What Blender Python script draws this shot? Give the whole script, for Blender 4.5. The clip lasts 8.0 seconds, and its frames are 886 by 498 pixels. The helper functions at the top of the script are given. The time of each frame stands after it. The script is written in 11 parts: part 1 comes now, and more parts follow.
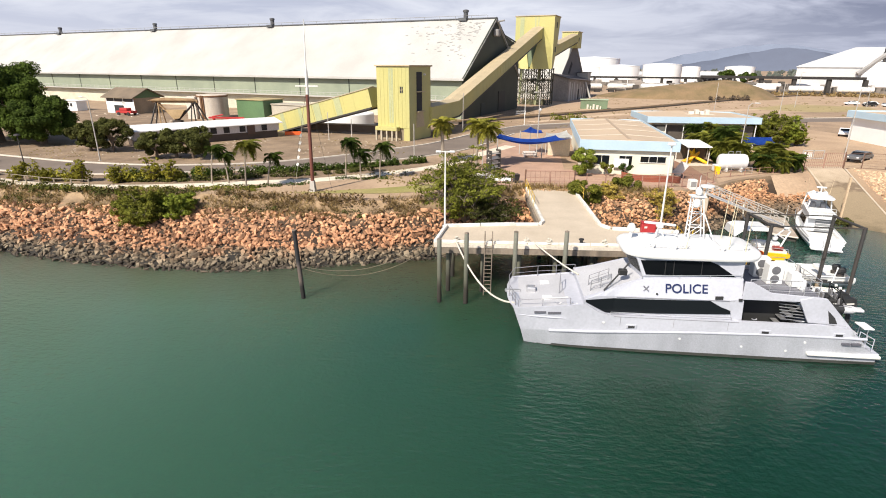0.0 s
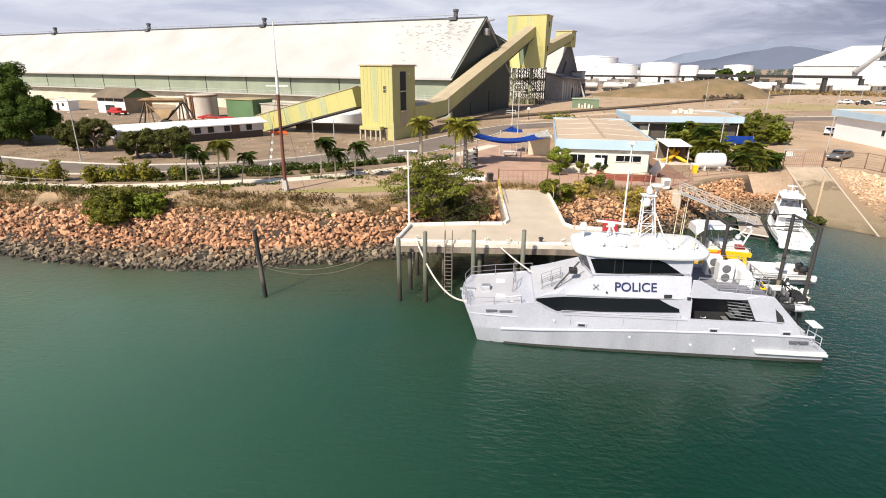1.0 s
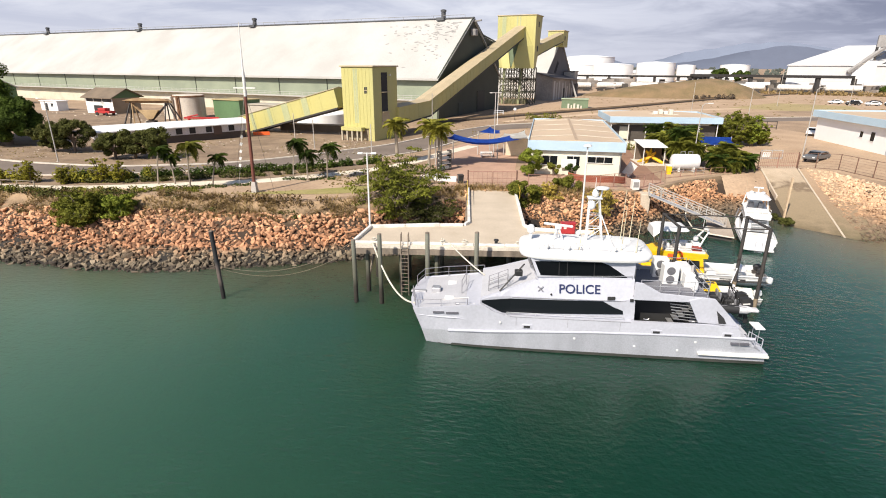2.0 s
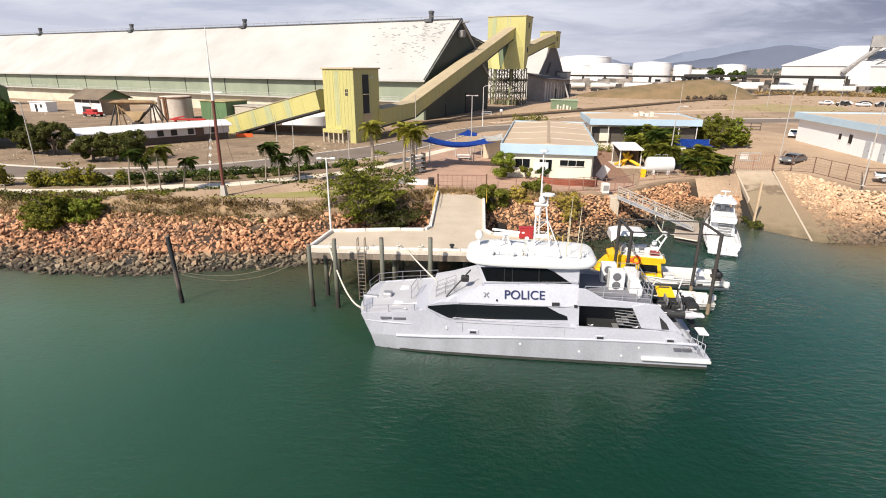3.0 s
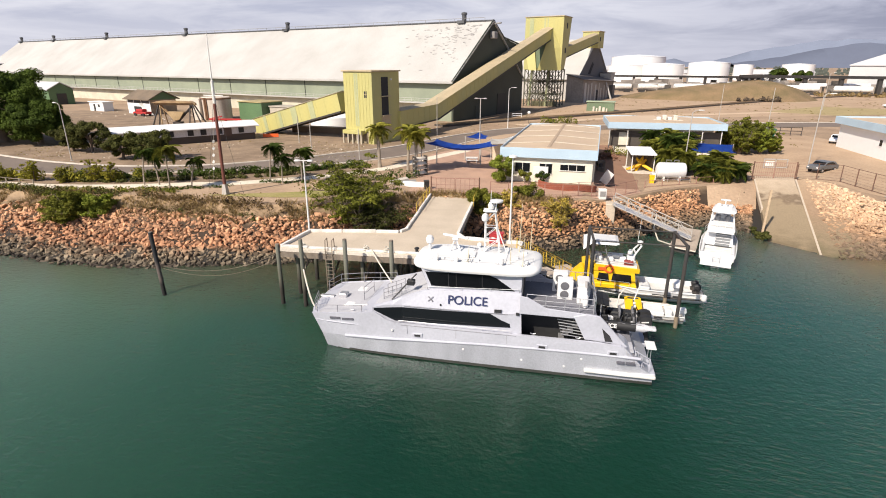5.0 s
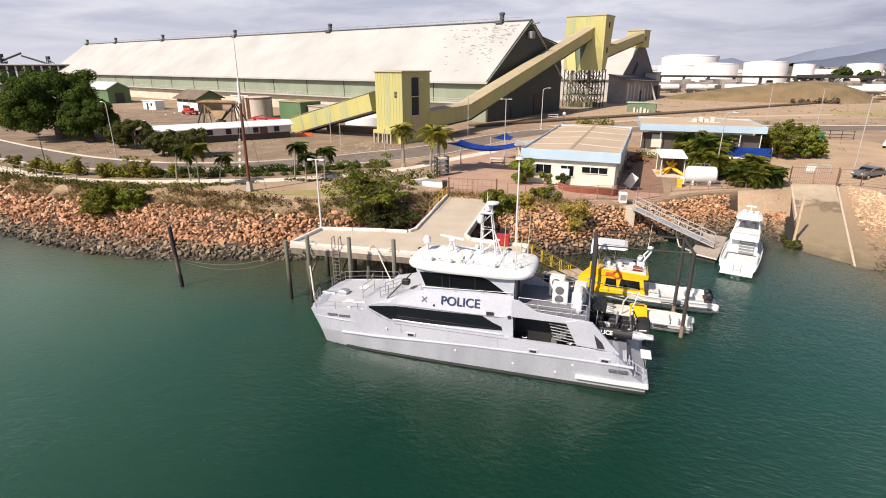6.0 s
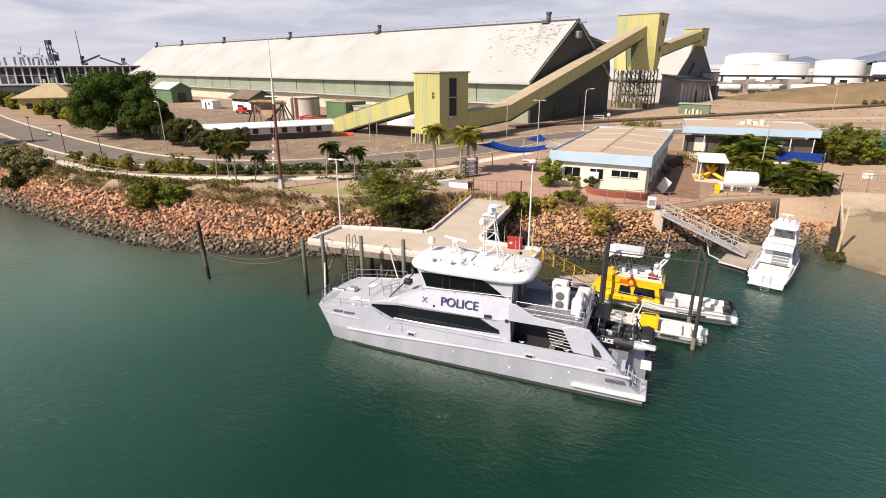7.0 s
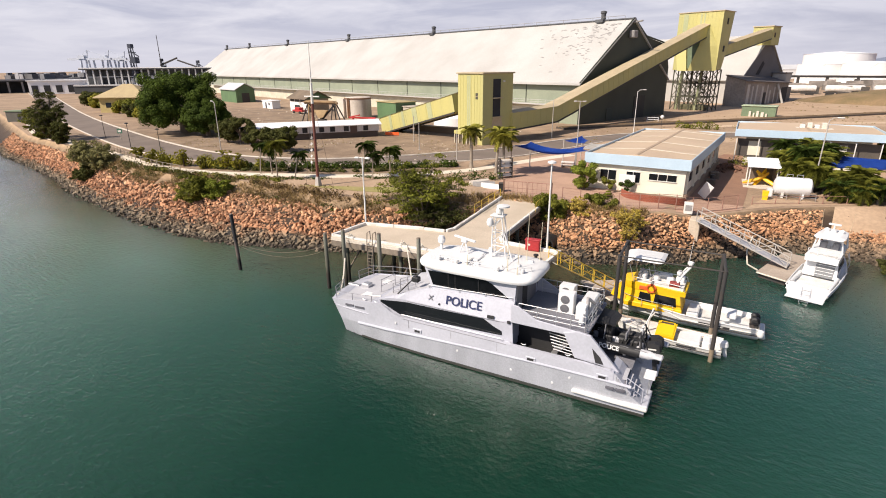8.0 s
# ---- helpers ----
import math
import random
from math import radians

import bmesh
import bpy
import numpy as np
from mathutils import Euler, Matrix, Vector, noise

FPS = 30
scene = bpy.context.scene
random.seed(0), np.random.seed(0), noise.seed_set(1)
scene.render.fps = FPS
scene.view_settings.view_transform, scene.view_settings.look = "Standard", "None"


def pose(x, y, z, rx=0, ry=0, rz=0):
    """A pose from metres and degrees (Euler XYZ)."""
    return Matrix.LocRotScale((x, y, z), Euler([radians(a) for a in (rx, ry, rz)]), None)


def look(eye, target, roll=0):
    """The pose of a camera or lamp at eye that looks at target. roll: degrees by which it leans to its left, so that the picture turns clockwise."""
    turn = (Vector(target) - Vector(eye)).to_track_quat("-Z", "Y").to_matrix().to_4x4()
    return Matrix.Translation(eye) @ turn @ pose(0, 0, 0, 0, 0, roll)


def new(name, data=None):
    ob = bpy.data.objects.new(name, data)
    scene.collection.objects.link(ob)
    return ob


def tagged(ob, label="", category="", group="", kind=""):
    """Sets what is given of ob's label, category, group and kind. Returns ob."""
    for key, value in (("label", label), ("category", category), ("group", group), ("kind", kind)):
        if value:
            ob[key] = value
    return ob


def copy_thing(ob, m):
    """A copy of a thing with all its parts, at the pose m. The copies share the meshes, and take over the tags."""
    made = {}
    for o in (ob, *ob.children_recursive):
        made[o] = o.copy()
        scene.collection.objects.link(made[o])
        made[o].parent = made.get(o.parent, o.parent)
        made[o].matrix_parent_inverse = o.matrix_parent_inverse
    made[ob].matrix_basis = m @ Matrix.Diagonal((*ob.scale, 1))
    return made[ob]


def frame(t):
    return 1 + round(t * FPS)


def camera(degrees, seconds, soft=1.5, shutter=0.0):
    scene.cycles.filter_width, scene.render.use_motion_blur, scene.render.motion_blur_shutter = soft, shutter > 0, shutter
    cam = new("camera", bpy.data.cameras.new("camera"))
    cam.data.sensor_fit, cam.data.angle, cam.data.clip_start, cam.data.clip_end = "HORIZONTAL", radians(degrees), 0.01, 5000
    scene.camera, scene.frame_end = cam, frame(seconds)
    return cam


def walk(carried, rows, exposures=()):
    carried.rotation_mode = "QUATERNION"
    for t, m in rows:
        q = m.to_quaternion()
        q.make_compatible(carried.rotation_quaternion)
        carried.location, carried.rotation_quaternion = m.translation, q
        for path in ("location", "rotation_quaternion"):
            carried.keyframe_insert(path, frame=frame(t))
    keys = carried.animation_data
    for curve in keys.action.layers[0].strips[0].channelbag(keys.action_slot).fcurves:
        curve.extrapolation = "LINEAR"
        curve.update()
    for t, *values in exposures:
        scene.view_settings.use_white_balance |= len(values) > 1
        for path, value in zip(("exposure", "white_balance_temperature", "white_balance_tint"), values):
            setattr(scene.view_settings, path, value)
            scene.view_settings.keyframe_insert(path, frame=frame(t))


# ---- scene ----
cam = camera(80.0, 8.0, soft=1.0)
PATH = [
    (0, (-0.345, -0.681, 17.007), (-0.586, 1.193, 16.352), 0.3),
    (0.5, (1.222, -0.587, 17.027), (0.979, 1.286, 16.371), 0.2),
    (1, (2.806, -0.488, 17.069), (2.559, 1.385, 16.411), 0.2),
    (1.5, (4.496, -0.385, 17.164), (4.249, 1.487, 16.505), 0.2),
    (3, (9.571, 0.092, 17.839), (9.323, 1.963, 17.177), 0.2),
    (3.5, (11.274, 0.303, 18.036), (11.024, 2.173, 17.373), 0.2),
    (4, (12.912, 0.462, 18.174), (12.624, 2.327, 17.511), 0.2),
    (4.5, (14.557, 0.702, 18.217), (14.198, 2.555, 17.554), 0.1),
    (6, (19.076, 1.747, 18.315), (18.487, 3.54, 17.653), -0.1),
    (6.5, (20.596, 2.128, 18.453), (19.921, 3.89, 17.789), -0.2),
    (7, (22.043, 2.691, 18.473), (21.277, 4.416, 17.811), -0.3),
    (7.5, (23.484, 3.292, 18.388), (22.627, 4.975, 17.73), -0.4),
    (8, (24.908, 3.922, 18.376), (23.954, 5.553, 17.719), -0.5),
]
walk(cam, [(t, look(eye, target, roll)) for t, eye, target, roll in PATH],
     exposures=[(0, 0.40, 6540, 10), (1.5, 0.38, 6545, 10.5), (3, 0.33, 6570, 11), (4.5, 0.29, 6620, 12), (6.5, 0.26, 6690, 14), (8, 0.27, 6730, 14.5)])

# world, sun and exposure
SUN_AZ, SUN_EL = 209.0, 43.0          # degrees clockwise from +y, and above the horizon
world = bpy.data.worlds.new("sky")
scene.world = world
world.use_nodes = True
wn, wl = world.node_tree.nodes, world.node_tree.links
wn.clear()
sky = wn.new("ShaderNodeTexSky")
sky.sky_type, sky.sun_disc = "NISHITA", False
sky.sun_elevation, sky.sun_rotation = radians(SUN_EL), radians(SUN_AZ)
sky.air_density, sky.dust_density, sky.ozone_density = 0.75, 0.9, 1.0
# a broken cloud layer, seen in perspective, closing to bright haze at the horizon
tc = wn.new("ShaderNodeTexCoord")
sp = wn.new("ShaderNodeSeparateXYZ")
wl.new(tc.outputs["Generated"], sp.inputs["Vector"])


def wmath(op, a, b):
    m = wn.new("ShaderNodeMath")
    m.operation = op
    for k, v in enumerate((a, b)):
        if isinstance(v, (int, float)):
            m.inputs[k].default_value = v
        else:
            wl.new(v, m.inputs[k])
    return m.outputs["Value"]


def wramp(v, p0, c0, p1, c1):
    r = wn.new("ShaderNodeValToRGB")
    e = r.color_ramp.elements
    e[0].position, e[1].position, e[0].color, e[1].color = p0, p1, c0, c1
    wl.new(v, r.inputs["Fac"])
    return r.outputs["Color"]


def wmix(f, a, b):
    m = wn.new("ShaderNodeMix")
    m.data_type = "RGBA"
    for k, v in ((0, f), (6, a), (7, b)):
        wl.new(v, m.inputs[k])
    return m.outputs[2]


height = wmath("MAXIMUM", sp.outputs["Z"], 0.0)
den = wmath("ADD", height, 0.10)
cmb = wn.new("ShaderNodeCombineXYZ")
wl.new(wmath("DIVIDE", sp.outputs["X"], den), cmb.inputs["X"])
wl.new(wmath("DIVIDE", sp.outputs["Y"], den), cmb.inputs["Y"])
cmb.inputs["Z"].default_value = 3.7
cl, cs = wn.new("ShaderNodeTexNoise"), wn.new("ShaderNodeTexNoise")
for node, scale, detail, dist in ((cl, 0.62, 9.0, 0.5), (cs, 0.9, 6.0, 0.5)):
    node.inputs["Scale"].default_value, node.inputs["Detail"].default_value, node.inputs["Distortion"].default_value = scale, detail, dist
    node.inputs["Roughness"].default_value = 0.6
    wl.new(cmb.outputs["Vector"], node.inputs["Vector"])
shade = wramp(cs.outputs["Fac"], 0.36, (5.0, 5.4, 6.7, 1), 0.64, (7.4, 7.7, 8.6, 1))
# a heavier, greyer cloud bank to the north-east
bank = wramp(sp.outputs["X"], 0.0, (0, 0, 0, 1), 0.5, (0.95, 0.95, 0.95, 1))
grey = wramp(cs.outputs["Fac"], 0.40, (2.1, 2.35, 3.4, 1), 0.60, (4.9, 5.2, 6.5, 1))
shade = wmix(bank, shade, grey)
cover = wmath("ADD", cl.outputs["Fac"], wmath("MULTIPLY", wmath("SUBTRACT", 0.30, height), 1.5))
clouded = wmix(wramp(cover, 0.46, (0, 0, 0, 1), 0.62, (1, 1, 1, 1)), sky.outputs["Color"], shade)
pale = wn.new("ShaderNodeRGB")
pale.outputs[0].default_value = (6.8, 7.0, 7.9, 1)
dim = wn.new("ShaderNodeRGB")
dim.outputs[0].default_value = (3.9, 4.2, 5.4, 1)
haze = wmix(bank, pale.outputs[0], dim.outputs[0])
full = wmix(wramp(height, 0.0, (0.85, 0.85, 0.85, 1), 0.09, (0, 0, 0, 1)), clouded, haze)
bg = wn.new("ShaderNodeBackground")
# the cloud brightens gently towards the sun
sv = Vector((math.sin(radians(SUN_AZ)) * math.cos(radians(SUN_EL)), math.cos(radians(SUN_AZ)) * math.cos(radians(SUN_EL)), math.sin(radians(SUN_EL))))
near_sun = wn.new("ShaderNodeVectorMath")
near_sun.operation = "DOT_PRODUCT"
near_sun.inputs[1].default_value = sv
wl.new(tc.outputs["Generated"], near_sun.inputs[0])
aureole = wmath("MINIMUM", wmath("MAXIMUM", wmath("MULTIPLY", wmath("SUBTRACT", near_sun.outputs["Value"], 0.22), 2.2), 0.0), 1.0)
wl.new(wmath("ADD", wmath("MULTIPLY", aureole, 0.045), 0.083), bg.inputs["Strength"])
wo = wn.new("ShaderNodeOutputWorld")
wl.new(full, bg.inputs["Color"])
wl.new(bg.outputs["Background"], wo.inputs["Surface"])
sun = new("sun", bpy.data.lights.new("sun", "SUN"))
sun.data.energy, sun.data.angle, sun.data.color = 5.0, radians(0.6), (1.0, 0.925, 0.81)
sun.matrix_world = look(sv * 200, (0, 0, 0))


# materials
def mat(name, c1, c2=None, rough=0.6, metal=0.0, scale=1.0, bump=0.15, dist=0.02, fine=0.35, streak=None, rand=0.0, spec=0.5):
    """A surface with a coarse stain and a fine grain; streak: (strength, sx, sy, sz) for marks drawn out along an axis."""
    m = bpy.data.materials.new(name)
    m.use_nodes = True
    n, l = m.node_tree.nodes, m.node_tree.links
    b = n["Principled BSDF"]
    c2 = c2 or tuple(v * 0.72 for v in c1)
    tc = n.new("ShaderNodeNewGeometry")
    big, small = n.new("ShaderNodeTexNoise"), n.new("ShaderNodeTexNoise")
    big.inputs["Scale"].default_value, big.inputs["Detail"].default_value = 0.35 * scale, 6
    small.inputs["Scale"].default_value, small.inputs["Detail"].default_value = 6.0 * scale, 4
    src = tc.outputs["Position"]
    if streak:
        mp = n.new("ShaderNodeMapping")
        mp.inputs["Scale"].default_value = streak[1:]
        l.new(src, mp.inputs["Vector"])
        l.new(mp.outputs["Vector"], big.inputs["Vector"])
    else:
        l.new(src, big.inputs["Vector"])
    l.new(src, small.inputs["Vector"])
    ramp = n.new("ShaderNodeMapRange")
    ramp.inputs["From Min"].default_value, ramp.inputs["From Max"].default_value = 0.35, 0.68
    l.new(big.outputs["Fac"], ramp.inputs["Value"])
    m1 = n.new("ShaderNodeMix")
    m1.data_type = "RGBA"
    m1.inputs[6].default_value, m1.inputs[7].default_value = (*c1, 1), (*c2, 1)
    k = n.new("ShaderNodeMath")
    k.operation = "MULTIPLY"
    k.inputs[1].default_value = streak[0] if streak else 0.8
    l.new(ramp.outputs["Result"], k.inputs[0])
    l.new(k.outputs["Value"], m1.inputs[0])
    m2 = n.new("ShaderNodeMix")
    m2.data_type, m2.blend_type = "RGBA", "MULTIPLY"
    m2.inputs[0].default_value = fine
    r2 = n.new("ShaderNodeMapRange")
    r2.inputs["From Min"].default_value, r2.inputs["From Max"].default_value, r2.inputs["To Min"].default_value, r2.inputs["To Max"].default_value = 0.3, 0.7, 0.55, 1.25
    l.new(small.outputs["Fac"], r2.inputs["Value"])
    l.new(m1.outputs[2], m2.inputs[6])
    l.new(r2.outputs["Result"], m2.inputs[7])
    out = m2.outputs[2]
    if rand:
        oi, rr = n.new("ShaderNodeObjectInfo"), n.new("ShaderNodeMapRange")
        gi = n.new("ShaderNodeMath")
        gi.operation = "ADD"
        l.new(oi.outputs["Random"], gi.inputs[0])
        l.new(tc.outputs["Random Per Island"], gi.inputs[1])
        fr = n.new("ShaderNodeMath")
        fr.operation = "FRACT"
        l.new(gi.outputs["Value"], fr.inputs[0])
        rr.inputs["To Min"].default_value, rr.inputs["To Max"].default_value = 1 - rand, 1 + rand
        l.new(fr.outputs["Value"], rr.inputs["Value"])
        m3 = n.new("ShaderNodeMix")
        m3.data_type, m3.blend_type = "RGBA", "MULTIPLY"
        m3.inputs[0].default_value = 1.0
        l.new(out, m3.inputs[6])
        l.new(rr.outputs["Result"], m3.inputs[7])
        out = m3.outputs[2]
    l.new(out, b.inputs["Base Color"])
    b.inputs["Metallic"].default_value = metal
    b.inputs["Specular IOR Level"].default_value = spec
    rg = n.new("ShaderNodeMapRange")
    rg.inputs["To Min"].default_value, rg.inputs["To Max"].default_value = max(0.03, rough - 0.1), min(1.0, rough + 0.1)
    l.new(small.outputs["Fac"], rg.inputs["Value"])
    l.new(rg.outputs["Result"], b.inputs["Roughness"])
    if bump:
        bp = n.new("ShaderNodeBump")
        bp.inputs["Strength"].default_value, bp.inputs["Distance"].default_value = bump, dist
        l.new(small.outputs["Fac"], bp.inputs["Height"])
        l.new(bp.outputs["Normal"], b.inputs["Normal"])
    return m


def zoned(name, zones, **kw):
    """Like mat(), with the colour changing over height, as tide, weather or gap shade leave it: zones = [(z, colour),
    ...].
    """
    m = mat(name, (0.5, 0.5, 0.5), **kw)
    n, l = m.node_tree.nodes, m.node_tree.links
    g = n.new("ShaderNodeNewGeometry")
    s = n.new("ShaderNodeSeparateXYZ")
    l.new(g.outputs["Position"], s.inputs["Vector"])
    nz = n.new("ShaderNodeTexNoise")
    nz.inputs["Scale"].default_value = 0.7
    l.new(g.outputs["Position"], nz.inputs["Vector"])
    a = n.new("ShaderNodeMath")
    a.operation = "MULTIPLY_ADD"
    a.inputs[1].default_value = 1.6
    l.new(nz.outputs["Fac"], a.inputs[0])
    l.new(s.outputs["Z"], a.inputs[2])
    lo, hi = zones[0][0], zones[-1][0]
    r = n.new("ShaderNodeMapRange")
    r.inputs["From Min"].default_value, r.inputs["From Max"].default_value = lo + 0.8, hi + 0.8
    l.new(a.outputs["Value"], r.inputs["Value"])
    c = n.new("ShaderNodeValToRGB")
    e = c.color_ramp.elements
    while len(e) < len(zones):
        e.new(0.5)
    for i, (z, col) in enumerate(zones):
        e[i].position, e[i].color = (z - lo) / (hi - lo), (*col, 1)
    l.new(r.outputs["Result"], c.inputs["Fac"])
    mixes = [x for x in n if x.bl_idname == "ShaderNodeMix" and x.blend_type == "MULTIPLY"]
    l.new(c.outputs["Color"], mixes[0].inputs[6])
    return m


def glass_dark(name, col=(0.01, 0.012, 0.014), rough=0.06):
    m = bpy.data.materials.new(name)
    m.use_nodes = True
    b = m.node_tree.nodes["Principled BSDF"]
    b.inputs["Base Color"].default_value = (*col, 1)
    b.inputs["Roughness"].default_value = rough
    b.inputs["Specular IOR Level"].default_value = 0.3
    return m


WHITE = mat("white_gelcoat", (0.74, 0.74, 0.73), (0.64, 0.64, 0.62), 0.35, fine=0.1, bump=0.03)
WHITE_WORN = mat("white_paint_worn", (0.78, 0.77, 0.73), (0.56, 0.53, 0.47), 0.6, scale=2.5)
BOAT_SILVER = mat("brushed_silver_paint", (0.49, 0.50, 0.55), (0.42, 0.43, 0.475), 0.4, fine=0.16, bump=0.04)
HULL_ALU = mat("bare_aluminium_hull", (0.47, 0.485, 0.525), (0.33, 0.34, 0.37), 0.4, metal=0.25, scale=2.2, fine=0.3, bump=0.08, streak=(0.8, 1.0, 1.0, 0.25))
DECK_GREY = mat("grey_nonskid", (0.47, 0.47, 0.49), (0.40, 0.40, 0.42), 0.75, scale=2.0, fine=0.25)
ALU = mat("aluminium_tube", (0.66, 0.66, 0.67), (0.5, 0.5, 0.5), 0.35, metal=0.7, fine=0.2, bump=0.02)
BLACK = mat("black_rubber", (0.015, 0.015, 0.016), (0.03, 0.03, 0.03), 0.6, fine=0.3)
# near-black colour painting the unlit depth of windows, doorways and vents
DARK_INSIDE = mat("dark_interior", (0.03, 0.03, 0.032), (0.02, 0.02, 0.02), 0.8)
GLASS = glass_dark("tinted_glass")
NAVY = mat("navy_lettering", (0.006, 0.014, 0.075), (0.006, 0.014, 0.07), 0.5, fine=0.05, bump=0)
YELLOW = mat("boat_yellow", (0.86, 0.52, 0.012), (0.80, 0.46, 0.012), 0.4, fine=0.12, bump=0.03)
RAIL_YELLOW = mat("rail_yellow", (0.74, 0.50, 0.06), (0.55, 0.36, 0.06), 0.55, scale=3)
ORANGE = mat("lifebuoy_orange", (0.85, 0.13, 0.02), (0.7, 0.1, 0.02), 0.55, fine=0.1)
RED = mat("red_paint", (0.50, 0.035, 0.03), (0.35, 0.03, 0.03), 0.5, fine=0.2)
OLD_ROPE = mat("old_brown_rope", (0.22, 0.19, 0.14), (0.2, 0.16, 0.11), 0.95, scale=4)
ROPE = mat("pale_rope", (0.66, 0.62, 0.52), (0.5, 0.46, 0.38), 0.9, scale=4)
CONCRETE = mat("deck_concrete", (0.56, 0.47, 0.36), (0.47, 0.39, 0.29), 0.85, scale=1.3, fine=0.25)
CONC_PALE = mat("pale_concrete", (0.66, 0.60, 0.51), (0.54, 0.48, 0.40), 0.85, scale=1.5)
KERB = mat("white_kerb", (0.78, 0.76, 0.71), (0.52, 0.48, 0.42), 0.75, scale=4.0)
TIMBER = mat("weathered_timber", (0.26, 0.21, 0.16), (0.12, 0.10, 0.08), 0.85, scale=2.0, streak=(0.9, 3.0, 3.0, 0.5))
PILE = zoned("mooring_pile", [(0.0, (0.02, 0.017, 0.014)), (1.2, (0.035, 0.03, 0.022)), (2.2, (0.11, 0.11, 0.08)), (5.5, (0.20, 0.20, 0.16))], rough=0.85, scale=2.0, streak=(0.9, 3.0, 3.0, 0.5))
DARK_PILE = zoned("dark_pile", [(0.0, (0.015, 0.013, 0.012)), (0.9, (0.02, 0.018, 0.016)), (1.3, (0.12, 0.095, 0.08)), (2.2, (0.13, 0.10, 0.085)), (3.0, (0.022, 0.022, 0.024)), (5.5, (0.022, 0.022, 0.024))], rough=0.75, scale=2.0)
DARK_STEEL = mat("dark_steel", (0.04, 0.04, 0.04), (0.06, 0.045, 0.035), 0.7, scale=2.0)
ASPHALT = mat("asphalt", (0.205, 0.162, 0.13), (0.15, 0.118, 0.093), 0.9, scale=0.6, fine=0.3)
DIRT = mat("dry_ground", (0.40, 0.28, 0.18), (0.24, 0.165, 0.105), 0.95, scale=0.4, fine=0.55, bump=0.3, dist=0.05)
DIRT_PALE = mat("pale_dirt", (0.465, 0.33, 0.215), (0.36, 0.245, 0.155), 0.95, scale=0.5, fine=0.35, bump=0.3, dist=0.05)
# brown ground, darkened slightly in place of missing tree shade
DIRT_DARK = mat("brown_verge", (0.315, 0.225, 0.145), (0.17, 0.115, 0.072), 0.95, scale=0.9, fine=0.6, bump=0.3, dist=0.05)
PAVING = mat("pink_paving", (0.47, 0.30, 0.21), (0.38, 0.24, 0.17), 0.85, scale=1.5, fine=0.35)
PAVE_DARK = mat("brown_paving", (0.30, 0.17, 0.11), (0.23, 0.13, 0.085), 0.85, scale=1.5, fine=0.35)
LAWN = mat("dry_lawn", (0.27, 0.25, 0.07), (0.36, 0.29, 0.12), 0.95, scale=1.0, fine=0.5, bump=0.4, dist=0.04)
BRICK = mat("red_brick", (0.33, 0.10, 0.055), (0.24, 0.07, 0.045), 0.9, scale=2.0)
# earth painted near-black below the crest, as shade in the rock gaps
BANK = zoned("bank_earth_gap_shade", [(0.0, (0.022, 0.019, 0.015)), (1.2, (0.026, 0.021, 0.016)), (1.3, (0.04, 0.024, 0.015)), (2.8, (0.06, 0.038, 0.022)), (4.4, (0.42, 0.29, 0.17))], rough=0.95, bump=0.5, dist=0.08)
ROCK = zoned("revetment_rock", [(0.0, (0.055, 0.042, 0.03)), (0.5, (0.19, 0.15, 0.10)), (1.0, (0.25, 0.165, 0.10)), (1.35, (0.38, 0.19, 0.10)), (4.4, (0.56, 0.32, 0.18))], rough=0.9, bump=0.7, dist=0.06, rand=0.6)
ROCK_TAN = zoned("tan_revetment_rock", [(0.0, (0.10, 0.075, 0.05)), (0.6, (0.18, 0.13, 0.085)), (1.1, (0.28, 0.18, 0.105)), (1.7, (0.45, 0.235, 0.12)), (4.4, (0.56, 0.33, 0.185))], rough=0.9, bump=0.7, dist=0.06, rand=0.5)
ROCK_PALE = zoned("pale_revetment_rock", [(0.0, (0.11, 0.08, 0.052)), (0.7, (0.22, 0.15, 0.095)), (1.3, (0.38, 0.235, 0.135)), (2.1, (0.55, 0.36, 0.22)), (4.4, (0.64, 0.45, 0.30))], rough=0.9, bump=0.5, dist=0.05, rand=0.3)
SHED_ROOF = mat("pale_shed_roof", (0.47, 0.46, 0.43), (0.39, 0.375, 0.345), 0.75, scale=0.6, fine=0.2, bump=0.05, streak=(0.9, 0.5, 0.5, 0.12))
SHED_GREEN = mat("grey_green_cladding", (0.27, 0.30, 0.215), (0.21, 0.24, 0.175), 0.65, scale=0.6, fine=0.15)
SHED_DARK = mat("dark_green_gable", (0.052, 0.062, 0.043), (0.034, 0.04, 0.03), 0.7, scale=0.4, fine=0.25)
CONV_YELLOW = mat("mustard_cladding", (0.49, 0.44, 0.155), (0.41, 0.395, 0.165), 0.6, scale=0.5, fine=0.12, streak=(0.8, 1.2, 1.2, 0.08))
CONV_TOP = mat("faded_conveyor_roof", (0.50, 0.40, 0.25), (0.40, 0.33, 0.21), 0.7, scale=0.9)
CONV_PATCH = mat("faded_green_sheet", (0.40, 0.41, 0.22), (0.34, 0.37, 0.20), 0.65, scale=0.7)
GREEN_PAINT = mat("green_paint", (0.105, 0.19, 0.085), (0.08, 0.145, 0.07), 0.6, scale=1.0)
RUST_STEEL = mat("rusty_tan_steel", (0.42, 0.29, 0.15), (0.26, 0.15, 0.08), 0.8, scale=2.0)
GREY_SHED = mat("grey_cladding", (0.30, 0.29, 0.28), (0.20, 0.19, 0.18), 0.7, scale=0.6)
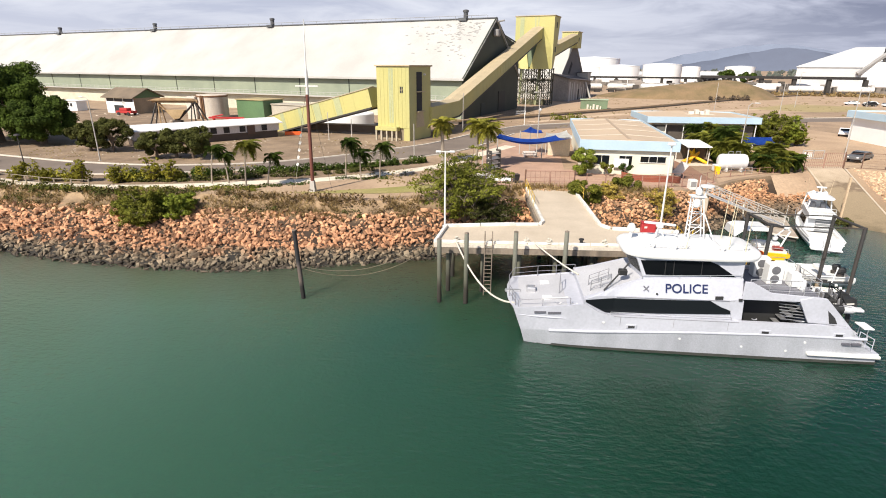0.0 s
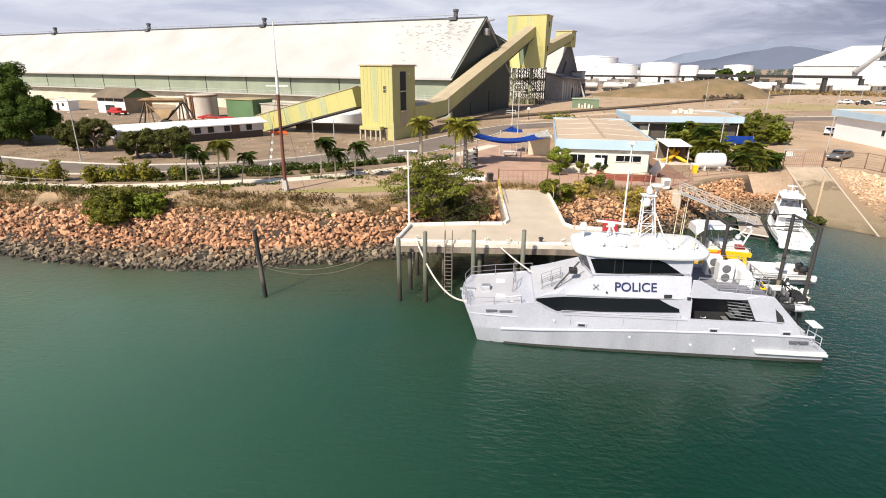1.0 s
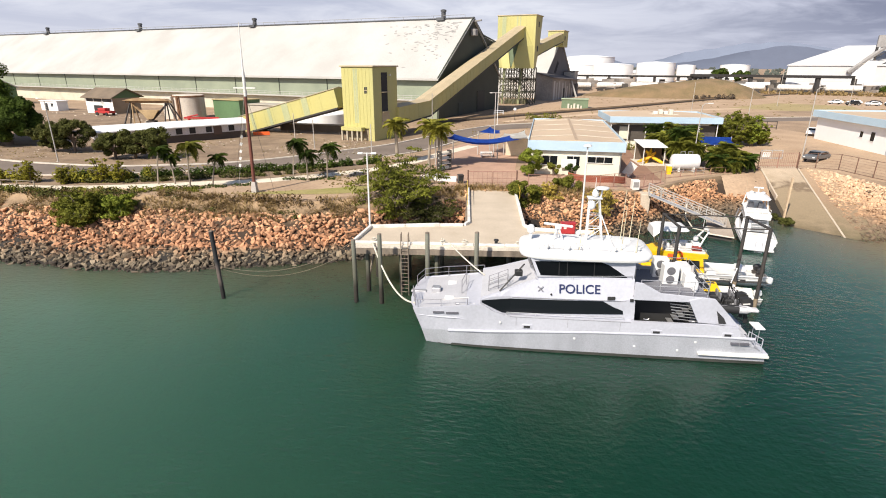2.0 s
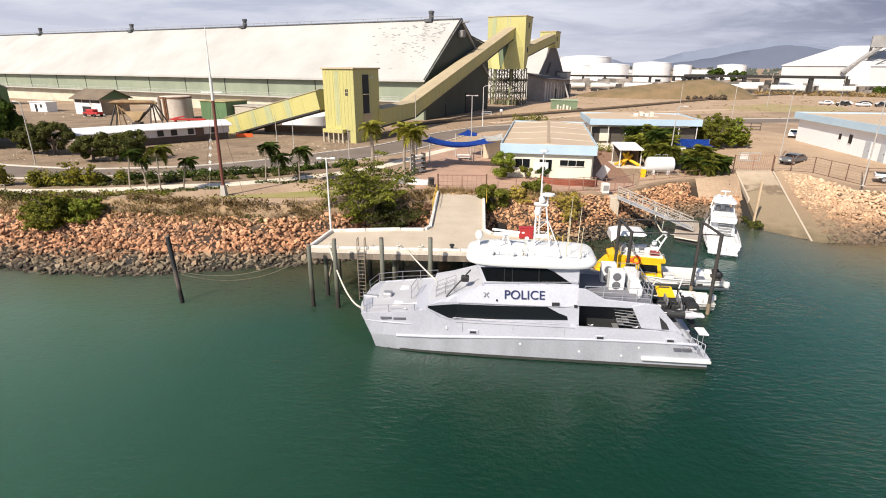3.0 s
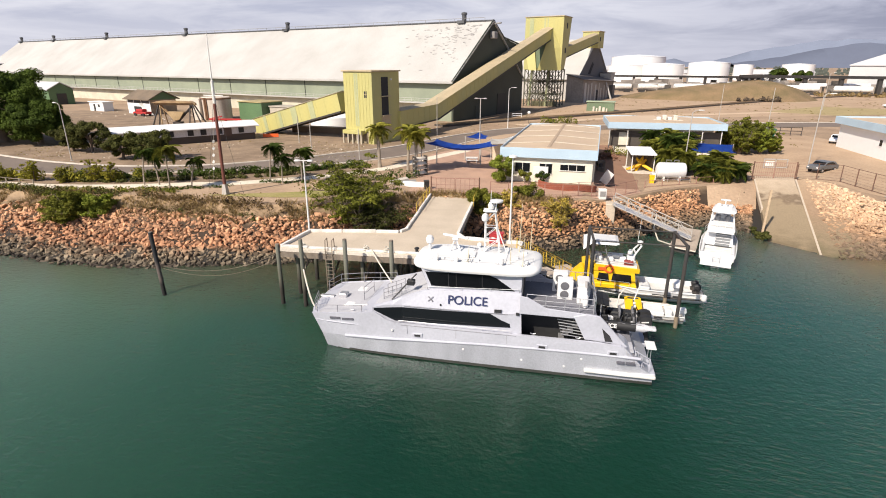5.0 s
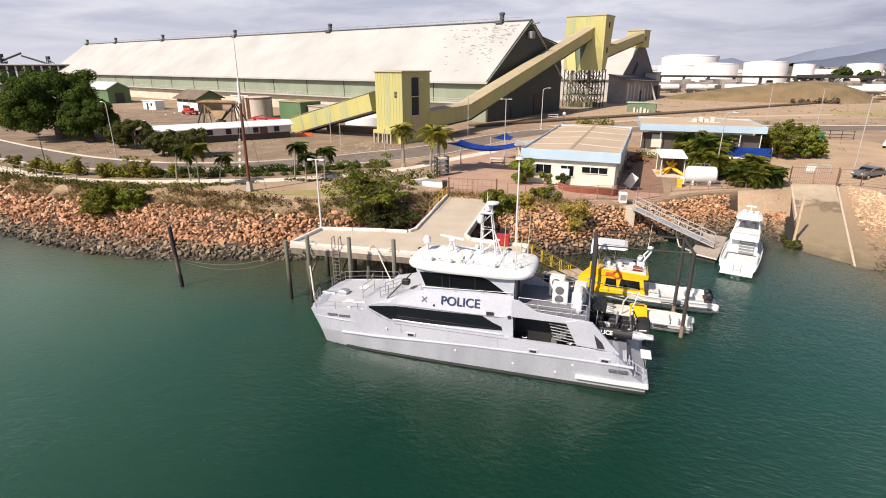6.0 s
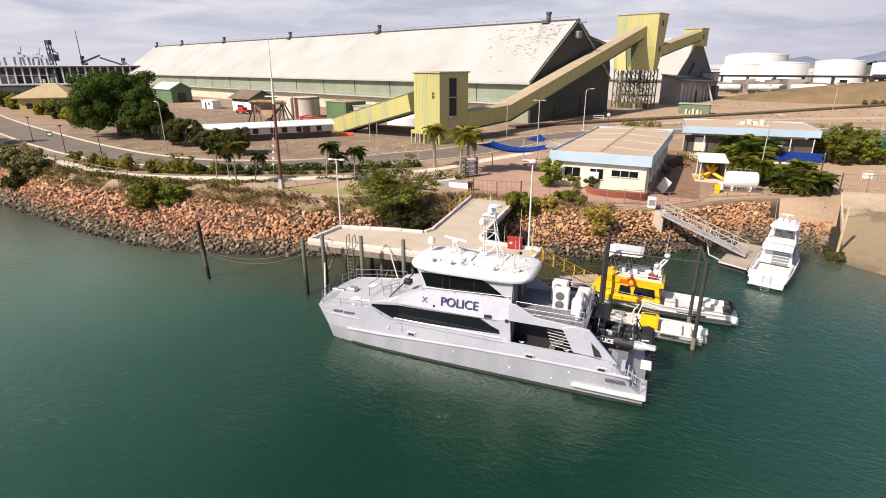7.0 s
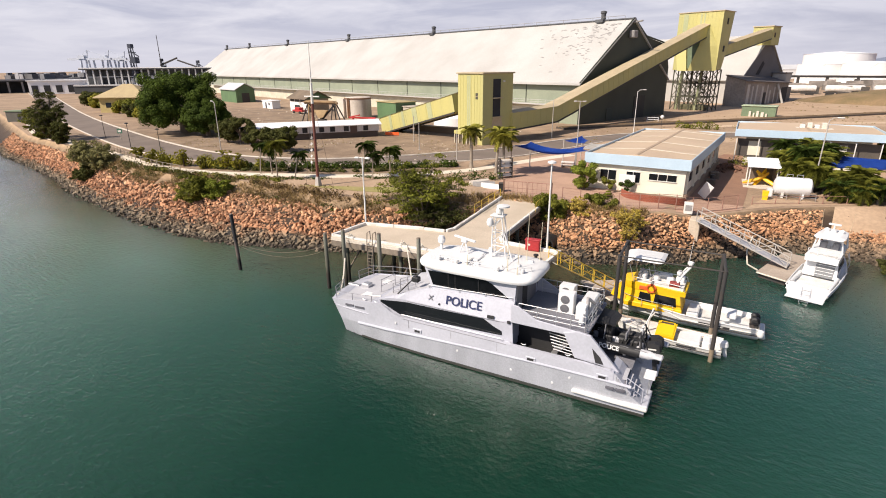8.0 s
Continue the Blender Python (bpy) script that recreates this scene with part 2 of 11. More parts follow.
FASCIA = mat("pale_blue_fascia", (0.44, 0.57, 0.66), (0.39, 0.51, 0.60), 0.5, fine=0.1, bump=0.03)
OFFICE_WALL = mat("cream_wall", (0.72, 0.69, 0.56), (0.62, 0.58, 0.47), 0.75, scale=1.5, fine=0.12)
OFFICE_ROOF = mat("tan_sheet_roof", (0.55, 0.42, 0.29), (0.49, 0.37, 0.26), 0.7, scale=0.6, fine=0.15)
SAIL_BLUE = mat("blue_shade_cloth", (0.010, 0.075, 0.42), (0.010, 0.06, 0.33), 0.8, fine=0.2)
TANK_WHITE = mat("tank_white", (0.84, 0.84, 0.83), (0.76, 0.75, 0.73), 0.5, scale=0.2, fine=0.05, bump=0)
BARK = mat("bark", (0.20, 0.155, 0.115), (0.12, 0.09, 0.07), 0.95, scale=3.0)
PALM_BARK = mat("palm_trunk", (0.33, 0.28, 0.22), (0.22, 0.18, 0.14), 0.95, scale=4.0)
LAMP_POST = mat("galvanised_post", (0.46, 0.43, 0.39), (0.36, 0.33, 0.29), 0.6, scale=3.0)
LAMP_WHITE = mat("white_post", (0.76, 0.75, 0.71), (0.62, 0.6, 0.56), 0.5, scale=3.0)
MAST_BROWN = mat("maroon_mast", (0.17, 0.055, 0.035), (0.12, 0.04, 0.03), 0.6, scale=3.0)
# blue-grey that has the distance haze mixed in
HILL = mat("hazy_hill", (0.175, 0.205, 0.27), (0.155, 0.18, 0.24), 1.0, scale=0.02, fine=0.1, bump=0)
CAR_GREY = mat("grey_car_paint", (0.13, 0.135, 0.14), (0.11, 0.115, 0.12), 0.3, fine=0.05, bump=0)


def leaf(name, c1, c2):
    m = mat(name, c1, c2, 0.75, scale=1.2, fine=0.4, bump=0, rand=0.36, spec=0.12)
    # light that passes through the blades
    n, l = m.node_tree.nodes, m.node_tree.links
    b, out = n["Principled BSDF"], n["Material Output"]
    t, x = n.new("ShaderNodeBsdfTranslucent"), n.new("ShaderNodeMixShader")
    x.inputs["Fac"].default_value = 0.24
    l.new(b.inputs["Base Color"].links[0].from_socket, t.inputs["Color"])
    l.new(b.outputs["BSDF"], x.inputs[1]), l.new(t.outputs["BSDF"], x.inputs[2])
    l.new(x.outputs["Shader"], out.inputs["Surface"])
    return m


LEAF_DARK = leaf("dark_leaves", (0.066, 0.098, 0.015), (0.026, 0.044, 0.009))
LEAF_FIG = leaf("fig_leaves", (0.085, 0.125, 0.018), (0.024, 0.042, 0.008))
LEAF_MID = leaf("mid_leaves", (0.20, 0.205, 0.03), (0.09, 0.095, 0.017))
LEAF_TREE = leaf("feathery_leaves", (0.20, 0.21, 0.03), (0.075, 0.082, 0.015))
LEAF_FRESH = leaf("fresh_leaves", (0.25, 0.29, 0.04), (0.15, 0.18, 0.028))
LEAF_GOLD = leaf("golden_shrub_leaves", (0.52, 0.40, 0.08), (0.36, 0.27, 0.07))
LEAF_YEL = leaf("yellow_green_leaves", (0.31, 0.28, 0.035), (0.15, 0.145, 0.022))
LEAF_OLIVE = leaf("olive_leaves", (0.10, 0.105, 0.027), (0.052, 0.056, 0.016))
LEAF_PALM = leaf("palm_leaves", (0.33, 0.31, 0.05), (0.19, 0.185, 0.035))
LEAF_GREY = leaf("grey_green_leaves", (0.27, 0.25, 0.10), (0.18, 0.165, 0.065))
GRASS_DRY = leaf("dry_grass", (0.38, 0.275, 0.125), (0.25, 0.175, 0.075))

# water: green, silty, with small wind ripples
WATER = bpy.data.materials.new("green_harbour_water")
WATER.use_nodes = True
_n, _l = WATER.node_tree.nodes, WATER.node_tree.links
_b = _n["Principled BSDF"]
_g = _n.new("ShaderNodeNewGeometry")
_n1, _n2, _n3 = (_n.new("ShaderNodeTexNoise") for _ in range(3))
for _x, _s, _d in ((_n1, 1.3, 3), (_n2, 3.6, 5), (_n3, 0.035, 3)):
    _x.inputs["Scale"].default_value, _x.inputs["Detail"].default_value = _s, _d
    _l.new(_g.outputs["Position"], _x.inputs["Vector"])
_ad = _n.new("ShaderNodeMath")
_ad.operation = "MULTIPLY_ADD"
_ad.inputs[1].default_value = 0.75
_l.new(_n2.outputs["Fac"], _ad.inputs[0])
_l.new(_n1.outputs["Fac"], _ad.inputs[2])
_bp = _n.new("ShaderNodeBump")
_bp.inputs["Strength"].default_value, _bp.inputs["Distance"].default_value = 0.5, 0.11
_l.new(_ad.outputs["Value"], _bp.inputs["Height"])
_l.new(_bp.outputs["Normal"], _b.inputs["Normal"])
# wavelets drawn out across the wind, in patches
_mp, _n4, _n5 = _n.new("ShaderNodeMapping"), _n.new("ShaderNodeTexNoise"), _n.new("ShaderNodeTexNoise")
_mp.inputs["Rotation"].default_value, _mp.inputs["Scale"].default_value = (0, 0, radians(34)), (1.0, 3.2, 1.0)
_l.new(_g.outputs["Position"], _mp.inputs["Vector"])
_l.new(_mp.outputs["Vector"], _n4.inputs["Vector"])
_l.new(_g.outputs["Position"], _n5.inputs["Vector"])
_n4.inputs["Scale"].default_value, _n4.inputs["Detail"].default_value = 1.1, 3
_n5.inputs["Scale"].default_value, _n5.inputs["Detail"].default_value = 0.07, 2
_pr, _pm, _pa = _n.new("ShaderNodeMapRange"), _n.new("ShaderNodeMath"), _n.new("ShaderNodeMath")
_pr.inputs["From Min"].default_value, _pr.inputs["From Max"].default_value, _pr.inputs["To Min"].default_value, _pr.inputs["To Max"].default_value = 0.42, 0.62, 0.35, 2.2
_l.new(_n5.outputs["Fac"], _pr.inputs["Value"])
_pm.operation, _pa.operation = "MULTIPLY", "ADD"
_l.new(_pr.outputs["Result"], _pm.inputs[0]), _l.new(_n4.outputs["Fac"], _pm.inputs[1])
_l.new(_pm.outputs["Value"], _pa.inputs[0]), _l.new(_ad.outputs["Value"], _pa.inputs[1])
_l.new(_pa.outputs["Value"], _bp.inputs["Height"])
_mx = _n.new("ShaderNodeMix")
_mx.data_type = "RGBA"
_mx.inputs[6].default_value, _mx.inputs[7].default_value = (0.0036, 0.027, 0.0142, 1), (0.0068, 0.036, 0.0195, 1)
_l.new(_n3.outputs["Fac"], _mx.inputs[0])
# silt stirred up in the shallows beside the slipway
_sx = _n.new("ShaderNodeSeparateXYZ")
_l.new(_g.outputs["Position"], _sx.inputs["Vector"])
_rx, _ry, _mu = _n.new("ShaderNodeMapRange"), _n.new("ShaderNodeMapRange"), _n.new("ShaderNodeMath")
_rx.inputs["From Min"].default_value, _rx.inputs["From Max"].default_value = 30.0, 48.0
_ry.inputs["From Min"].default_value, _ry.inputs["From Max"].default_value = 43.0, 59.0
_l.new(_sx.outputs["X"], _rx.inputs["Value"]), _l.new(_sx.outputs["Y"], _ry.inputs["Value"])
_mu.operation = "MULTIPLY"
_l.new(_rx.outputs["Result"], _mu.inputs[0]), _l.new(_ry.outputs["Result"], _mu.inputs[1])
_silt = _n.new("ShaderNodeMix")
_silt.data_type = "RGBA"
_silt.inputs[7].default_value = (0.17, 0.125, 0.06, 1)
_l.new(_mu.outputs["Value"], _silt.inputs[0])
# milkier over the shallow side, greyed to carry sky reflection; clearer off the berth
_rl, _milk_sky = _n.new("ShaderNodeMapRange"), _n.new("ShaderNodeMix")
_rl.inputs["From Min"].default_value, _rl.inputs["From Max"].default_value = 8.0, -27.0
_l.new(_sx.outputs["X"], _rl.inputs["Value"])
_milk_sky.data_type = "RGBA"
_milk_sky.inputs[7].default_value = (0.045, 0.110, 0.069, 1)
_l.new(_rl.outputs["Result"], _milk_sky.inputs[0])
_l.new(_mx.outputs[2], _milk_sky.inputs[6])
# pale colour towards the west shore stands in for reflected low sky
_ryl, _shore_sky = _n.new("ShaderNodeMapRange"), _n.new("ShaderNodeMix")
_ryl.inputs["From Min"].default_value, _ryl.inputs["From Max"].default_value, _ryl.inputs["To Max"].default_value = 12.0, 40.0, 0.85
_l.new(_sx.outputs["Y"], _ryl.inputs["Value"])
_mu2 = _n.new("ShaderNodeMath")
_mu2.operation = "MULTIPLY"
_rs = _n.new("ShaderNodeMapRange")
_rs.inputs["From Min"].default_value, _rs.inputs["From Max"].default_value = -8.0, -54.0
_l.new(_sx.outputs["X"], _rs.inputs["Value"])
_l.new(_ryl.outputs["Result"], _mu2.inputs[0]), _l.new(_rs.outputs["Result"], _mu2.inputs[1])
_shore_sky.data_type = "RGBA"
_shore_sky.inputs[7].default_value = (0.17, 0.19, 0.13, 1)
_l.new(_mu2.outputs["Value"], _shore_sky.inputs[0])
_rr, _east = _n.new("ShaderNodeMapRange"), _n.new("ShaderNodeMix")
_rr.inputs["From Min"].default_value, _rr.inputs["From Max"].default_value = 21.0, 38.0
_l.new(_sx.outputs["X"], _rr.inputs["Value"])
_east.data_type = "RGBA"
_east.inputs[7].default_value = (0.022, 0.074, 0.056, 1)
_l.new(_rr.outputs["Result"], _east.inputs[0])
_l.new(_milk_sky.outputs[2], _east.inputs[6])
_l.new(_east.outputs[2], _shore_sky.inputs[6])
# brown-dark tint painted along the bank as the reflection of the rocks
_rock_reflection, _re = _n.new("ShaderNodeMix"), _n.new("ShaderNodeMapRange")
_re.inputs["From Min"].default_value, _re.inputs["From Max"].default_value, _re.inputs["To Max"].default_value = 32.0, 44.0, 0.85
_l.new(_sx.outputs["Y"], _re.inputs["Value"])
_rock_reflection.data_type = "RGBA"
_rock_reflection.inputs[7].default_value = (0.048, 0.052, 0.029, 1)
_rw, _ew = _n.new("ShaderNodeMapRange"), _n.new("ShaderNodeMath")
_rw.inputs["From Min"].default_value, _rw.inputs["From Max"].default_value = 26.0, 10.0
_l.new(_sx.outputs["X"], _rw.inputs["Value"])
_ew.operation = "MULTIPLY"
_l.new(_re.outputs["Result"], _ew.inputs[0]), _l.new(_rw.outputs["Result"], _ew.inputs[1])
_l.new(_ew.outputs["Value"], _rock_reflection.inputs[0])
_l.new(_shore_sky.outputs[2], _rock_reflection.inputs[6])
_l.new(_rock_reflection.outputs[2], _silt.inputs[6])
_l.new(_silt.outputs[2], _b.inputs["Base Color"])
_b.inputs["Roughness"].default_value = 0.02
_b.inputs["IOR"].default_value = 1.33
_b.inputs["Specular IOR Level"].default_value = 0.8
_b.subsurface_method = "BURLEY"
_b.inputs["Subsurface Weight"].default_value = 1.0
_b.inputs["Subsurface Radius"].default_value = (0.5, 1.0, 0.9)
_b.inputs["Subsurface Scale"].default_value = 3.0


# mesh tools
def link(name, bm, material, parent=None, label="", smooth=False):
    me = bpy.data.meshes.new(name)
    bm.normal_update()
    bm.to_mesh(me)
    bm.free()
    if smooth:
        me.shade_smooth()
    if any(f.use_smooth for f in me.polygons):
        me.set_sharp_from_angle(angle=radians(38))
    for m in material if isinstance(material, (list, tuple)) else [material]:
        me.materials.append(m)
    ob = new(name, me)
    if parent:
        ob.parent = parent
    return tagged(ob, label)


def part(name, bm, material, parent, label="", smooth=False):
    return link(name, bm, material, parent, label, smooth)


def empty(name, label, category, group="", m=None, kind=""):
    ob = tagged(new(name), label, category, group, kind)
    ob.empty_display_size = 0.2
    if m is not None:
        ob.matrix_world = m
    return ob


def same_mesh(name, ob, parent, m):
    """Another part on the same mesh data."""
    o = new(name, ob.data)
    o.parent, o.matrix_local = parent, m
    return o


def bev(bm, geom_verts, w, seg=1):
    edges = {e for v in geom_verts for e in v.link_edges}
    bmesh.ops.bevel(bm, geom=list(edges), offset=w, segments=seg, affect="EDGES", profile=0.6)


def box(bm, x0, y0, z0, x1, y1, z1, w=0.0, m=None):
    vs = [bm.verts.new(p) for p in ((x0, y0, z0), (x1, y0, z0), (x1, y1, z0), (x0, y1, z0), (x0, y0, z1), (x1, y0, z1), (x1, y1, z1), (x0, y1, z1))]
    for f in ((3, 2, 1, 0), (4, 5, 6, 7), (0, 1, 5, 4), (1, 2, 6, 5), (2, 3, 7, 6), (3, 0, 4, 7)):
        bm.faces.new([vs[i] for i in f])
    if m is not None:
        for v in vs:
            v.co = m @ v.co
    if w:
        bev(bm, vs, w)
    return bm


def B(x0, y0, z0, x1, y1, z1, w=0.0, m=None):
    return box(bmesh.new(), x0, y0, z0, x1, y1, z1, w, m)


def prism(bm, pts, axis, a, b, w=0.0):
    """A flat outline of (u, v) points pushed from a to b along axis: 'y' takes (x, z), 'z' takes (x, y), 'x' takes (y, z)."""
    def at(p, k):
        return {"y": (p[0], k, p[1]), "z": (p[0], p[1], k), "x": (k, p[0], p[1])}[axis]
    lo, hi = [bm.verts.new(at(p, a)) for p in pts], [bm.verts.new(at(p, b)) for p in pts]
    n = len(pts)
    fs = [bm.faces.new(lo), bm.faces.new(hi[::-1])]
    for i in range(n):
        fs.append(bm.faces.new((lo[i], hi[i], hi[(i + 1) % n], lo[(i + 1) % n])))
    bmesh.ops.recalc_face_normals(bm, faces=fs)
    if w:
        bev(bm, lo + hi, w)
    return bm


def P(pts, axis, a, b, w=0.0):
    return prism(bmesh.new(), pts, axis, a, b, w)


def rod(bm, p0, p1, r0, r1=None, seg=8, cap=True):
    p0, p1 = Vector(p0), Vector(p1)
    r1 = r0 if r1 is None else r1
    d = (p1 - p0).normalized()
    a = d.orthogonal().normalized()
    b = d.cross(a)
    rings = []
    for p, r in ((p0, r0), (p1, r1)):
        rings.append([bm.verts.new(p + (a * math.cos(2 * math.pi * i / seg) + b * math.sin(2 * math.pi * i / seg)) * r) for i in range(seg)])
    for i in range(seg):
        f = bm.faces.new((rings[0][i], rings[0][(i + 1) % seg], rings[1][(i + 1) % seg], rings[1][i]))
        f.smooth = seg > 6
    if cap:
        bm.faces.new(rings[0][::-1])
        bm.faces.new(rings[1])
    return bm


def R(p0, p1, r0, r1=None, seg=8):
    return rod(bmesh.new(), p0, p1, r0, r1, seg)


def tube(bm, pts, r, seg=6):
    """A round bar along a line of points."""
    pts = [Vector(p) for p in pts]
    rings = []
    side = None
    for i, p in enumerate(pts):
        d = (pts[min(i + 1, len(pts) - 1)] - pts[max(i - 1, 0)]).normalized()
        a = d.orthogonal().normalized() if side is None else (side - d * side.dot(d)).normalized()
        side = a
        b = d.cross(a)
        rr = r[i] if isinstance(r, (list, tuple)) else r
        rings.append([bm.verts.new(p + (a * math.cos(2 * math.pi * k / seg) + b * math.sin(2 * math.pi * k / seg)) * rr) for k in range(seg)])
    for q, s in zip(rings, rings[1:]):
        for k in range(seg):
            f = bm.faces.new((q[k], q[(k + 1) % seg], s[(k + 1) % seg], s[k]))
            f.smooth = True
    bm.faces.new(rings[0][::-1])
    bm.faces.new(rings[-1])
    return bm


def T(pts, r, seg=6):
    return tube(bmesh.new(), pts, r, seg)


def lathe(bm, prof, seg=24, m=None):
    """Turn (radius, z) points round the z axis."""
    rings = []
    for r, z in prof:
        ring = [bm.verts.new((max(r, 1e-4) * math.cos(2 * math.pi * k / seg), max(r, 1e-4) * math.sin(2 * math.pi * k / seg), z)) for k in range(seg)]
        if m is not None:
            for v in ring:
                v.co = m @ v.co
        rings.append(ring)
    for q, s in zip(rings, rings[1:]):
        for k in range(seg):
            f = bm.faces.new((q[k], q[(k + 1) % seg], s[(k + 1) % seg], s[k]))
            f.smooth = True
    bm.faces.new(rings[0][::-1])
    bm.faces.new(rings[-1])
    return bm


def loft(bm, sections, closed=True, caps=True):
    rows = [[bm.verts.new(p) for p in s] for s in sections]
    n = len(rows[0])
    for q, s in zip(rows, rows[1:]):
        for k in range(n if closed else n - 1):
            bm.faces.new((q[k], q[(k + 1) % n], s[(k + 1) % n], s[k]))
    if caps and closed:
        bm.faces.new(rows[0][::-1])
        bm.faces.new(rows[-1])
    bmesh.ops.recalc_face_normals(bm, faces=bm.faces[:])
    return bm


def sheet(name, outline, z0, z1, material, label="", category="", kind="structure"):
    ob = link(name, P(outline, "z", z0, z1), material)
    return tagged(ob, label, category, kind=kind)


def along(line, step):
    """Points every step metres on a plan line, with the direction there."""
    out, left = [], 0.0
    for a, b in zip(line, line[1:]):
        a, b = Vector(a), Vector(b)
        n = (b - a).length
        s = left
        while s < n:
            out.append((a + (b - a) * (s / n), (b - a).normalized()))
            s += step
        left = s - n
    return out


def smooth_line(pts, n=6):
    """A Catmull-Rom line through plan points."""
    p = [Vector(q) for q in pts]
    p = [p[0] * 2 - p[1]] + p + [p[-1] * 2 - p[-2]]
    out = []
    for i in range(1, len(p) - 2):
        for k in range(n):
            t = k / n
            out.append(0.5 * ((2 * p[i]) + (p[i + 1] - p[i - 1]) * t + (2 * p[i - 1] - 5 * p[i] + 4 * p[i + 1] - p[i + 2]) * t * t + (3 * p[i] - p[i - 1] - 3 * p[i + 1] + p[i + 2]) * t ** 3))
    return out + [p[-2]]


def ribbon(near, far):
    """The plan outline between two lines that run the same way."""
    return [tuple(q) for q in smooth_line(near)] + [tuple(q) for q in reversed(smooth_line(far))]


# ---- water, ground and bank ----
G = 4.35


def sstep(v, a, b):
    t = max(0.0, min(1.0, (v - a) / (b - a)))
    return t * t * (3 - 2 * t)


def gz(x, y):
    """Ground height: flat, but for a gentle fall towards the slipway."""
    return G - 0.85 * sstep(x, 17.5, 22) * (1 - sstep(x, 47, 57)) * (1 - sstep(y, 86, 112))


PAIRS = [((-2500, 900), (-2500, 894)), ((-420, 170), (-421, 166)), ((-220, 95), (-221, 91)), ((-150, 72), (-152, 67)), ((-116, 61), (-120, 57)), ((-88, 56), (-96, 52.6)),
         ((-72, 53), (-80, 49)), ((-58, 49.8), (-64.5, 44.3)), ((-50, 48.6), (-52, 41.8)), ((-42.5, 48.2), (-41, 40)), ((-34, 49.4), (-31, 39.3)), ((-24, 49.2), (-23, 40)),
         ((-14, 48.8), (-14.5, 42.6)), ((-9, 51), (-9.5, 44.2)), ((-4, 54), (-3, 47.5)), ((0.8, 57.3), (2, 49.8)), ((7.8, 57.4), (8.3, 51.9)), ((12.5, 57), (12, 52.3)),
         ((17, 58.2), (16.5, 54.2)), ((20.5, 61.2), (20.6, 57.2)), ((23.5, 64.8), (24, 60.5)), ((28, 69.6), (28.2, 64.5)), ((32.9, 73), (32.5, 67)), ((38, 75.6), (36.6, 66)),
         ((40.6, 77.9), (37.65, 65)), ((45.5, 78.6), (41.55, 58.9)), ((47.2, 80.2), (43.5, 59.2)), ((49, 78), (45.5, 59.4)), ((49.6, 72), (47.8, 59.2)), ((50.6, 67.2), (50.6, 58.8)),
         ((54.2, 66), (54.5, 58.3)), ((75, 64), (75, 56)), ((200, 50), (200, 44)), ((2500, -200), (2500, -206))]
bm = bmesh.new()
vs = [bm.verts.new(p) for p in ((-3500, -1500, 0), (3500, -1500, 0), (3500, 1200, 0), (-3500, 1200, 0))]
bm.faces.new(vs)
tagged(link("water", bm, WATER), "calm green harbour water with small ripples", "water", kind="structure")


def fine_pairs(step):
    out = []
    for (a, b), (c, d) in zip(PAIRS, PAIRS[1:]):
        n = max(1, int((Vector(c) - Vector(a)).length / step)) if max(abs(a[0]), abs(c[0])) < 160 else 1
        for i in range(n):
            t = i / n
            out.append((Vector(a).lerp(Vector(c), t), Vector(b).lerp(Vector(d), t)))
    return out + [(Vector(PAIRS[-1][0]), Vector(PAIRS[-1][1]))]


def bank_at(top, toe, f):
    """A place on the bank: f = 0 at the waterline, 1 at the crest."""
    p = toe.lerp(top, f)
    return Vector((p.x, p.y, gz(top.x, top.y) * f))


FINE = fine_pairs(0.8)
bm = bmesh.new()
rows = []
for f in (-0.35, -0.15, 0.0, 0.15, 0.3, 0.45, 0.6, 0.75, 0.9, 1.0):
    row = []
    for top, toe in FINE:
        p = bank_at(top, toe, f)
        slip = 37.4 < p.x < 46.0 and p.y > 55 and 41.1 < top.x < 45.6
        if 0 < f < 1 and not slip and abs(p.x) < 150:
            p.z += noise.noise(p * 0.5) * 0.35 + noise.noise(p * 1.7) * 0.15
        if 0 < f < 1 and slip:
            p.z -= 0.35
        row.append(bm.verts.new(p))
    rows.append(row)
for a, b in zip(rows, rows[1:]):
    for i in range(len(a) - 1):
        bm.faces.new((a[i], a[i + 1], b[i + 1], b[i])).smooth = True
tagged(link("bank", bm, BANK), "sloping earth bank under the rock revetment", "bank", kind="structure")


# bare sandy slope above the rocks of the boat basin
bm = bmesh.new()
rows = []
for f in (0.42, 0.5, 0.6, 0.7, 0.8, 0.9, 1.0):
    row = []
    for top, toe in FINE:
        if 33.0 < top.x < 40.7:
            p = bank_at(top, toe, f)
            p.z += 0.05 if f in (0.42, 1.0) else 0.22 + 0.1 * noise.noise(p * 0.6)
            row.append(bm.verts.new(p))
    rows.append(row)
for a, b in zip(rows, rows[1:]):
    for i in range(len(a) - 1):
        bm.faces.new((a[i], a[i + 1], b[i + 1], b[i])).smooth = True
mud, rows = bmesh.new(), []
for f in (-0.05, 0.06, 0.16, 0.28, 0.4, 0.52, 0.64, 0.76, 0.88, 1.0):
    row = []
    for top, toe in FINE:
        if 45.4 < top.x < 49.2 and top.y > 76:
            p = bank_at(top, toe, f)
            p.z += min(0.22, (top.x - 45.4) * 0.3) - 0.03 + 0.1 * noise.noise(p * 0.9) * min(1.0, (top.x - 45.4) * 0.6)
            row.append(mud.verts.new(p))
    rows.append(row)
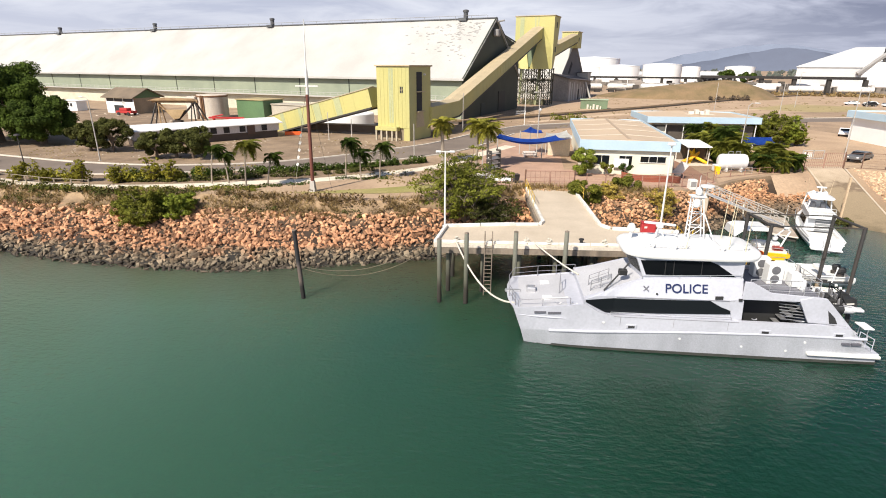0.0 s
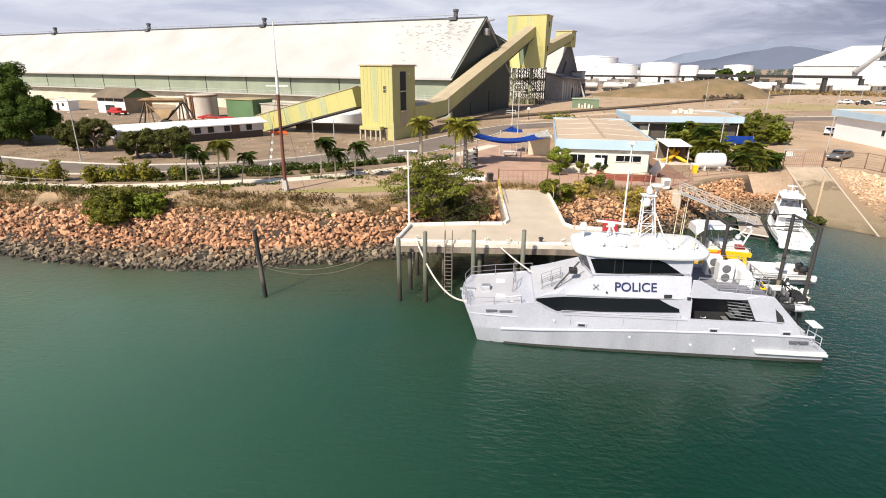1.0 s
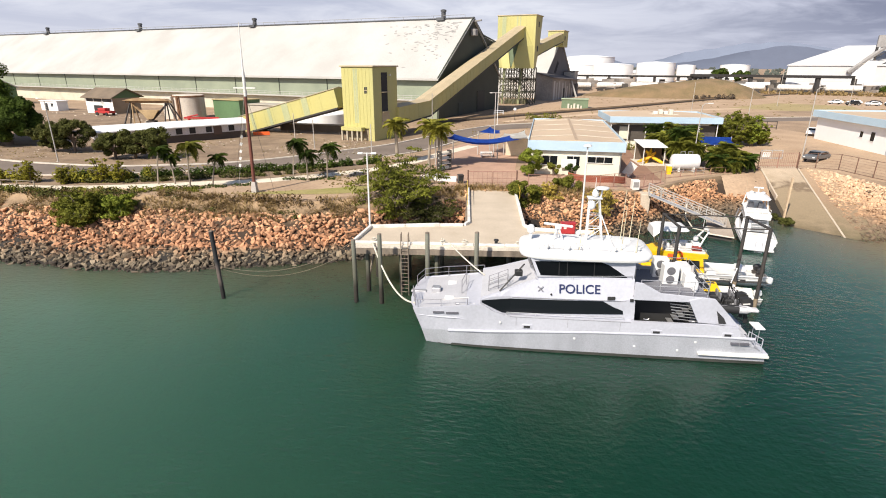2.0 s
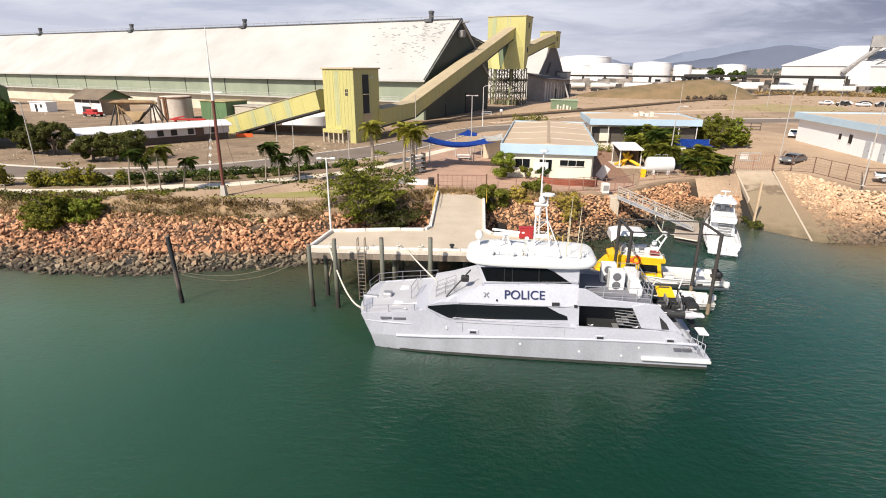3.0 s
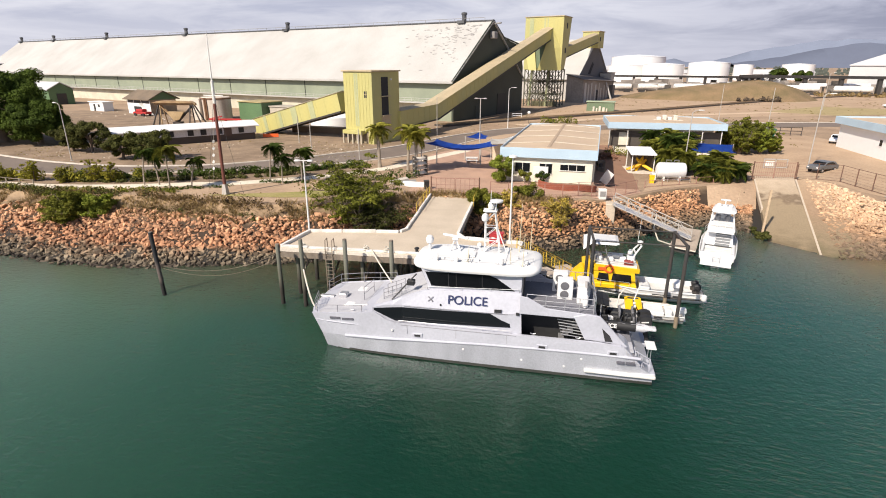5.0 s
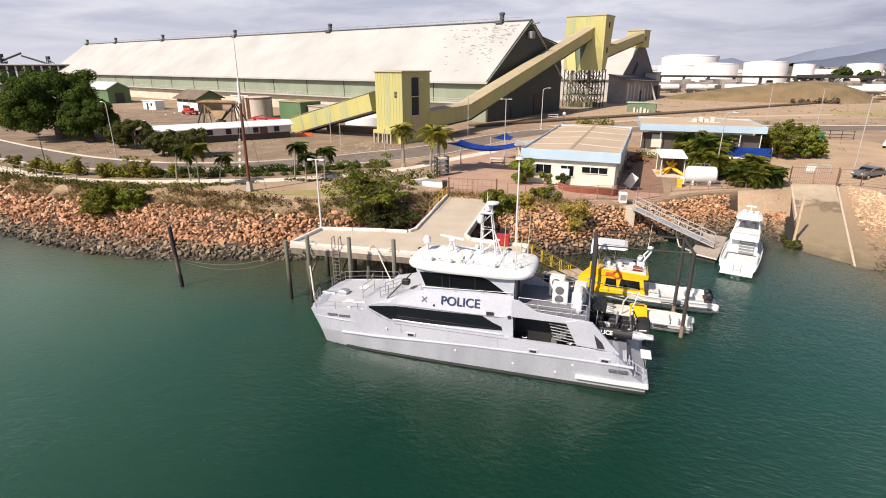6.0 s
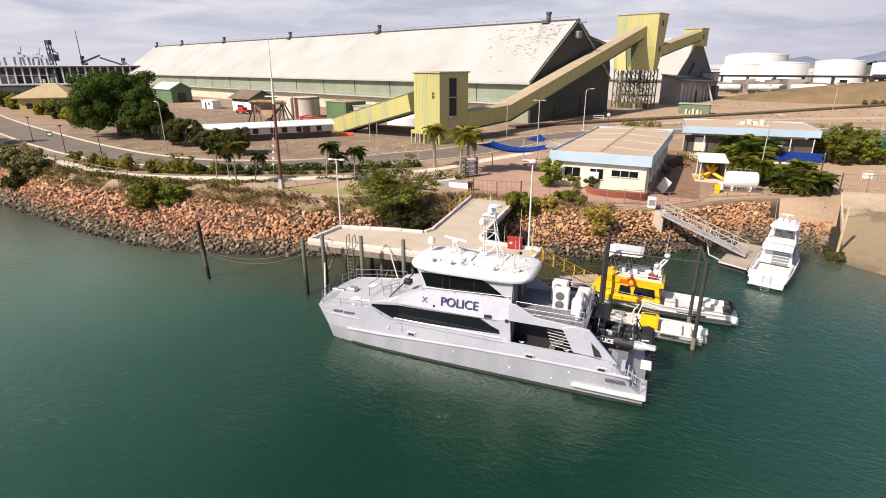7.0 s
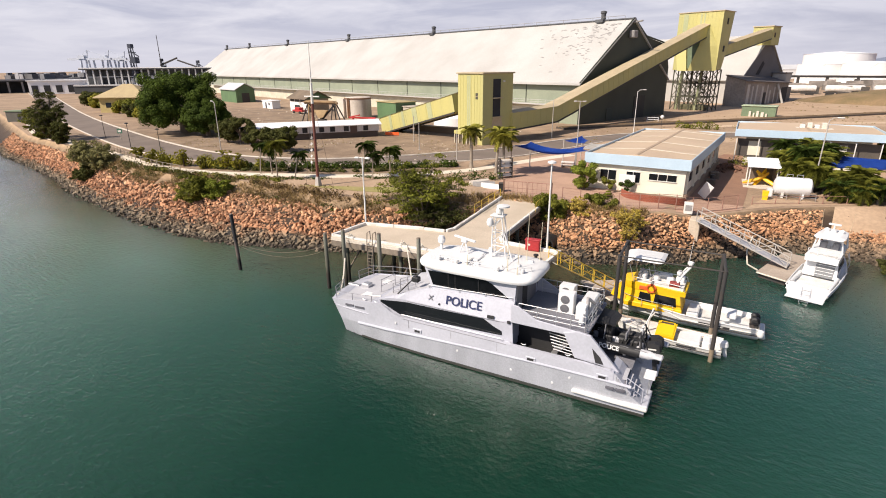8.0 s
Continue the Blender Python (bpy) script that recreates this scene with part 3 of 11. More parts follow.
for a, b in zip(rows, rows[1:]):
    for i in range(len(a) - 1):
        mud.faces.new((a[i], a[i + 1], b[i + 1], b[i])).smooth = True
tagged(link("mud_slope", mud, zoned("bank_mud", [(0.0, (0.16, 0.13, 0.07)), (0.8, (0.27, 0.20, 0.12)), (2.0, (0.33, 0.22, 0.135)), (4.0, (0.46, 0.33, 0.21))], rough=0.95, bump=0.5, dist=0.08)), "bare brown mud between the slipway kerb and the rocks", "bank", kind="structure")
tagged(link("sand_slope", bm, DIRT_PALE), "bare sandy slope above the boat basin", "bank", kind="structure")


def drape(bm, dz):
    """Cut flat faces into a grid where the ground falls, and lay them on it."""
    bm.normal_update()
    bmesh.ops.triangulate(bm, faces=bm.faces[:], ngon_method="EAR_CLIP")
    for k in range(20):
        bmesh.ops.bisect_plane(bm, geom=bm.verts[:] + bm.edges[:] + bm.faces[:], plane_co=(17.5 + k * 2.1, 0, 0), plane_no=(1, 0, 0))
    for k in range(9):
        bmesh.ops.bisect_plane(bm, geom=bm.verts[:] + bm.edges[:] + bm.faces[:], plane_co=(0, 86 + k * 3.25, 0), plane_no=(0, 1, 0))
    for v in bm.verts:
        v.co.z = gz(v.co.x, v.co.y) + dz
    bm.normal_update()
    for f in bm.faces:
        if f.normal.z < 0:
            f.normal_flip()
    return bm


bm = bmesh.new()
near = [bm.verts.new((top.x, top.y, G)) for top, toe in FINE]
far = [bm.verts.new((max(-4500, min(4500, top.x * 14)), 3400 + (i % 2) * 0.01, G)) for i, (top, toe) in enumerate(FINE)]
for i in range(len(near) - 1):
    a, b, c, d = near[i], near[i + 1], far[i + 1], far[i]
    bm.faces.new((a, b, d))
    if (c.co - d.co).length > 0.5:
        bm.faces.new((b, c, d))
tagged(link("ground", drape(bm, 0.0), DIRT), "flat dry brown port ground", "ground", kind="structure")


def laid(name, outline, dz, material, label, category):
    """A thin surface that lies on the ground."""
    bm = bmesh.new()
    bm.faces.new([bm.verts.new((x, y, G)) for x, y in outline])
    return tagged(link(name, drape(bm, dz), material), label, category, kind="structure")


ROAD_NEAR = [(-420, 190), (-215, 109), (-145, 82), (-84, 62), (-58, 56.9), (-45, 58.2), (-39, 60.4), (-33, 62.7), (-27, 65.8), (-20.6, 69.8), (-14.3, 75.3), (-9, 82), (-5.1, 91), (0, 107), (12, 120), (60, 140), (160, 165)]
ROAD_FAR = [(-430, 205), (-221, 120), (-147, 91), (-92, 72.6), (-66, 65.4), (-55, 63.6), (-47, 63.4), (-41.5, 64.6), (-35, 66.9), (-29.4, 70.9), (-23.7, 76.9), (-20.1, 81.8), (-14.7, 89), (-10.8, 98), (-4, 113), (10, 128), (60, 149), (160, 176)]
sheet("road", ribbon(ROAD_NEAR, ROAD_FAR), G - 0.2, G + 0.02, ASPHALT, "grey asphalt road curving behind the bank", "road")


def strip(name, line, w, z0, z1, material, label, category):
    pts = smooth_line(line)
    left, right = [], []
    for i, p in enumerate(pts):
        d = (pts[min(i + 1, len(pts) - 1)] - pts[max(i - 1, 0)]).normalized()
        nrm = Vector((-d.y, d.x)) * (w / 2)
        left.append(tuple(p + nrm)), right.append(tuple(p - nrm))
    return sheet(name, left + right[::-1], z0, z1, material, label, category)


strip("kerb", [(x, y + 0.25) for x, y in ROAD_FAR], 0.4, G - 0.1, G + 0.14, CONC_PALE, "pale concrete kerb along the road", "kerb")
strip("kerb", [(x, y - 0.25) for x, y in ROAD_NEAR[:14]], 0.3, G - 0.1, G + 0.13, CONC_PALE, "pale concrete kerb along the road", "kerb")
PATH_PALE = mat("cream_path_concrete", (0.76, 0.67, 0.53), (0.64, 0.55, 0.42), 0.85, scale=1.5)
strip("footpath", [(-150, 76), (-116, 63.2), (-88, 58), (-66, 53.4), (-53, 50.7), (-44, 50.7), (-36, 52.6), (-28, 55.7), (-24, 57.1), (-20, 59.6), (-15.3, 63.2), (-10.5, 68), (-7.6, 73.2), (-4.2, 81.7), (-0.6, 89.5)], 2.1, G - 0.1, G + 0.05, PATH_PALE, "pale concrete footpath along the bank", "footpath")
# soft verges and yards
laid("verge", ribbon([(-150, 78.5), (-88, 60.2), (-66, 54.4), (-53, 52), (-44, 52), (-36, 53.9), (-28, 57), (-20, 61), (-12, 66.6)], [(-148, 80.8), (-85, 61.4), (-58, 56.2), (-46, 57.4), (-38.6, 60), (-33, 62), (-27, 65.2), (-20.6, 69.2), (-13, 75.5)]), 0.03, DIRT_DARK, "brown mulched verge beside the road", "verge")
laid("verge", [(-72, 66.8), (-55, 64.6), (-47, 64.4), (-41, 65.8), (-35, 68.2), (-29, 72.5), (-23, 79), (-19.5, 84.5), (-14, 92), (-9, 110), (-30, 122), (-130, 150), (-150, 110), (-100, 76)], 0.012, DIRT_DARK, "brown gravelly ground beside the road", "verge")
laid("sand_apron", [(-28, 51.0), (-24, 50.2), (-14, 49.8), (-9.5, 52), (-6, 55), (-8, 62), (-14.5, 61.8), (-20, 57.8), (-26.5, 53.6)], 0.03, DIRT_PALE, "pale sandy ground round the mast", "ground")
laid("lawn", ribbon([(-23, 51.0), (-18, 51.4), (-13, 52.2), (-9, 54.0), (-6, 57)], [(-22.5, 51.3), (-18, 53.0), (-13, 55.2), (-9.5, 57.6), (-7, 60)]), 0.06, LAWN, "thin dry lawn beside the path", "lawn")
laid("paving", [(-1.5, 58.0), (8.2, 57.9), (12.5, 57.6), (17, 58.7), (20.3, 61.7), (23, 65), (25, 67.2), (25, 69), (6.5, 69), (7, 84), (-1, 95), (-5.5, 84), (-4.5, 70), (-2, 64)], 0.04, PAVING, "pink concrete paving of the forecourt", "paving")
laid("paving", [(19.5, 68.98), (25, 69.02), (25.2, 78), (25.6, 92), (26, 103), (21, 103), (19.5, 96)], 0.035, PAVE_DARK, "brown paving beside the office, darker than the forecourt", "paving")
laid("yard", [(25.2, 67.6), (28, 70.4), (32.5, 73.6), (37.5, 76.2), (40.6, 79), (45.5, 79.6), (47.3, 81.2), (49.6, 79), (50.6, 73), (52, 68.5), (56, 67.2), (110, 66), (110, 84), (64.5, 84), (65.5, 118), (62, 128), (46, 128), (40, 108), (37, 84), (30, 76.5), (26.8, 74)], 0.02, DIRT_PALE, "pale sandy concrete yard above the slipway", "yard")
laid("sand_apron", [(-12, 99), (-5, 101), (2, 113), (30, 128), (60, 137), (60, 128), (44, 126), (22, 118), (8, 104), (4, 96)], 0.016, DIRT_PALE, "pale bare ground behind the office", "ground")
RAIL_LINE = [(-14, 124), (0, 140), (24, 165), (48, 191), (75, 222), (112, 262), (167, 308), (219, 345)]
# ballast strip whose dark colour includes the low embankment's shadow
strip("rail_bed", RAIL_LINE, 3.4, G - 0.1, G + 0.42, mat("ballast_bank_shadow", (0.11, 0.085, 0.065), (0.06, 0.048, 0.038), 0.95, scale=0.8, fine=0.6, bump=0.5, dist=0.1), "ballasted rail track across the port, darkened for the embankment shadow", "rail track")
for q in (-0.72, 0.72):
    strip("rail", [(x + q * 0.75, y - q * 0.66) for x, y in RAIL_LINE], 0.14, G + 0.41, G + 0.56, RUST_STEEL, "rusty steel rail on the ballast", "rail")
strip("dirt_track", [(4, 131), (30, 158), (54, 172), (76, 184), (130, 208)], 3.0, G - 0.1, G + 0.018, mat("dusty_track", (0.60, 0.45, 0.31), (0.50, 0.37, 0.25), 0.95, scale=0.6, fine=0.4), "pale dusty vehicle track beside the rail line", "track")
laid("verge", [(74, 187), (90, 176), (114, 187), (120, 203), (100, 214)], 0.026, mat("straw_grass", (0.40, 0.31, 0.15), (0.31, 0.245, 0.11), 0.95, scale=0.5, fine=0.5, bump=0.3), "straw-coloured grass beside the far road", "verge")
laid("yard", ribbon([(5, 140), (60, 165), (160, 200), (400, 260)], [(10, 300), (60, 330), (160, 360), (420, 420)]), 0.008, DIRT_PALE, "pale open ground before the storage tanks", "ground")

# slipway
bm = bmesh.new()
sl = [((37.3, 59.6), (40.9, 56.4), -0.95), ((38.1, 62.6), (41.9, 59.3), 0.12), ((40.6, 78.0), (45.5, 78.7), 3.70), ((41.2, 80.5), (46.3, 81), 3.74)]
secs = []
for (l0, r0, z0), (l1, r1, z1) in zip(sl, sl[1:]):
    for k in range(12):
        t = k / 12
        l, r, z = Vector(l0).lerp(Vector(l1), t), Vector(r0).lerp(Vector(r1), t), z0 + (z1 - z0) * t
        secs.append([(*l.lerp(r, q / 4), z) for q in range(5)] + [(*r, z - 0.7), (*l, z - 0.7)])
loft(bm, secs)
tagged(link("slipway", bm, zoned("slip_concrete", [(0.0, (0.17, 0.13, 0.075)), (0.6, (0.27, 0.205, 0.125)), (2.2, (0.31, 0.235, 0.145)), (2.5, (0.19, 0.135, 0.085)), (2.8, (0.40, 0.31, 0.21)), (3.8, (0.53, 0.42, 0.30))], rough=0.85, scale=1.2)), "brown concrete slipway running down into the water", "slipway", kind="structure")
for a, b, z0 in (((39.2, 69.4), (40.5, 78.0), 1.95), ((41.75, 58.6), (45.7, 78.9), 0.02)):
    bm = bmesh.new()
    loft(bm, [[(p[0] - 0.10, p[1], z), (p[0] + 0.10, p[1], z), (p[0] + 0.10, p[1], z - 0.6), (p[0] - 0.10, p[1], z - 0.6)] for p, z in ((a, z0), (b, 3.82))])
    tagged(link("slipway_kerb", bm, CONCRETE), "pale concrete kerb on the slipway edge", "kerb", kind="structure")


# ---- bulk storage shed, conveyors and towers ----
SHED = pose(-6.41, 154.1, 0, 0, 0, -18.8)


def ribs(parent, x0, x1, y, z0, z1, step, material):
    """Cladding posts on a wall."""
    x = x0
    first = None
    while x <= x1:
        if first is None:
            first = part("wall_post", B(-0.12, -0.1, z0, 0.12, 0.0, z1), material, parent)
            first.location = (x, y, 0)
        else:
            same_mesh("wall_post", first, parent, Matrix.Translation((x, y, 0)))
        x += step


VENT_DARK = mat("sooty_vent_steel", (0.10, 0.105, 0.11), (0.06, 0.06, 0.065), 0.7)


def storage_shed():
    s = empty("storage_shed", "huge green bulk storage shed with a pale weathered roof", "shed", m=SHED)
    Lx = -285.0
    part("wall", B(Lx + 1, -20.3, G - 0.3, -0.4, 20.3, 14.0), SHED_GREEN, s, "grey-green corrugated wall")
    # roof halves: thick sheets in long bays
    for side in (-1, 1):
        bay = part("roof_sheet", P([(side * 21.4, 13.85), (side * 21.4, 14.15), (0, 29.25), (0, 28.9)], "x", -0.03, 7.53), SHED_ROOF, s)
        bay.location = (Lx, 0, 0)
        for i in range(1, 38):
            same_mesh("roof_sheet", bay, s, Matrix.Translation((Lx + 7.516 * i, 0, 0.006 * (i % 2))))
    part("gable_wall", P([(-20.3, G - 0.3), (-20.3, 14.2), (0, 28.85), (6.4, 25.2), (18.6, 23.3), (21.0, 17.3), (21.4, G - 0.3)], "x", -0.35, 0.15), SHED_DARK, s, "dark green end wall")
    part("gable_wall", P([(-20.3, G - 0.3), (-20.3, 14.2), (0, 28.85), (20.3, 14.2), (20.3, G - 0.3)], "x", Lx + 0.6, Lx + 0.9), SHED_GREEN, s)
    for a, b in (((-21.4, 14.1), (0.0, 29.35)), ((0.0, 29.35), (6.6, 25.3)), ((6.6, 25.3), (18.8, 23.5))):
        part("gable_trim", R((0.35, *a), (0.35, *b), 0.22, seg=6), SHED_DARK, s)
    part("gutter", B(Lx, -21.75, 13.6, 0.6, -21.35, 14.0), SHED_ROOF, s)
    part("walkway", B(Lx + 30, -22.4, 8.7, -2, -20.3, 8.95), SHED_ROOF, s, "pale walkway ledge along the wall")
    bm = bmesh.new()
    for z in (9.45, 9.95):
        rod(bm, (Lx + 30, -22.3, z), (-2, -22.3, z), 0.05, seg=5)
    for i in range(110):
        x = Lx + 30 + i * (253.0 / 109)
        rod(bm, (x, -22.3, 8.9), (x, -22.3, 9.95), 0.045, seg=5)
    part("walkway_rail", bm, SHED_ROOF, s)
    part("lower_wall", B(Lx + 20, -20.7, G - 0.2, -6, -20.32, 8.6), mat("pale_lower_wall", (0.58, 0.56, 0.44), (0.46, 0.43, 0.34), 0.8), s, "pale cream lower wall")
    ribs(s, Lx + 10, -4, -20.3, 9.0, 13.6, 17.2, SHED_DARK)
    part("ridge_cap", B(Lx, -0.6, 29.05, 0.6, 0.6, 29.42, 0.1), VENT_DARK, s)
    bm = bmesh.new()
    rod(bm, (Lx, -0.9, 30.0), (-2, -0.9, 30.0), 0.06, seg=5)
    for i in range(60):
        x = Lx + i * 4.8
        rod(bm, (x, -0.9, 29.0), (x, -0.9, 30.0), 0.05, seg=4)
    part("ridge_rail", bm, GREY_SHED, s)
    v = None
    for x in (-8.5, -78, -135.5, -195, -245, -281):
        if v is None:
            bm = bmesh.new()
            lathe(bm, [(0.62, 0), (0.62, 1.7), (0.8, 1.75), (0.8, 2.25), (0.3, 2.4)], 14)
            v = part("roof_vent", bm, VENT_DARK, s, "dark drum ventilator on the ridge")
            v.location = (x, -0.4, 29.2)
            vb = part("vent_base", B(-1.7, -1.2, -0.5, 0.6, 1.0, 0.3, 0.05), VENT_DARK, v)
        else:
            o = same_mesh("roof_vent", v, s, Matrix.Translation((x, -0.4, 29.2)))
            same_mesh("vent_base", vb, o, Matrix())
    # gear on the gable: winch hood, big door, side door
    part("winch_hood", B(0.15, -1.6, 24.6, 1.6, 0.4, 26.4, 0.2), GREY_SHED, s)
    part("winch_beam", R((0.1, 0.2, 28.3), (2.6, 0.2, 28.6), 0.22, seg=6), GREY_SHED, s)
    # flat black panel painting the shade of an open doorway
    part("door", B(0.12, 4.0, G, 0.3, 9.5, 10.2), mat("door_black", (0.018, 0.02, 0.018)), s, "dark open doorway in the end wall")
    part("door", B(0.12, -9.0, G, 0.3, -6.2, 7.6), mat("door_dark_green", (0.03, 0.045, 0.035)), s)
    # peeled flakes of roof sheet near the gable end
    rng = random.Random(5)
    bm = bmesh.new()
    for i in range(130):
        x = -2.5 - abs(rng.gauss(0, 1)) * 8.5
        y = -1.5 - abs(rng.gauss(0, 1)) * 6.5
        if y < -18:
            continue
        z = 29.25 + (y / 21.4) * 15.1
        w, h = rng.uniform(0.25, 1.1), rng.uniform(0.15, 0.45)
        m = Matrix.Translation((x, y, z + 0.05)) @ Matrix.Rotation(math.atan2(15.1, 21.4), 4, "X") @ Matrix.Rotation(rng.uniform(-0.5, 0.5), 4, "Z")
        box(bm, -w / 2, -h / 2, -0.02, w / 2, h / 2, 0.03, 0, m)
    tagged(part("peeling_sheet", bm, mat("bare_grey_sheet", (0.37, 0.355, 0.335)), s), kind="stuff")
    return s


storage_shed()

TOW = pose(-18.34, 92.48, 0, 0, 0, -18.8)


def transfer_tower():
    t = empty("transfer_tower", "mustard-yellow clad conveyor transfer tower", "tower", m=TOW)
    bm = B(-6.6, 0, 6.5, 0, 8.0, 16.9, 0.05)
    part("body", bm, CONV_YELLOW, t)
    part("roof", B(-6.85, -0.25, 16.9, 0.25, 8.25, 17.15, 0.04), CONV_TOP, t, "faded tan roof edge")
    part("skirt", P([(0, 4.3), (0, 6.5), (8, 6.5), (8, 4.3)], "x", -1.2, -0.01), CONV_YELLOW, t)
    part("porch", B(-6.4, -1.2, 6.1, -2.0, 0.0, 6.75, 0.03), CONV_YELLOW, t)
    leg = part("leg", B(-0.14, -0.14, G - 0.1, 0.14, 0.14, 6.5), mat("concrete_leg", (0.50, 0.44, 0.33)), t, "pale concrete leg")
    leg.location = (-6.3, -1.0, 0)
    for x in (-5.2, -4.1, -3.0, -2.1):
        same_mesh("leg", leg, t, Matrix.Translation((x, -1.0, 0)))
    # darker wall colour holds the shade below the overhanging body
    part("base_wall", B(-6.4, 0.3, G - 0.2, -1.3, 7.7, 6.5), mat("shaded_base", (0.28, 0.23, 0.15)), t)
    # tall slot in the right face and its ledge, window in the front face
    part("opening", B(-0.1, 2.6, 9.3, 0.03, 4.6, 16.0), DARK_INSIDE, t, "tall dark opening with louvres")
    for z in (9.2, 12.6):
        part("ledge", B(0.0, 2.4, z, 0.55, 4.8, z + 0.15), CONV_TOP, t)
    part("door_lamp", B(0.0, 5.2, 15.4, 0.3, 5.5, 15.7), WHITE_WORN, t)
    part("chute_cover", P([(2.3, 6.5), (2.6, 9.2), (4.8, 9.2), (5.4, 6.5)], "x", 0.0, 0.12), CONV_TOP, t)
    part("window", B(-1.85, -0.03, 12.5, -1.25, 0.06, 13.6), DARK_INSIDE, t)
    part("window_bar", B(-1.9, -0.07, 13.0, -1.2, 0.0, 13.08), CONV_TOP, t)
    part("patch", B(-4.1, -0.02, 7.4, -3.2, 0.02, 16.6), CONV_PATCH, t, "faded green sheet strip")
    sh = None
    for i in range(1, 9):
        x = -6.6 + i * 0.735
        if sh is None:
            sh = part("rib", B(-0.03, -0.035, 6.6, 0.03, 0.0, 16.85), CONV_YELLOW, t)
            sh.location = (x, 0, 0)
        else:
            same_mesh("rib", sh, t, Matrix.Translation((x, 0, 0)))
    return t


transfer_tower()


def gallery(name, path, w, h, label, patches=()):
    """An enclosed conveyor gallery along a line of floor-centre points."""
    g = empty(name, label, "conveyor")
    for a, b in zip(path, path[1:]):
        a, b = Vector(a), Vector(b)
        d = b - a
        n = d.length
        m = Matrix.Translation(a) @ Matrix.Rotation(math.atan2(d.y, d.x), 4, "Z") @ Matrix.Rotation(-math.atan2(d.z, math.hypot(d.x, d.y)), 4, "Y")
        bm = bmesh.new()
        box(bm, -0.15, -w / 2, 0, n + 0.15, w / 2, h - 0.1, 0, m)
        part("casing", bm, CONV_YELLOW, g)
        bm = bmesh.new()
        prism(bm, [(-w / 2 - 0.15, h - 0.1), (0, h + 0.25), (w / 2 + 0.15, h - 0.1)], "x", -0.15, n + 0.15)
        bmesh.ops.transform(bm, matrix=m, verts=bm.verts[:])
        part("roof", bm, CONV_TOP, g, "faded tan roof sheets")
        bm = bmesh.new()
        for k in range(1, int(n / 2.4)):
            for y0, y1 in ((-w / 2 - 0.03, -w / 2), (w / 2, w / 2 + 0.03)):
                box(bm, k * 2.4 - 0.05, y0, 0.02, k * 2.4 + 0.05, y1, h - 0.12, 0, m)
        tagged(part("joint_trim", bm, CONV_YELLOW, g), kind="stuff")
        bm = bmesh.new()
        for y in (-w / 2, w / 2):
            box(bm, 0, y - 0.12, -0.3, n, y + 0.12, 0.0, 0, m)
        part("truss_beam", bm, DARK_STEEL, g)
    for i, u, v in patches:
        a, b = Vector(path[i]), Vector(path[i + 1])
        d = b - a
        m = Matrix.Translation(a) @ Matrix.Rotation(math.atan2(d.y, d.x), 4, "Z") @ Matrix.Rotation(-math.atan2(d.z, math.hypot(d.x, d.y)), 4, "Y")
        part("patch", B(u, -w / 2 - 0.05, 0.0, v, -w / 2, h - 0.12, 0, m), CONV_PATCH, g, "faded green side sheet")
    return g


gallery("conveyor_gallery", [(-17.0, 100.0, 6.7), (-13.6, 116.0, 7.0), (8.2, 197.5, 27.7)], 3.4, 3.2, "long mustard-yellow enclosed conveyor rising to the head tower", ())
gallery("conveyor_gallery", [(-48.5, 104.9, 3.9), (-25.4, 97.05, 9.9)], 3.2, 3.4, "mustard-yellow enclosed conveyor sloping down to the ground", ((0, 3.4, 4.3), (0, 8.2, 9.0), (0, 12.0, 13.6), (0, 17.2, 18.6)))


TRESTLE = mat("weathered_green_steel", (0.085, 0.085, 0.055), (0.05, 0.045, 0.032), 0.75, scale=1.5)


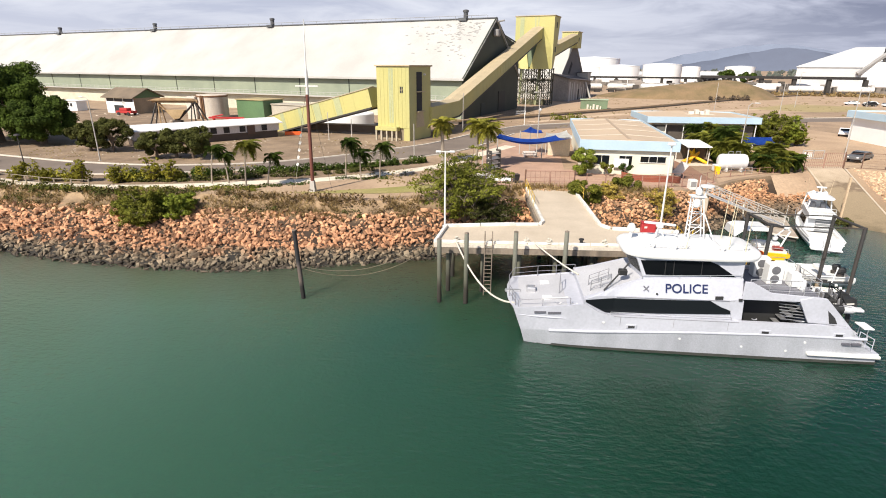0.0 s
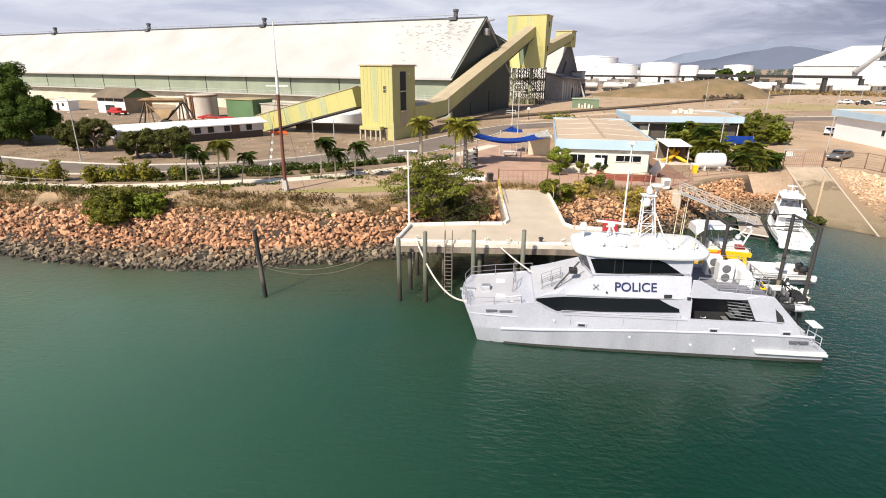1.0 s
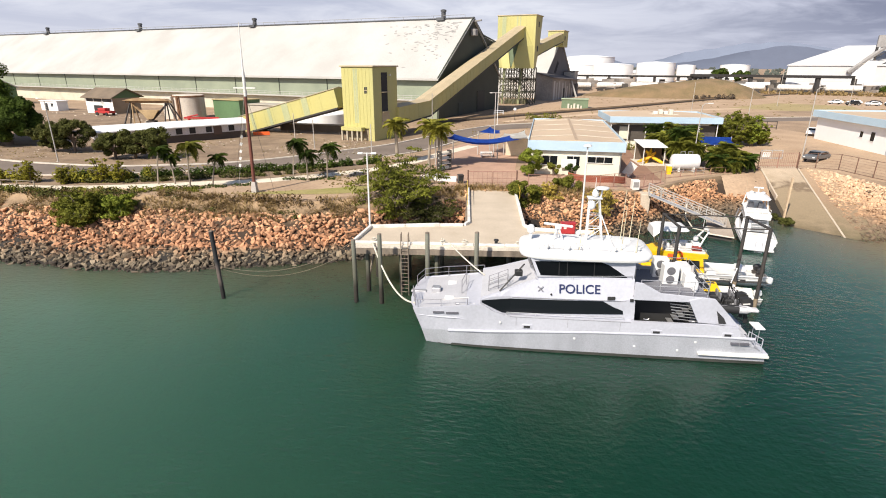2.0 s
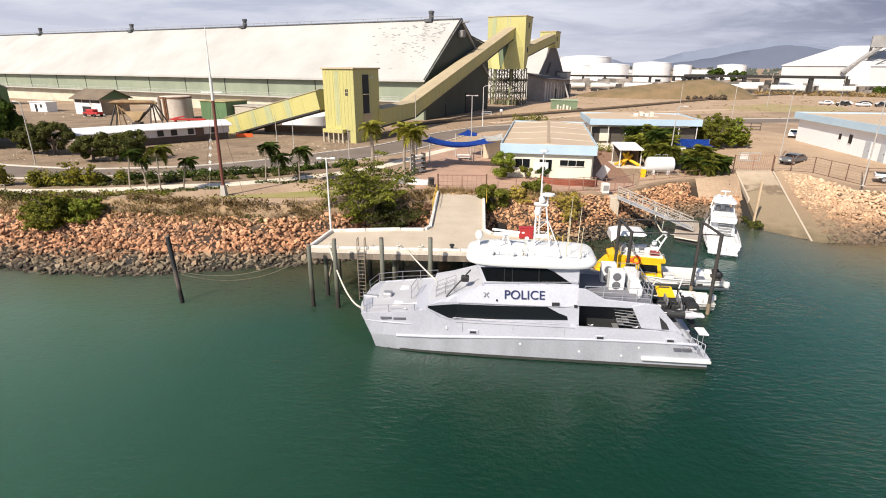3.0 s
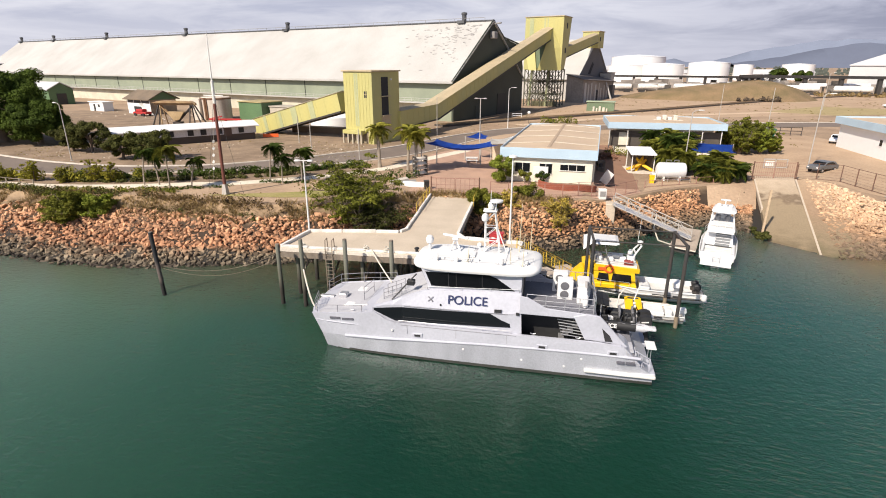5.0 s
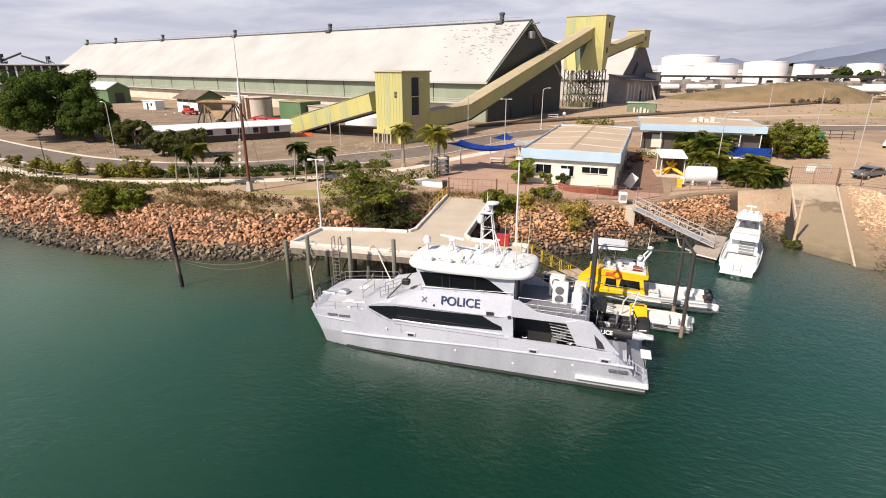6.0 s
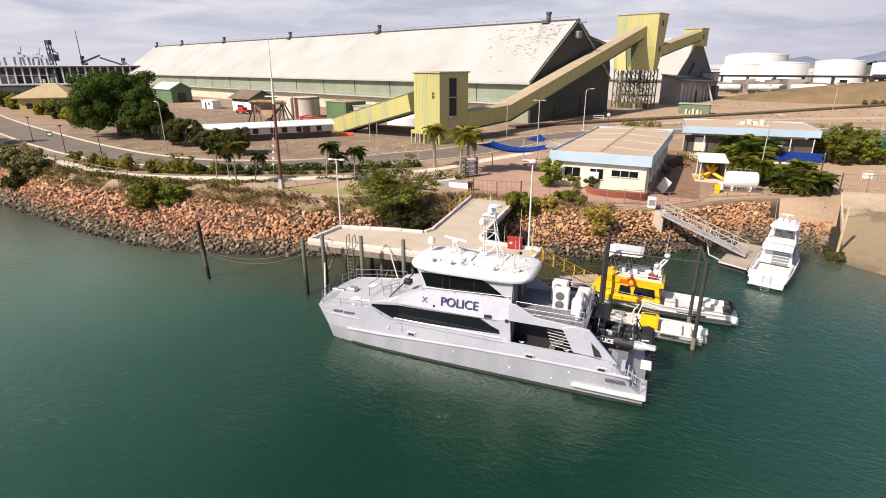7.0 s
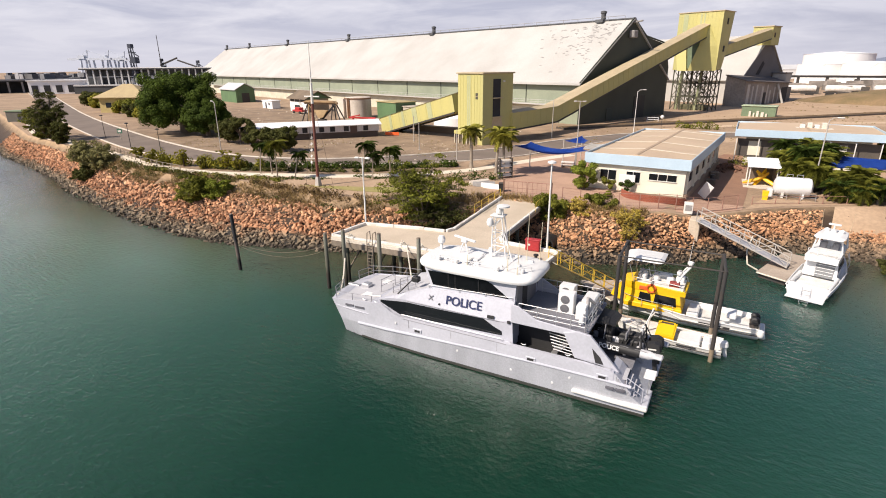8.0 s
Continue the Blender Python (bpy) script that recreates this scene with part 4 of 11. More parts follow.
def head_tower():
    """Origin at the front right corner of the tower, front along -x, running back along y."""
    t = empty("head_tower", "tall mustard-yellow conveyor head tower on a steel trestle", "tower", m=pose(11.6, 189.6, 0, 0, 0, -17.3))
    Wd, Dp = 13.2, 8.0
    part("body", loft(bmesh.new(), [[(-Wd, 0, z), (0, 0, z), (-k, Dp - k, z), (-Wd, Dp - k, z)] for z, k in ((16.4, 1.2), (23.0, 0.5), (32.7, 0.0))]), CONV_YELLOW, t)
    part("roof", B(-Wd - 0.25, -0.25, 32.7, 0.25, Dp + 0.25, 32.95, 0.04), CONV_TOP, t, "faded tan roof edge")
    # hopper panel under the belt end: turned away from the light, its left side standing forward
    part("hopper_panel", loft(bmesh.new(), [[(-6.2, -5.2, 16.2), (-6.2, 0.1, 16.2), (-0.02, 0.1, 16.2), (-0.02, -0.02, 16.2)], [(-5.4, -4.2, 20.0), (-5.4, 0.1, 20.0), (-0.3, 0.1, 20.0), (-0.3, -0.03, 20.0)],
                                            [(-4.8, -3.0, 23.2), (-4.8, 0.1, 23.2), (-0.6, 0.1, 23.2), (-0.6, -0.03, 23.2)], [(-3.9, -0.9, 28.6), (-3.9, 0.1, 28.6), (-3.2, 0.1, 28.6), (-3.2, -0.03, 28.6)]]), CONV_YELLOW, t, "mustard hopper side sloping inwards")
    part("chute", loft(bmesh.new(), [[(-9.2, -5.4, 16.2), (-9.2, 0.1, 16.2), (-6.5, 0.1, 16.2), (-6.5, -5.4, 16.2)], [(-11.8, -3.6, 24.6), (-11.8, 0.1, 24.6), (-8.4, 0.1, 24.6), (-8.4, -3.6, 24.6)]]), CONV_YELLOW, t, "sloping yellow chute casing")
    # dark strip painting the shade on the chute's right side
    part("chute_gap", loft(bmesh.new(), [[(-6.9, -4.6, 16.8), (-6.9, -4.3, 16.8), (-6.0, -4.3, 16.8), (-6.0, -4.6, 16.8)], [(-8.5, -2.7, 24.8), (-8.5, -2.4, 24.8), (-4.6, -2.4, 24.8), (-4.6, -2.7, 24.8)]]), mat("chute_shade_green", (0.09, 0.13, 0.06)), t, "dark green strip painted as the shaded side of the chute")
    part("underside", B(-Wd + 0.4, 0.4, 16.25, -0.6, Dp - 1.4, 16.42), DARK_STEEL, t)
    for x0, w in ((-11.6, 1.4), (-6.6, 0.5), (-5.5, 0.4)):
        part("patch", B(x0, -0.05, 24.0 if x0 < -10 else 29.0, x0 + w, 0.0, 32.4), CONV_PATCH, t, "faded green side sheet")
    for i in range(1, 12):
        part("rib", B(-Wd + i * 1.1 - 0.03, -0.04, 23.2, -Wd + i * 1.1 + 0.03, 0.0, 32.6), CONV_YELLOW, t)
    for y, z in ((3.2, 29.2), (3.4, 21.6)):
        part("window", B(-0.3, y, z, 0.06 if z > 25 else -0.1, y + 1.0, z + 1.7), DARK_INSIDE, t)
    # trestle: unequal bays, braces crossing between them
    rng = random.Random(12)
    xs = (-12.8, -9.8, -6.9, -3.9, -0.8)
    for y in (0.5, 3.6, 6.4):
        for x in xs:
            part("leg", R((x, y, G - 0.1), (x, y, 16.5), 0.2, seg=6), TRESTLE, t, "dark steel trestle leg")
        for a, c in zip(xs, xs[1:]):
            for z in (G + 0.3, 8.4, 12.4):
                if rng.random() < 0.8:
                    part("brace", R((a, y, z), (c, y, z + 4.0), 0.11, seg=5), TRESTLE, t)
                if rng.random() < 0.8:
                    part("brace", R((c, y, z), (a, y, z + 4.0), 0.11, seg=5), TRESTLE, t)
        for z in (8.4, 12.4):
            part("beam", B(-13.0, y - 0.14, z - 0.12, -0.6, y + 0.14, z + 0.14), TRESTLE, t)
    for i in range(6):
        part("stair_flight", R((-8.0 + (i % 2) * 4.0, 4.6, G + 1.9 * i), (-4.0 - (i % 2) * 4.0, 4.6, G + 1.9 * (i + 1)), 0.2, seg=5), TRESTLE, t)
    for x in (-11.2, -5.2):
        part("downpipe", R((x, 1.2, G), (x + 0.6, 1.2, 16.3), 0.38, seg=8), mat("pale_green_duct", (0.30, 0.32, 0.18)), t, "pale green spout pipe")
    part("pump_skid", B(-10.5, 2.0, G, -2.5, 5.0, G + 1.6, 0.1), mat("skid_green_brown", (0.15, 0.15, 0.08), (0.08, 0.07, 0.04), 0.8), t)
    return t


head_tower()
gallery("conveyor_gallery", [(10.4, 197.0, 20.0), (23.0, 240.0, 26.6)], 3.2, 3.2, "mustard-yellow enclosed conveyor between two towers")
t2 = empty("end_tower", "mustard-yellow conveyor end tower on the second shed", "tower", m=pose(24.6, 240.2, 0, 0, 0, -18.8))
part("body", B(-6.6, 0, 24.4, 0, 7.5, 30.6), CONV_YELLOW, t2)
part("roof", B(-6.9, -0.3, 30.6, 0.3, 7.8, 30.9), CONV_TOP, t2)
part("window", B(-0.05, 2.0, 27.0, 0.06, 3.2, 28.6), DARK_INSIDE, t2)


def second_shed():
    s = empty("second_shed", "grey weathered storage shed behind the conveyors", "shed", m=pose(24.0, 246.0, 0, 0, 0, -18.8))
    part("wall", B(-230, -21, G - 0.3, -0.5, 21, 12.5), SHED_ROOF, s, "pale corrugated wall")
    for side in (-1, 1):
        part("roof", P([(side * 22, 12.2), (side * 22, 12.6), (0, 28.0), (0, 27.5)], "x", -230, 0.5), SHED_ROOF, s)
    GABLE_GREY = mat("dark_grey_cladding", (0.15, 0.145, 0.145), (0.105, 0.10, 0.10), 0.75, scale=0.3, fine=0.3)
    STAINED = mat("stained_grey_cladding", (0.30, 0.275, 0.25), (0.10, 0.085, 0.075), 0.8, scale=0.35, fine=0.5, streak=(0.9, 0.6, 0.6, 0.5))
    part("gable_wall", P([(-21, G - 0.3), (-21, 12.6), (-3.5, 25.0), (3.5, 25.0), (21, 12.6), (21, G - 0.3)], "x", -0.6, 0.1), GABLE_GREY, s, "dark grey end wall")
    ROOF_SOOT = mat("sooty_brown_roof", (0.15, 0.13, 0.125), (0.10, 0.09, 0.085), 0.8)
    # lean-to annex, hopper hood and doorways before the end wall
    part("annex", loft(bmesh.new(), [[(0.1, y, G - 0.2), (6.6, y, G - 0.2), (6.6, y, z), (0.1, y, z + 1.6)] for y, z in ((-33.0, 12.6), (8.5, 11.0))]), STAINED, s, "grey stained annex wall")
    part("annex_roof", loft(bmesh.new(), [[(0.05, y, z + 1.75), (7.4, y, z - 0.1), (7.4, y, z + 0.2), (0.05, y, z + 2.1)] for y, z in ((-33.8, 12.6), (9.0, 11.0))]), ROOF_SOOT, s, "dark sooty lean-to roof")
    for y, w, z in ((-31.0, 2.0, 11.5), (-27.0, 1.2, 10.8), (-23.4, 1.5, 11.2), (-18.0, 1.6, 10.5), (-13.2, 0.9, 11.0), (-10.4, 1.2, 9.0), (-6.0, 1.0, 10.0), (-1.8, 0.8, 8.0)):
        part("wall_panel", B(6.6, y, G, 6.68, y + w, z), SHED_ROOF, s, "pale sheet panel on the annex wall")
    part("doorway", B(6.55, 1.4, G, 6.74, 7.4, 9.6), DARK_INSIDE, s, "dark open doorway")
    part("doorway", B(6.55, -16.0, G, 6.74, -14.0, 8.4), DARK_INSIDE, s)
    part("side_annex", B(-3.0, 8.6, G - 0.2, 5.4, 16.0, 9.4), STAINED, s, "grey side annex")
    part("hopper", P([(9.0, 9.6), (8.2, 14.4), (14.6, 14.4), (13.0, 9.6)], "x", 0.4, 5.2, 0.05), SHED_ROOF, s, "pale hopper hood")
    part("hopper_edge", B(0.2, 8.0, 14.4, 5.4, 14.8, 14.75), ROOF_SOOT, s)
    part("spout", R((6.8, -4.0, 11.0), (9.6, -4.6, G), 0.4, seg=8), SHED_ROOF, s, "pale raking spout pipe")
    part("gable_slot", P([(-8.0, 14.2), (-3.0, 19.0), (-1.2, 18.0), (-5.0, 14.2)], "x", 0.1, 0.2), DARK_INSIDE, s)
    return s


second_shed()


# ---- site hut and yard things near the shed ----
def site_hut():
    h = empty("site_hut", "long white-roofed site hut with dark windows", "hut", m=pose(-43.0, 94.8, 0, 0, 0, 48.0))
    part("wall", B(-24.5, 0.3, 5.6, -0.4, 6.2, 6.95), mat("hut_panel", (0.60, 0.58, 0.58), (0.5, 0.48, 0.48)), h, "pale panelled wall")
    # near-black base colour stands for the shadow under the hut
    part("base", B(-24.3, 0.6, G - 0.1, -0.6, 6.0, 5.6), mat("hut_base", (0.075, 0.055, 0.045)), h, "base painted dark as the shadow below the hut")
    part("roof", P([(-0.4, 6.9), (-0.4, 7.05), (3.2, 7.75), (6.9, 7.05), (6.9, 6.9)], "x", -24.9, 0.1), TANK_WHITE, h, "white sheet roof")
    w = None
    for x in (-21.5, -18.5, -15.5, -12.2, -10.0, -7.2, -3.2):
        if w is None:
            w = part("window", B(-0.5, 0.22, 5.75, 0.5, 0.31, 6.75), DARK_INSIDE, h)
            w.location = (x, 0, 0)
        else:
            same_mesh("window", w, h, Matrix.Translation((x, 0, 0)))
    part("porch", B(-6.4, 0.1, 5.3, -5.0, 0.3, 6.9), mat("porch_dark", (0.10, 0.06, 0.045)), h)
    return h


site_hut()


# ---- jetty ----
DECK = 4.25
deck_plan = [(-5.95, 37.2), (13.0, 38.6), (13.1, 42.7), (10.4, 42.6), (8.2, 42.75), (7.5, 43.7), (6.6, 57.9), (1.3, 57.3), (2.5, 44.0), (2.2, 43.2), (0.2, 42.9), (-5.6, 41.6)]


def jetty():
    j = empty("jetty", "concrete T-shaped jetty with white kerbs on timber piles", "jetty")
    part("deck", P(deck_plan, "z", DECK - 0.32, DECK), CONCRETE, j, "buff concrete deck")
    for k in range(len(deck_plan)):
        a, b = Vector(deck_plan[k]), Vector(deck_plan[(k + 1) % len(deck_plan)])
        if k == 6:
            continue
        d = (b - a).normalized()
        nrm = Vector((-d.y, d.x))
        n = max(1, round((b - a).length / 2.4))
        for i in range(n):
            p, q = a.lerp(b, i / n) + d * 0.02, a.lerp(b, (i + 1) / n) - d * 0.02
            bm = bmesh.new()
            rr = random.Random(k * 50 + i)
            hh = (0.17 if k == 0 else 0.24) + rr.uniform(-0.02, 0.03)
            pts = [p, q, q + nrm * 0.26, p + nrm * 0.26]
            prism(bm, [tuple(v) for v in pts], "z", DECK - 0.02, DECK + hh, 0.03)
            part("kerb_block", bm, KERB, j)
    # timber walers and headstocks under the edge
    part("waler", P([(-5.8, 37.0), (13.0, 38.4), (13.0, 38.65), (-5.8, 37.25)], "z", DECK - 0.75, DECK - 0.33), TIMBER, j)
    part("fascia", P([(-5.9, 37.08), (13.05, 38.48), (13.05, 38.62), (-5.9, 37.22)], "z", DECK - 0.3, DECK - 0.04), CONC_PALE, j)
    for i, x in enumerate((-4.9, -2.2, 0.6, 3.4, 6.2, 9.0, 11.8)):
        y0 = 37.4 + (x + 5.9) * 0.074
        part("headstock", B(x - 0.18, y0, DECK - 0.8, x + 0.18, y0 + 4.4, DECK - 0.33), TIMBER, j)
        for dy in (0.5, 3.6):
            part("support_post", R((x, y0 + dy, -1.5), (x, y0 + dy, DECK - 0.7), 0.19, 0.17, 10), PILE, j)
        part("brace", R((x, y0 + 0.5, 1.0), (x, y0 + 3.6, DECK - 0.9), 0.09, seg=6), TIMBER, j)
    for y in (46.5, 50.0, 53.5):
        for x in (2.7, 6.7):
            part("support_post", R((x - (y - 46) * 0.08, y, -1.0), (x - (y - 46) * 0.08, y, DECK - 0.3), 0.18, seg=8), PILE, j)
    for x in (2.5, 6.6):
        part("girder", B(x - 0.2, 43.5, DECK - 0.85, x + 0.2, 57.0, DECK - 0.33, m=Matrix.Translation((x, 43.5, 0)) @ Matrix.Rotation(0.08, 4, "Z") @ Matrix.Translation((-x, -43.5, 0))), TIMBER, j)
    return j


jetty()


def mooring_pile(x, y, top, r=0.17, material=PILE, lean=0.0, label="weathered grey-green timber fender pile"):
    p = empty("fender_pile", label, "pile", "fender piles", Matrix.Translation((x, y, 0)))
    bm = bmesh.new()
    tube(bm, [(0, 0, -1.5), (lean * 0.3, 0, 0.5), (lean * 0.7, 0, top * 0.6), (lean, 0, top)], [r * 1.05, r, r * 0.98, r * 0.95], 12)
    part("shaft", bm, material, p)
    bm = bmesh.new()
    lathe(bm, [(r * 0.95, 0), (r * 0.9, 0.06), (r * 0.3, 0.1)], 12, Matrix.Translation((lean, 0, top)))
    part("cap", bm, TIMBER, p)
    return p


for x, y, top in ((-5.3, 35.75, 5.0), (-3.3, 35.75, 5.55), (0.25, 35.95, 5.75), (3.85, 36.2, 5.85)):
    mooring_pile(x, y, top)
mooring_pile(-15.7, 34.95, 5.45, 0.17, DARK_PILE, -0.35, "leaning dark tarred mooring pile standing in the water")


# ---- patrol catamaran ----
def lettering(text, size, material, parent, m, bold=0.0, depth=0.004):
    cu = bpy.data.curves.new("lettering", "FONT")
    cu.body, cu.size, cu.extrude, cu.offset, cu.align_x, cu.align_y = text, size, depth, bold, "CENTER", "CENTER"
    tmp = new("lettering_source", cu)
    me = bpy.data.meshes.new_from_object(tmp.evaluated_get(bpy.context.evaluated_depsgraph_get()))
    bpy.data.objects.remove(tmp)
    me.materials.clear()
    me.materials.append(material)
    ob = new("lettering", me)
    ob.parent, ob.matrix_local = parent, m
    return ob


def rail(parent, pts, h, r=0.022, mid=(0.5,), name="handrail", every=1.2, material=None):
    """A hand rail on stanchions along a line of deck points."""
    mt = material or ALU
    top = part(name, T([(p[0], p[1], p[2] + h) for p in pts], r, 6), mt, parent)
    host = top if parent.parent is None else parent
    for k in mid:
        part("mid_rail", T([(p[0], p[1], p[2] + h * k) for p in pts], r * 0.75, 6), mt, host)
    post = None
    for j, (a, b) in enumerate(zip(pts, pts[1:])):
        a, b = Vector(a), Vector(b)
        n = max(1, round((b - a).length / every))
        for i in range(0 if j == 0 else 1, n + 1):
            p = a.lerp(b, i / n)
            if post is None:
                post = part("stanchion", R((0, 0, 0), (0, 0, h), r, seg=6), mt, host)
                post.location = p
            else:
                same_mesh("stanchion", post, host, Matrix.Translation(p))
    return top


BOAT_DECK = mat("dark_grey_nonskid", (0.20, 0.20, 0.225), (0.16, 0.16, 0.18), 0.8, scale=2.0)
RAIL_DARK = mat("dull_grey_tube", (0.24, 0.24, 0.26), (0.17, 0.17, 0.18), 0.5)


def plate(pts, y0, y1, w=0.0):
    return P(pts, "y", y0, y1, w)


def patrol_boat():
    W = 5.6
    b = empty("patrol_boat", "silver-grey aluminium police patrol catamaran moored at the jetty", "boat", m=pose(1.65, 30.0, 0, 0, 0, 1.34))
    # stations: place at the waterline, place at the sheer, inset at the waterline and at the sheer, rail height, sheer height
    st = [(-0.62, -1.42, 0.58, 0.14, 0.95, 2.54), (0.2, -0.75, 0.40, 0.06, 1.02, 2.62), (1.2, 0.4, 0.26, 0.02, 1.08, 2.74), (2.6, 1.9, 0.16, 0.0, 1.15, 2.92),
          (3.4, 3.05, 0.12, 0.0, 1.19, 3.08), (4.0, 3.75, 0.10, 0.0, 1.22, 2.62), (4.6, 4.5, 0.09, 0.0, 1.25, 2.40), (7, 7, 0.02, 0.0, 1.38, 2.38), (10, 10, 0.0, 0.0, 1.52, 2.40), (12.3, 12.3, 0.0, 0.0, 1.58, 2.41),
          (13.5, 13.5, 0.0, 0.0, 1.62, 2.42), (17.0, 17.0, 0.0, 0.0, 1.66, 2.42), (18.6, 18.6, 0.0, 0.0, 1.66, 2.30)]

    def sec(q, z):
        f = max(-0.2, min(1.0, z / 2.74))
        return q[0] + (q[1] - q[0]) * f

    low, up = [], []
    for q in st:
        sw, stp, iw, it, zr, zs = q
        ir = iw + (it - iw) * (zr / zs) - 0.015
        keel = 0.95
        s0, s1, s2 = sec(q, -0.55), sec(q, -0.1), sec(q, zr)
        o = 0.1 * max(0.0, min(1.0, (sw - 0.2) / 2.0)) * (1 - 0.03 * sw)
        low.append([(s2, ir, zr), (s1, (iw + ir) / 2 + 0.02 - o, -0.12), (s0, keel - 0.3 * (1 if sw > 0.5 else 0.2), -0.55), (s0, keel + 0.35 * (1 if sw > 0.5 else 0.2), -0.55), (s2, 1.95, zr * 0.75),
                    (s2, W - 1.95, zr * 0.75), (s0, W - keel - 0.35 * (1 if sw > 0.5 else 0.2), -0.55), (s0, W - keel + 0.3 * (1 if sw > 0.5 else 0.2), -0.55), (s1, W - (iw + ir) / 2 - 0.02 + o, -0.12), (s2, W - ir, zr)])
        up.append([(s2, ir, zr), (stp, it, zs), (stp, it + 0.1, zs), (stp, it + 0.12, zs - 0.06), (stp, W - it - 0.12, zs - 0.06), (stp, W - it - 0.1, zs), (stp, W - it, zs), (s2, W - ir, zr)])
    bm = bmesh.new()
    loft(bm, low + [[(20.35 if i in (2, 3, 6, 7) else 20.4, p[1], min(p[2], 0.62)) for i, p in enumerate(low[-1])]])
    part("hull", bm, HULL_ALU, b, "bare mottled aluminium hull sides")
    fore = [u for q, u in zip(st, up) if q[0] <= 12.4]
    bm = bmesh.new()
    loft(bm, fore)
    part("upper_hull", bm, BOAT_SILVER, b, "pale silver-grey upper hull")
    # open cockpit sides
    aft = [q for q in st if q[0] >= 12.2]
    for far_side in (False, True):
        bm = bmesh.new()
        ends = aft if not far_side else [q for q in aft if q[0] < 17.5]
        loft(bm, [[(q[0], W - y if far_side else y, z) for y, z in ((-0.015, q[4]), (0.0, q[5]), (0.2, q[5]), (0.2, q[4] - 0.1))] for q in ends])
        part("bulwark", bm, BOAT_SILVER, b, "pale silver-grey bulwark")
    part("antifouling", loft(bmesh.new(), [[(sec(q, 0.1), q[2] - 0.02 - 0.09 * max(0.0, min(1.0, (q[0] - 0.2) / 2.0)) * (1 - 0.03 * q[0]) - 0.03, 0.15), (sec(q, -0.1), q[2] - 0.12, -0.2), (sec(q, -0.1), q[2] + 0.3, -0.2), (sec(q, 0.1), q[2] + 0.25, 0.2)] for q in st[1:]] + [[(20.4, -0.09, 0.17), (20.4, 0.0, -0.2), (20.4, 0.4, -0.2), (20.4, 0.3, 0.2)]]), mat("dark_waterline", (0.025, 0.03, 0.025), (0.05, 0.05, 0.042), 0.8, scale=3), b, "dark waterline stripe")
    # rounded fore beam between the two bows
    front = [(-1.38, 0.2), (-1.62, 0.8), (-1.78, 1.7), (-1.84, 2.8), (-1.78, 3.9), (-1.62, 4.8), (-1.38, 5.4)]
    part("fore_beam", loft(bmesh.new(), [[(x + 1.0 * k, y, z) for x, y in front] + [(-0.4 + 0.4 * k, 5.1, z), (-0.4 + 0.4 * k, 0.5, z)] for k, z in ((0.7, 2.05), (0.32, 2.26), (0.06, 2.46), (0.0, 2.54))]), BOAT_SILVER, b)
    # rub rails
    for y in (0.0, W):
        sgn = -1 if y == 0 else 1
        bm = bmesh.new()
        tube(bm, [(sec(q, q[4]) , y - sgn * (q[2] * 0.62 if q[0] < 3 else 0.05) + sgn * 0.03, q[4]) for q in st[2:]] + [(19.6, y + sgn * 0.02, 1.66)], 0.095, 8)
        part("rub_rail", bm, BOAT_SILVER, b, "light rubbing strake")
        bm = bmesh.new()
        tube(bm, [(-1.15, y - sgn * 0.22, 2.06), (-0.3, y - sgn * 0.14, 2.03), (0.8, y - sgn * 0.08, 2.02), (1.9, y - sgn * 0.04, 2.0)], [0.03, 0.05, 0.06, 0.02], 8)
        part("spray_rail", bm, BOAT_SILVER, b)
    # stern quarters with swim platform
    for y0, y1 in ((0.0, 1.75), (W - 1.75, W)):
        top = [(18.4, 2.36), (18.75, 2.15), (19.6, 1.25)] if y0 == 0 else [(18.4, 1.6), (19.2, 1.6), (19.6, 1.25)]
        part("stern_quarter", plate([(18.4, 0.6), *top, (19.6, 0.6)], y0 + 0.02, y1), BOAT_SILVER, b)
        part("swim_platform", B(19.3, y0 - 0.04, 0.42, 20.55, y1, 0.72, 0.04), BOAT_SILVER, b)
        for i in range(4 if y0 == 0 else 0):
            part("stern_step", B(18.9 + i * 0.22, y0 + 0.35, 1.8 - i * 0.28, 19.25 + i * 0.22, y1 - 0.15, 1.86 - i * 0.28), DECK_GREY, b)
    part("platform_fender", B(16.4, -0.26, 0.46, 20.55, 0.06, 0.66, 0.05), WHITE_WORN, b, "pale rubbing bar at the stern")
    part("aft_deck", B(12.2, 0.2, 1.6, 19.3, W - 0.2, 1.70), BOAT_DECK, b)
    part("bridge_deck", B(0.3, 0.9, 1.25, 18.4, W - 0.9, 1.5), HULL_ALU, b)
    # decks
    bm = loft(bmesh.new(), [[(-1.72, 1.5, 2.545), (-1.72, W - 1.5, 2.545), (-1.72, W - 1.5, 2.45), (-1.72, 1.5, 2.45)]] + [[(q[1] + 0.04, q[3] + 0.16, q[5] - 0.045), (q[1] + 0.04, W - q[3] - 0.16, q[5] - 0.045), (q[1] + 0.04, W - q[3] - 0.16, q[5] - 0.14), (q[1] + 0.04, q[3] + 0.16, q[5] - 0.14)] for q in st[:4]])
    part("foredeck", bm, DECK_GREY, b, "grey non-skid foredeck")
    part("side_deck", B(4.2, 0.10, 2.2, 12.3, 0.75, 2.30), DECK_GREY, b)
    part("side_deck", B(4.2, W - 0.75, 2.2, 12.3, W - 0.10, 2.30), DECK_GREY, b)
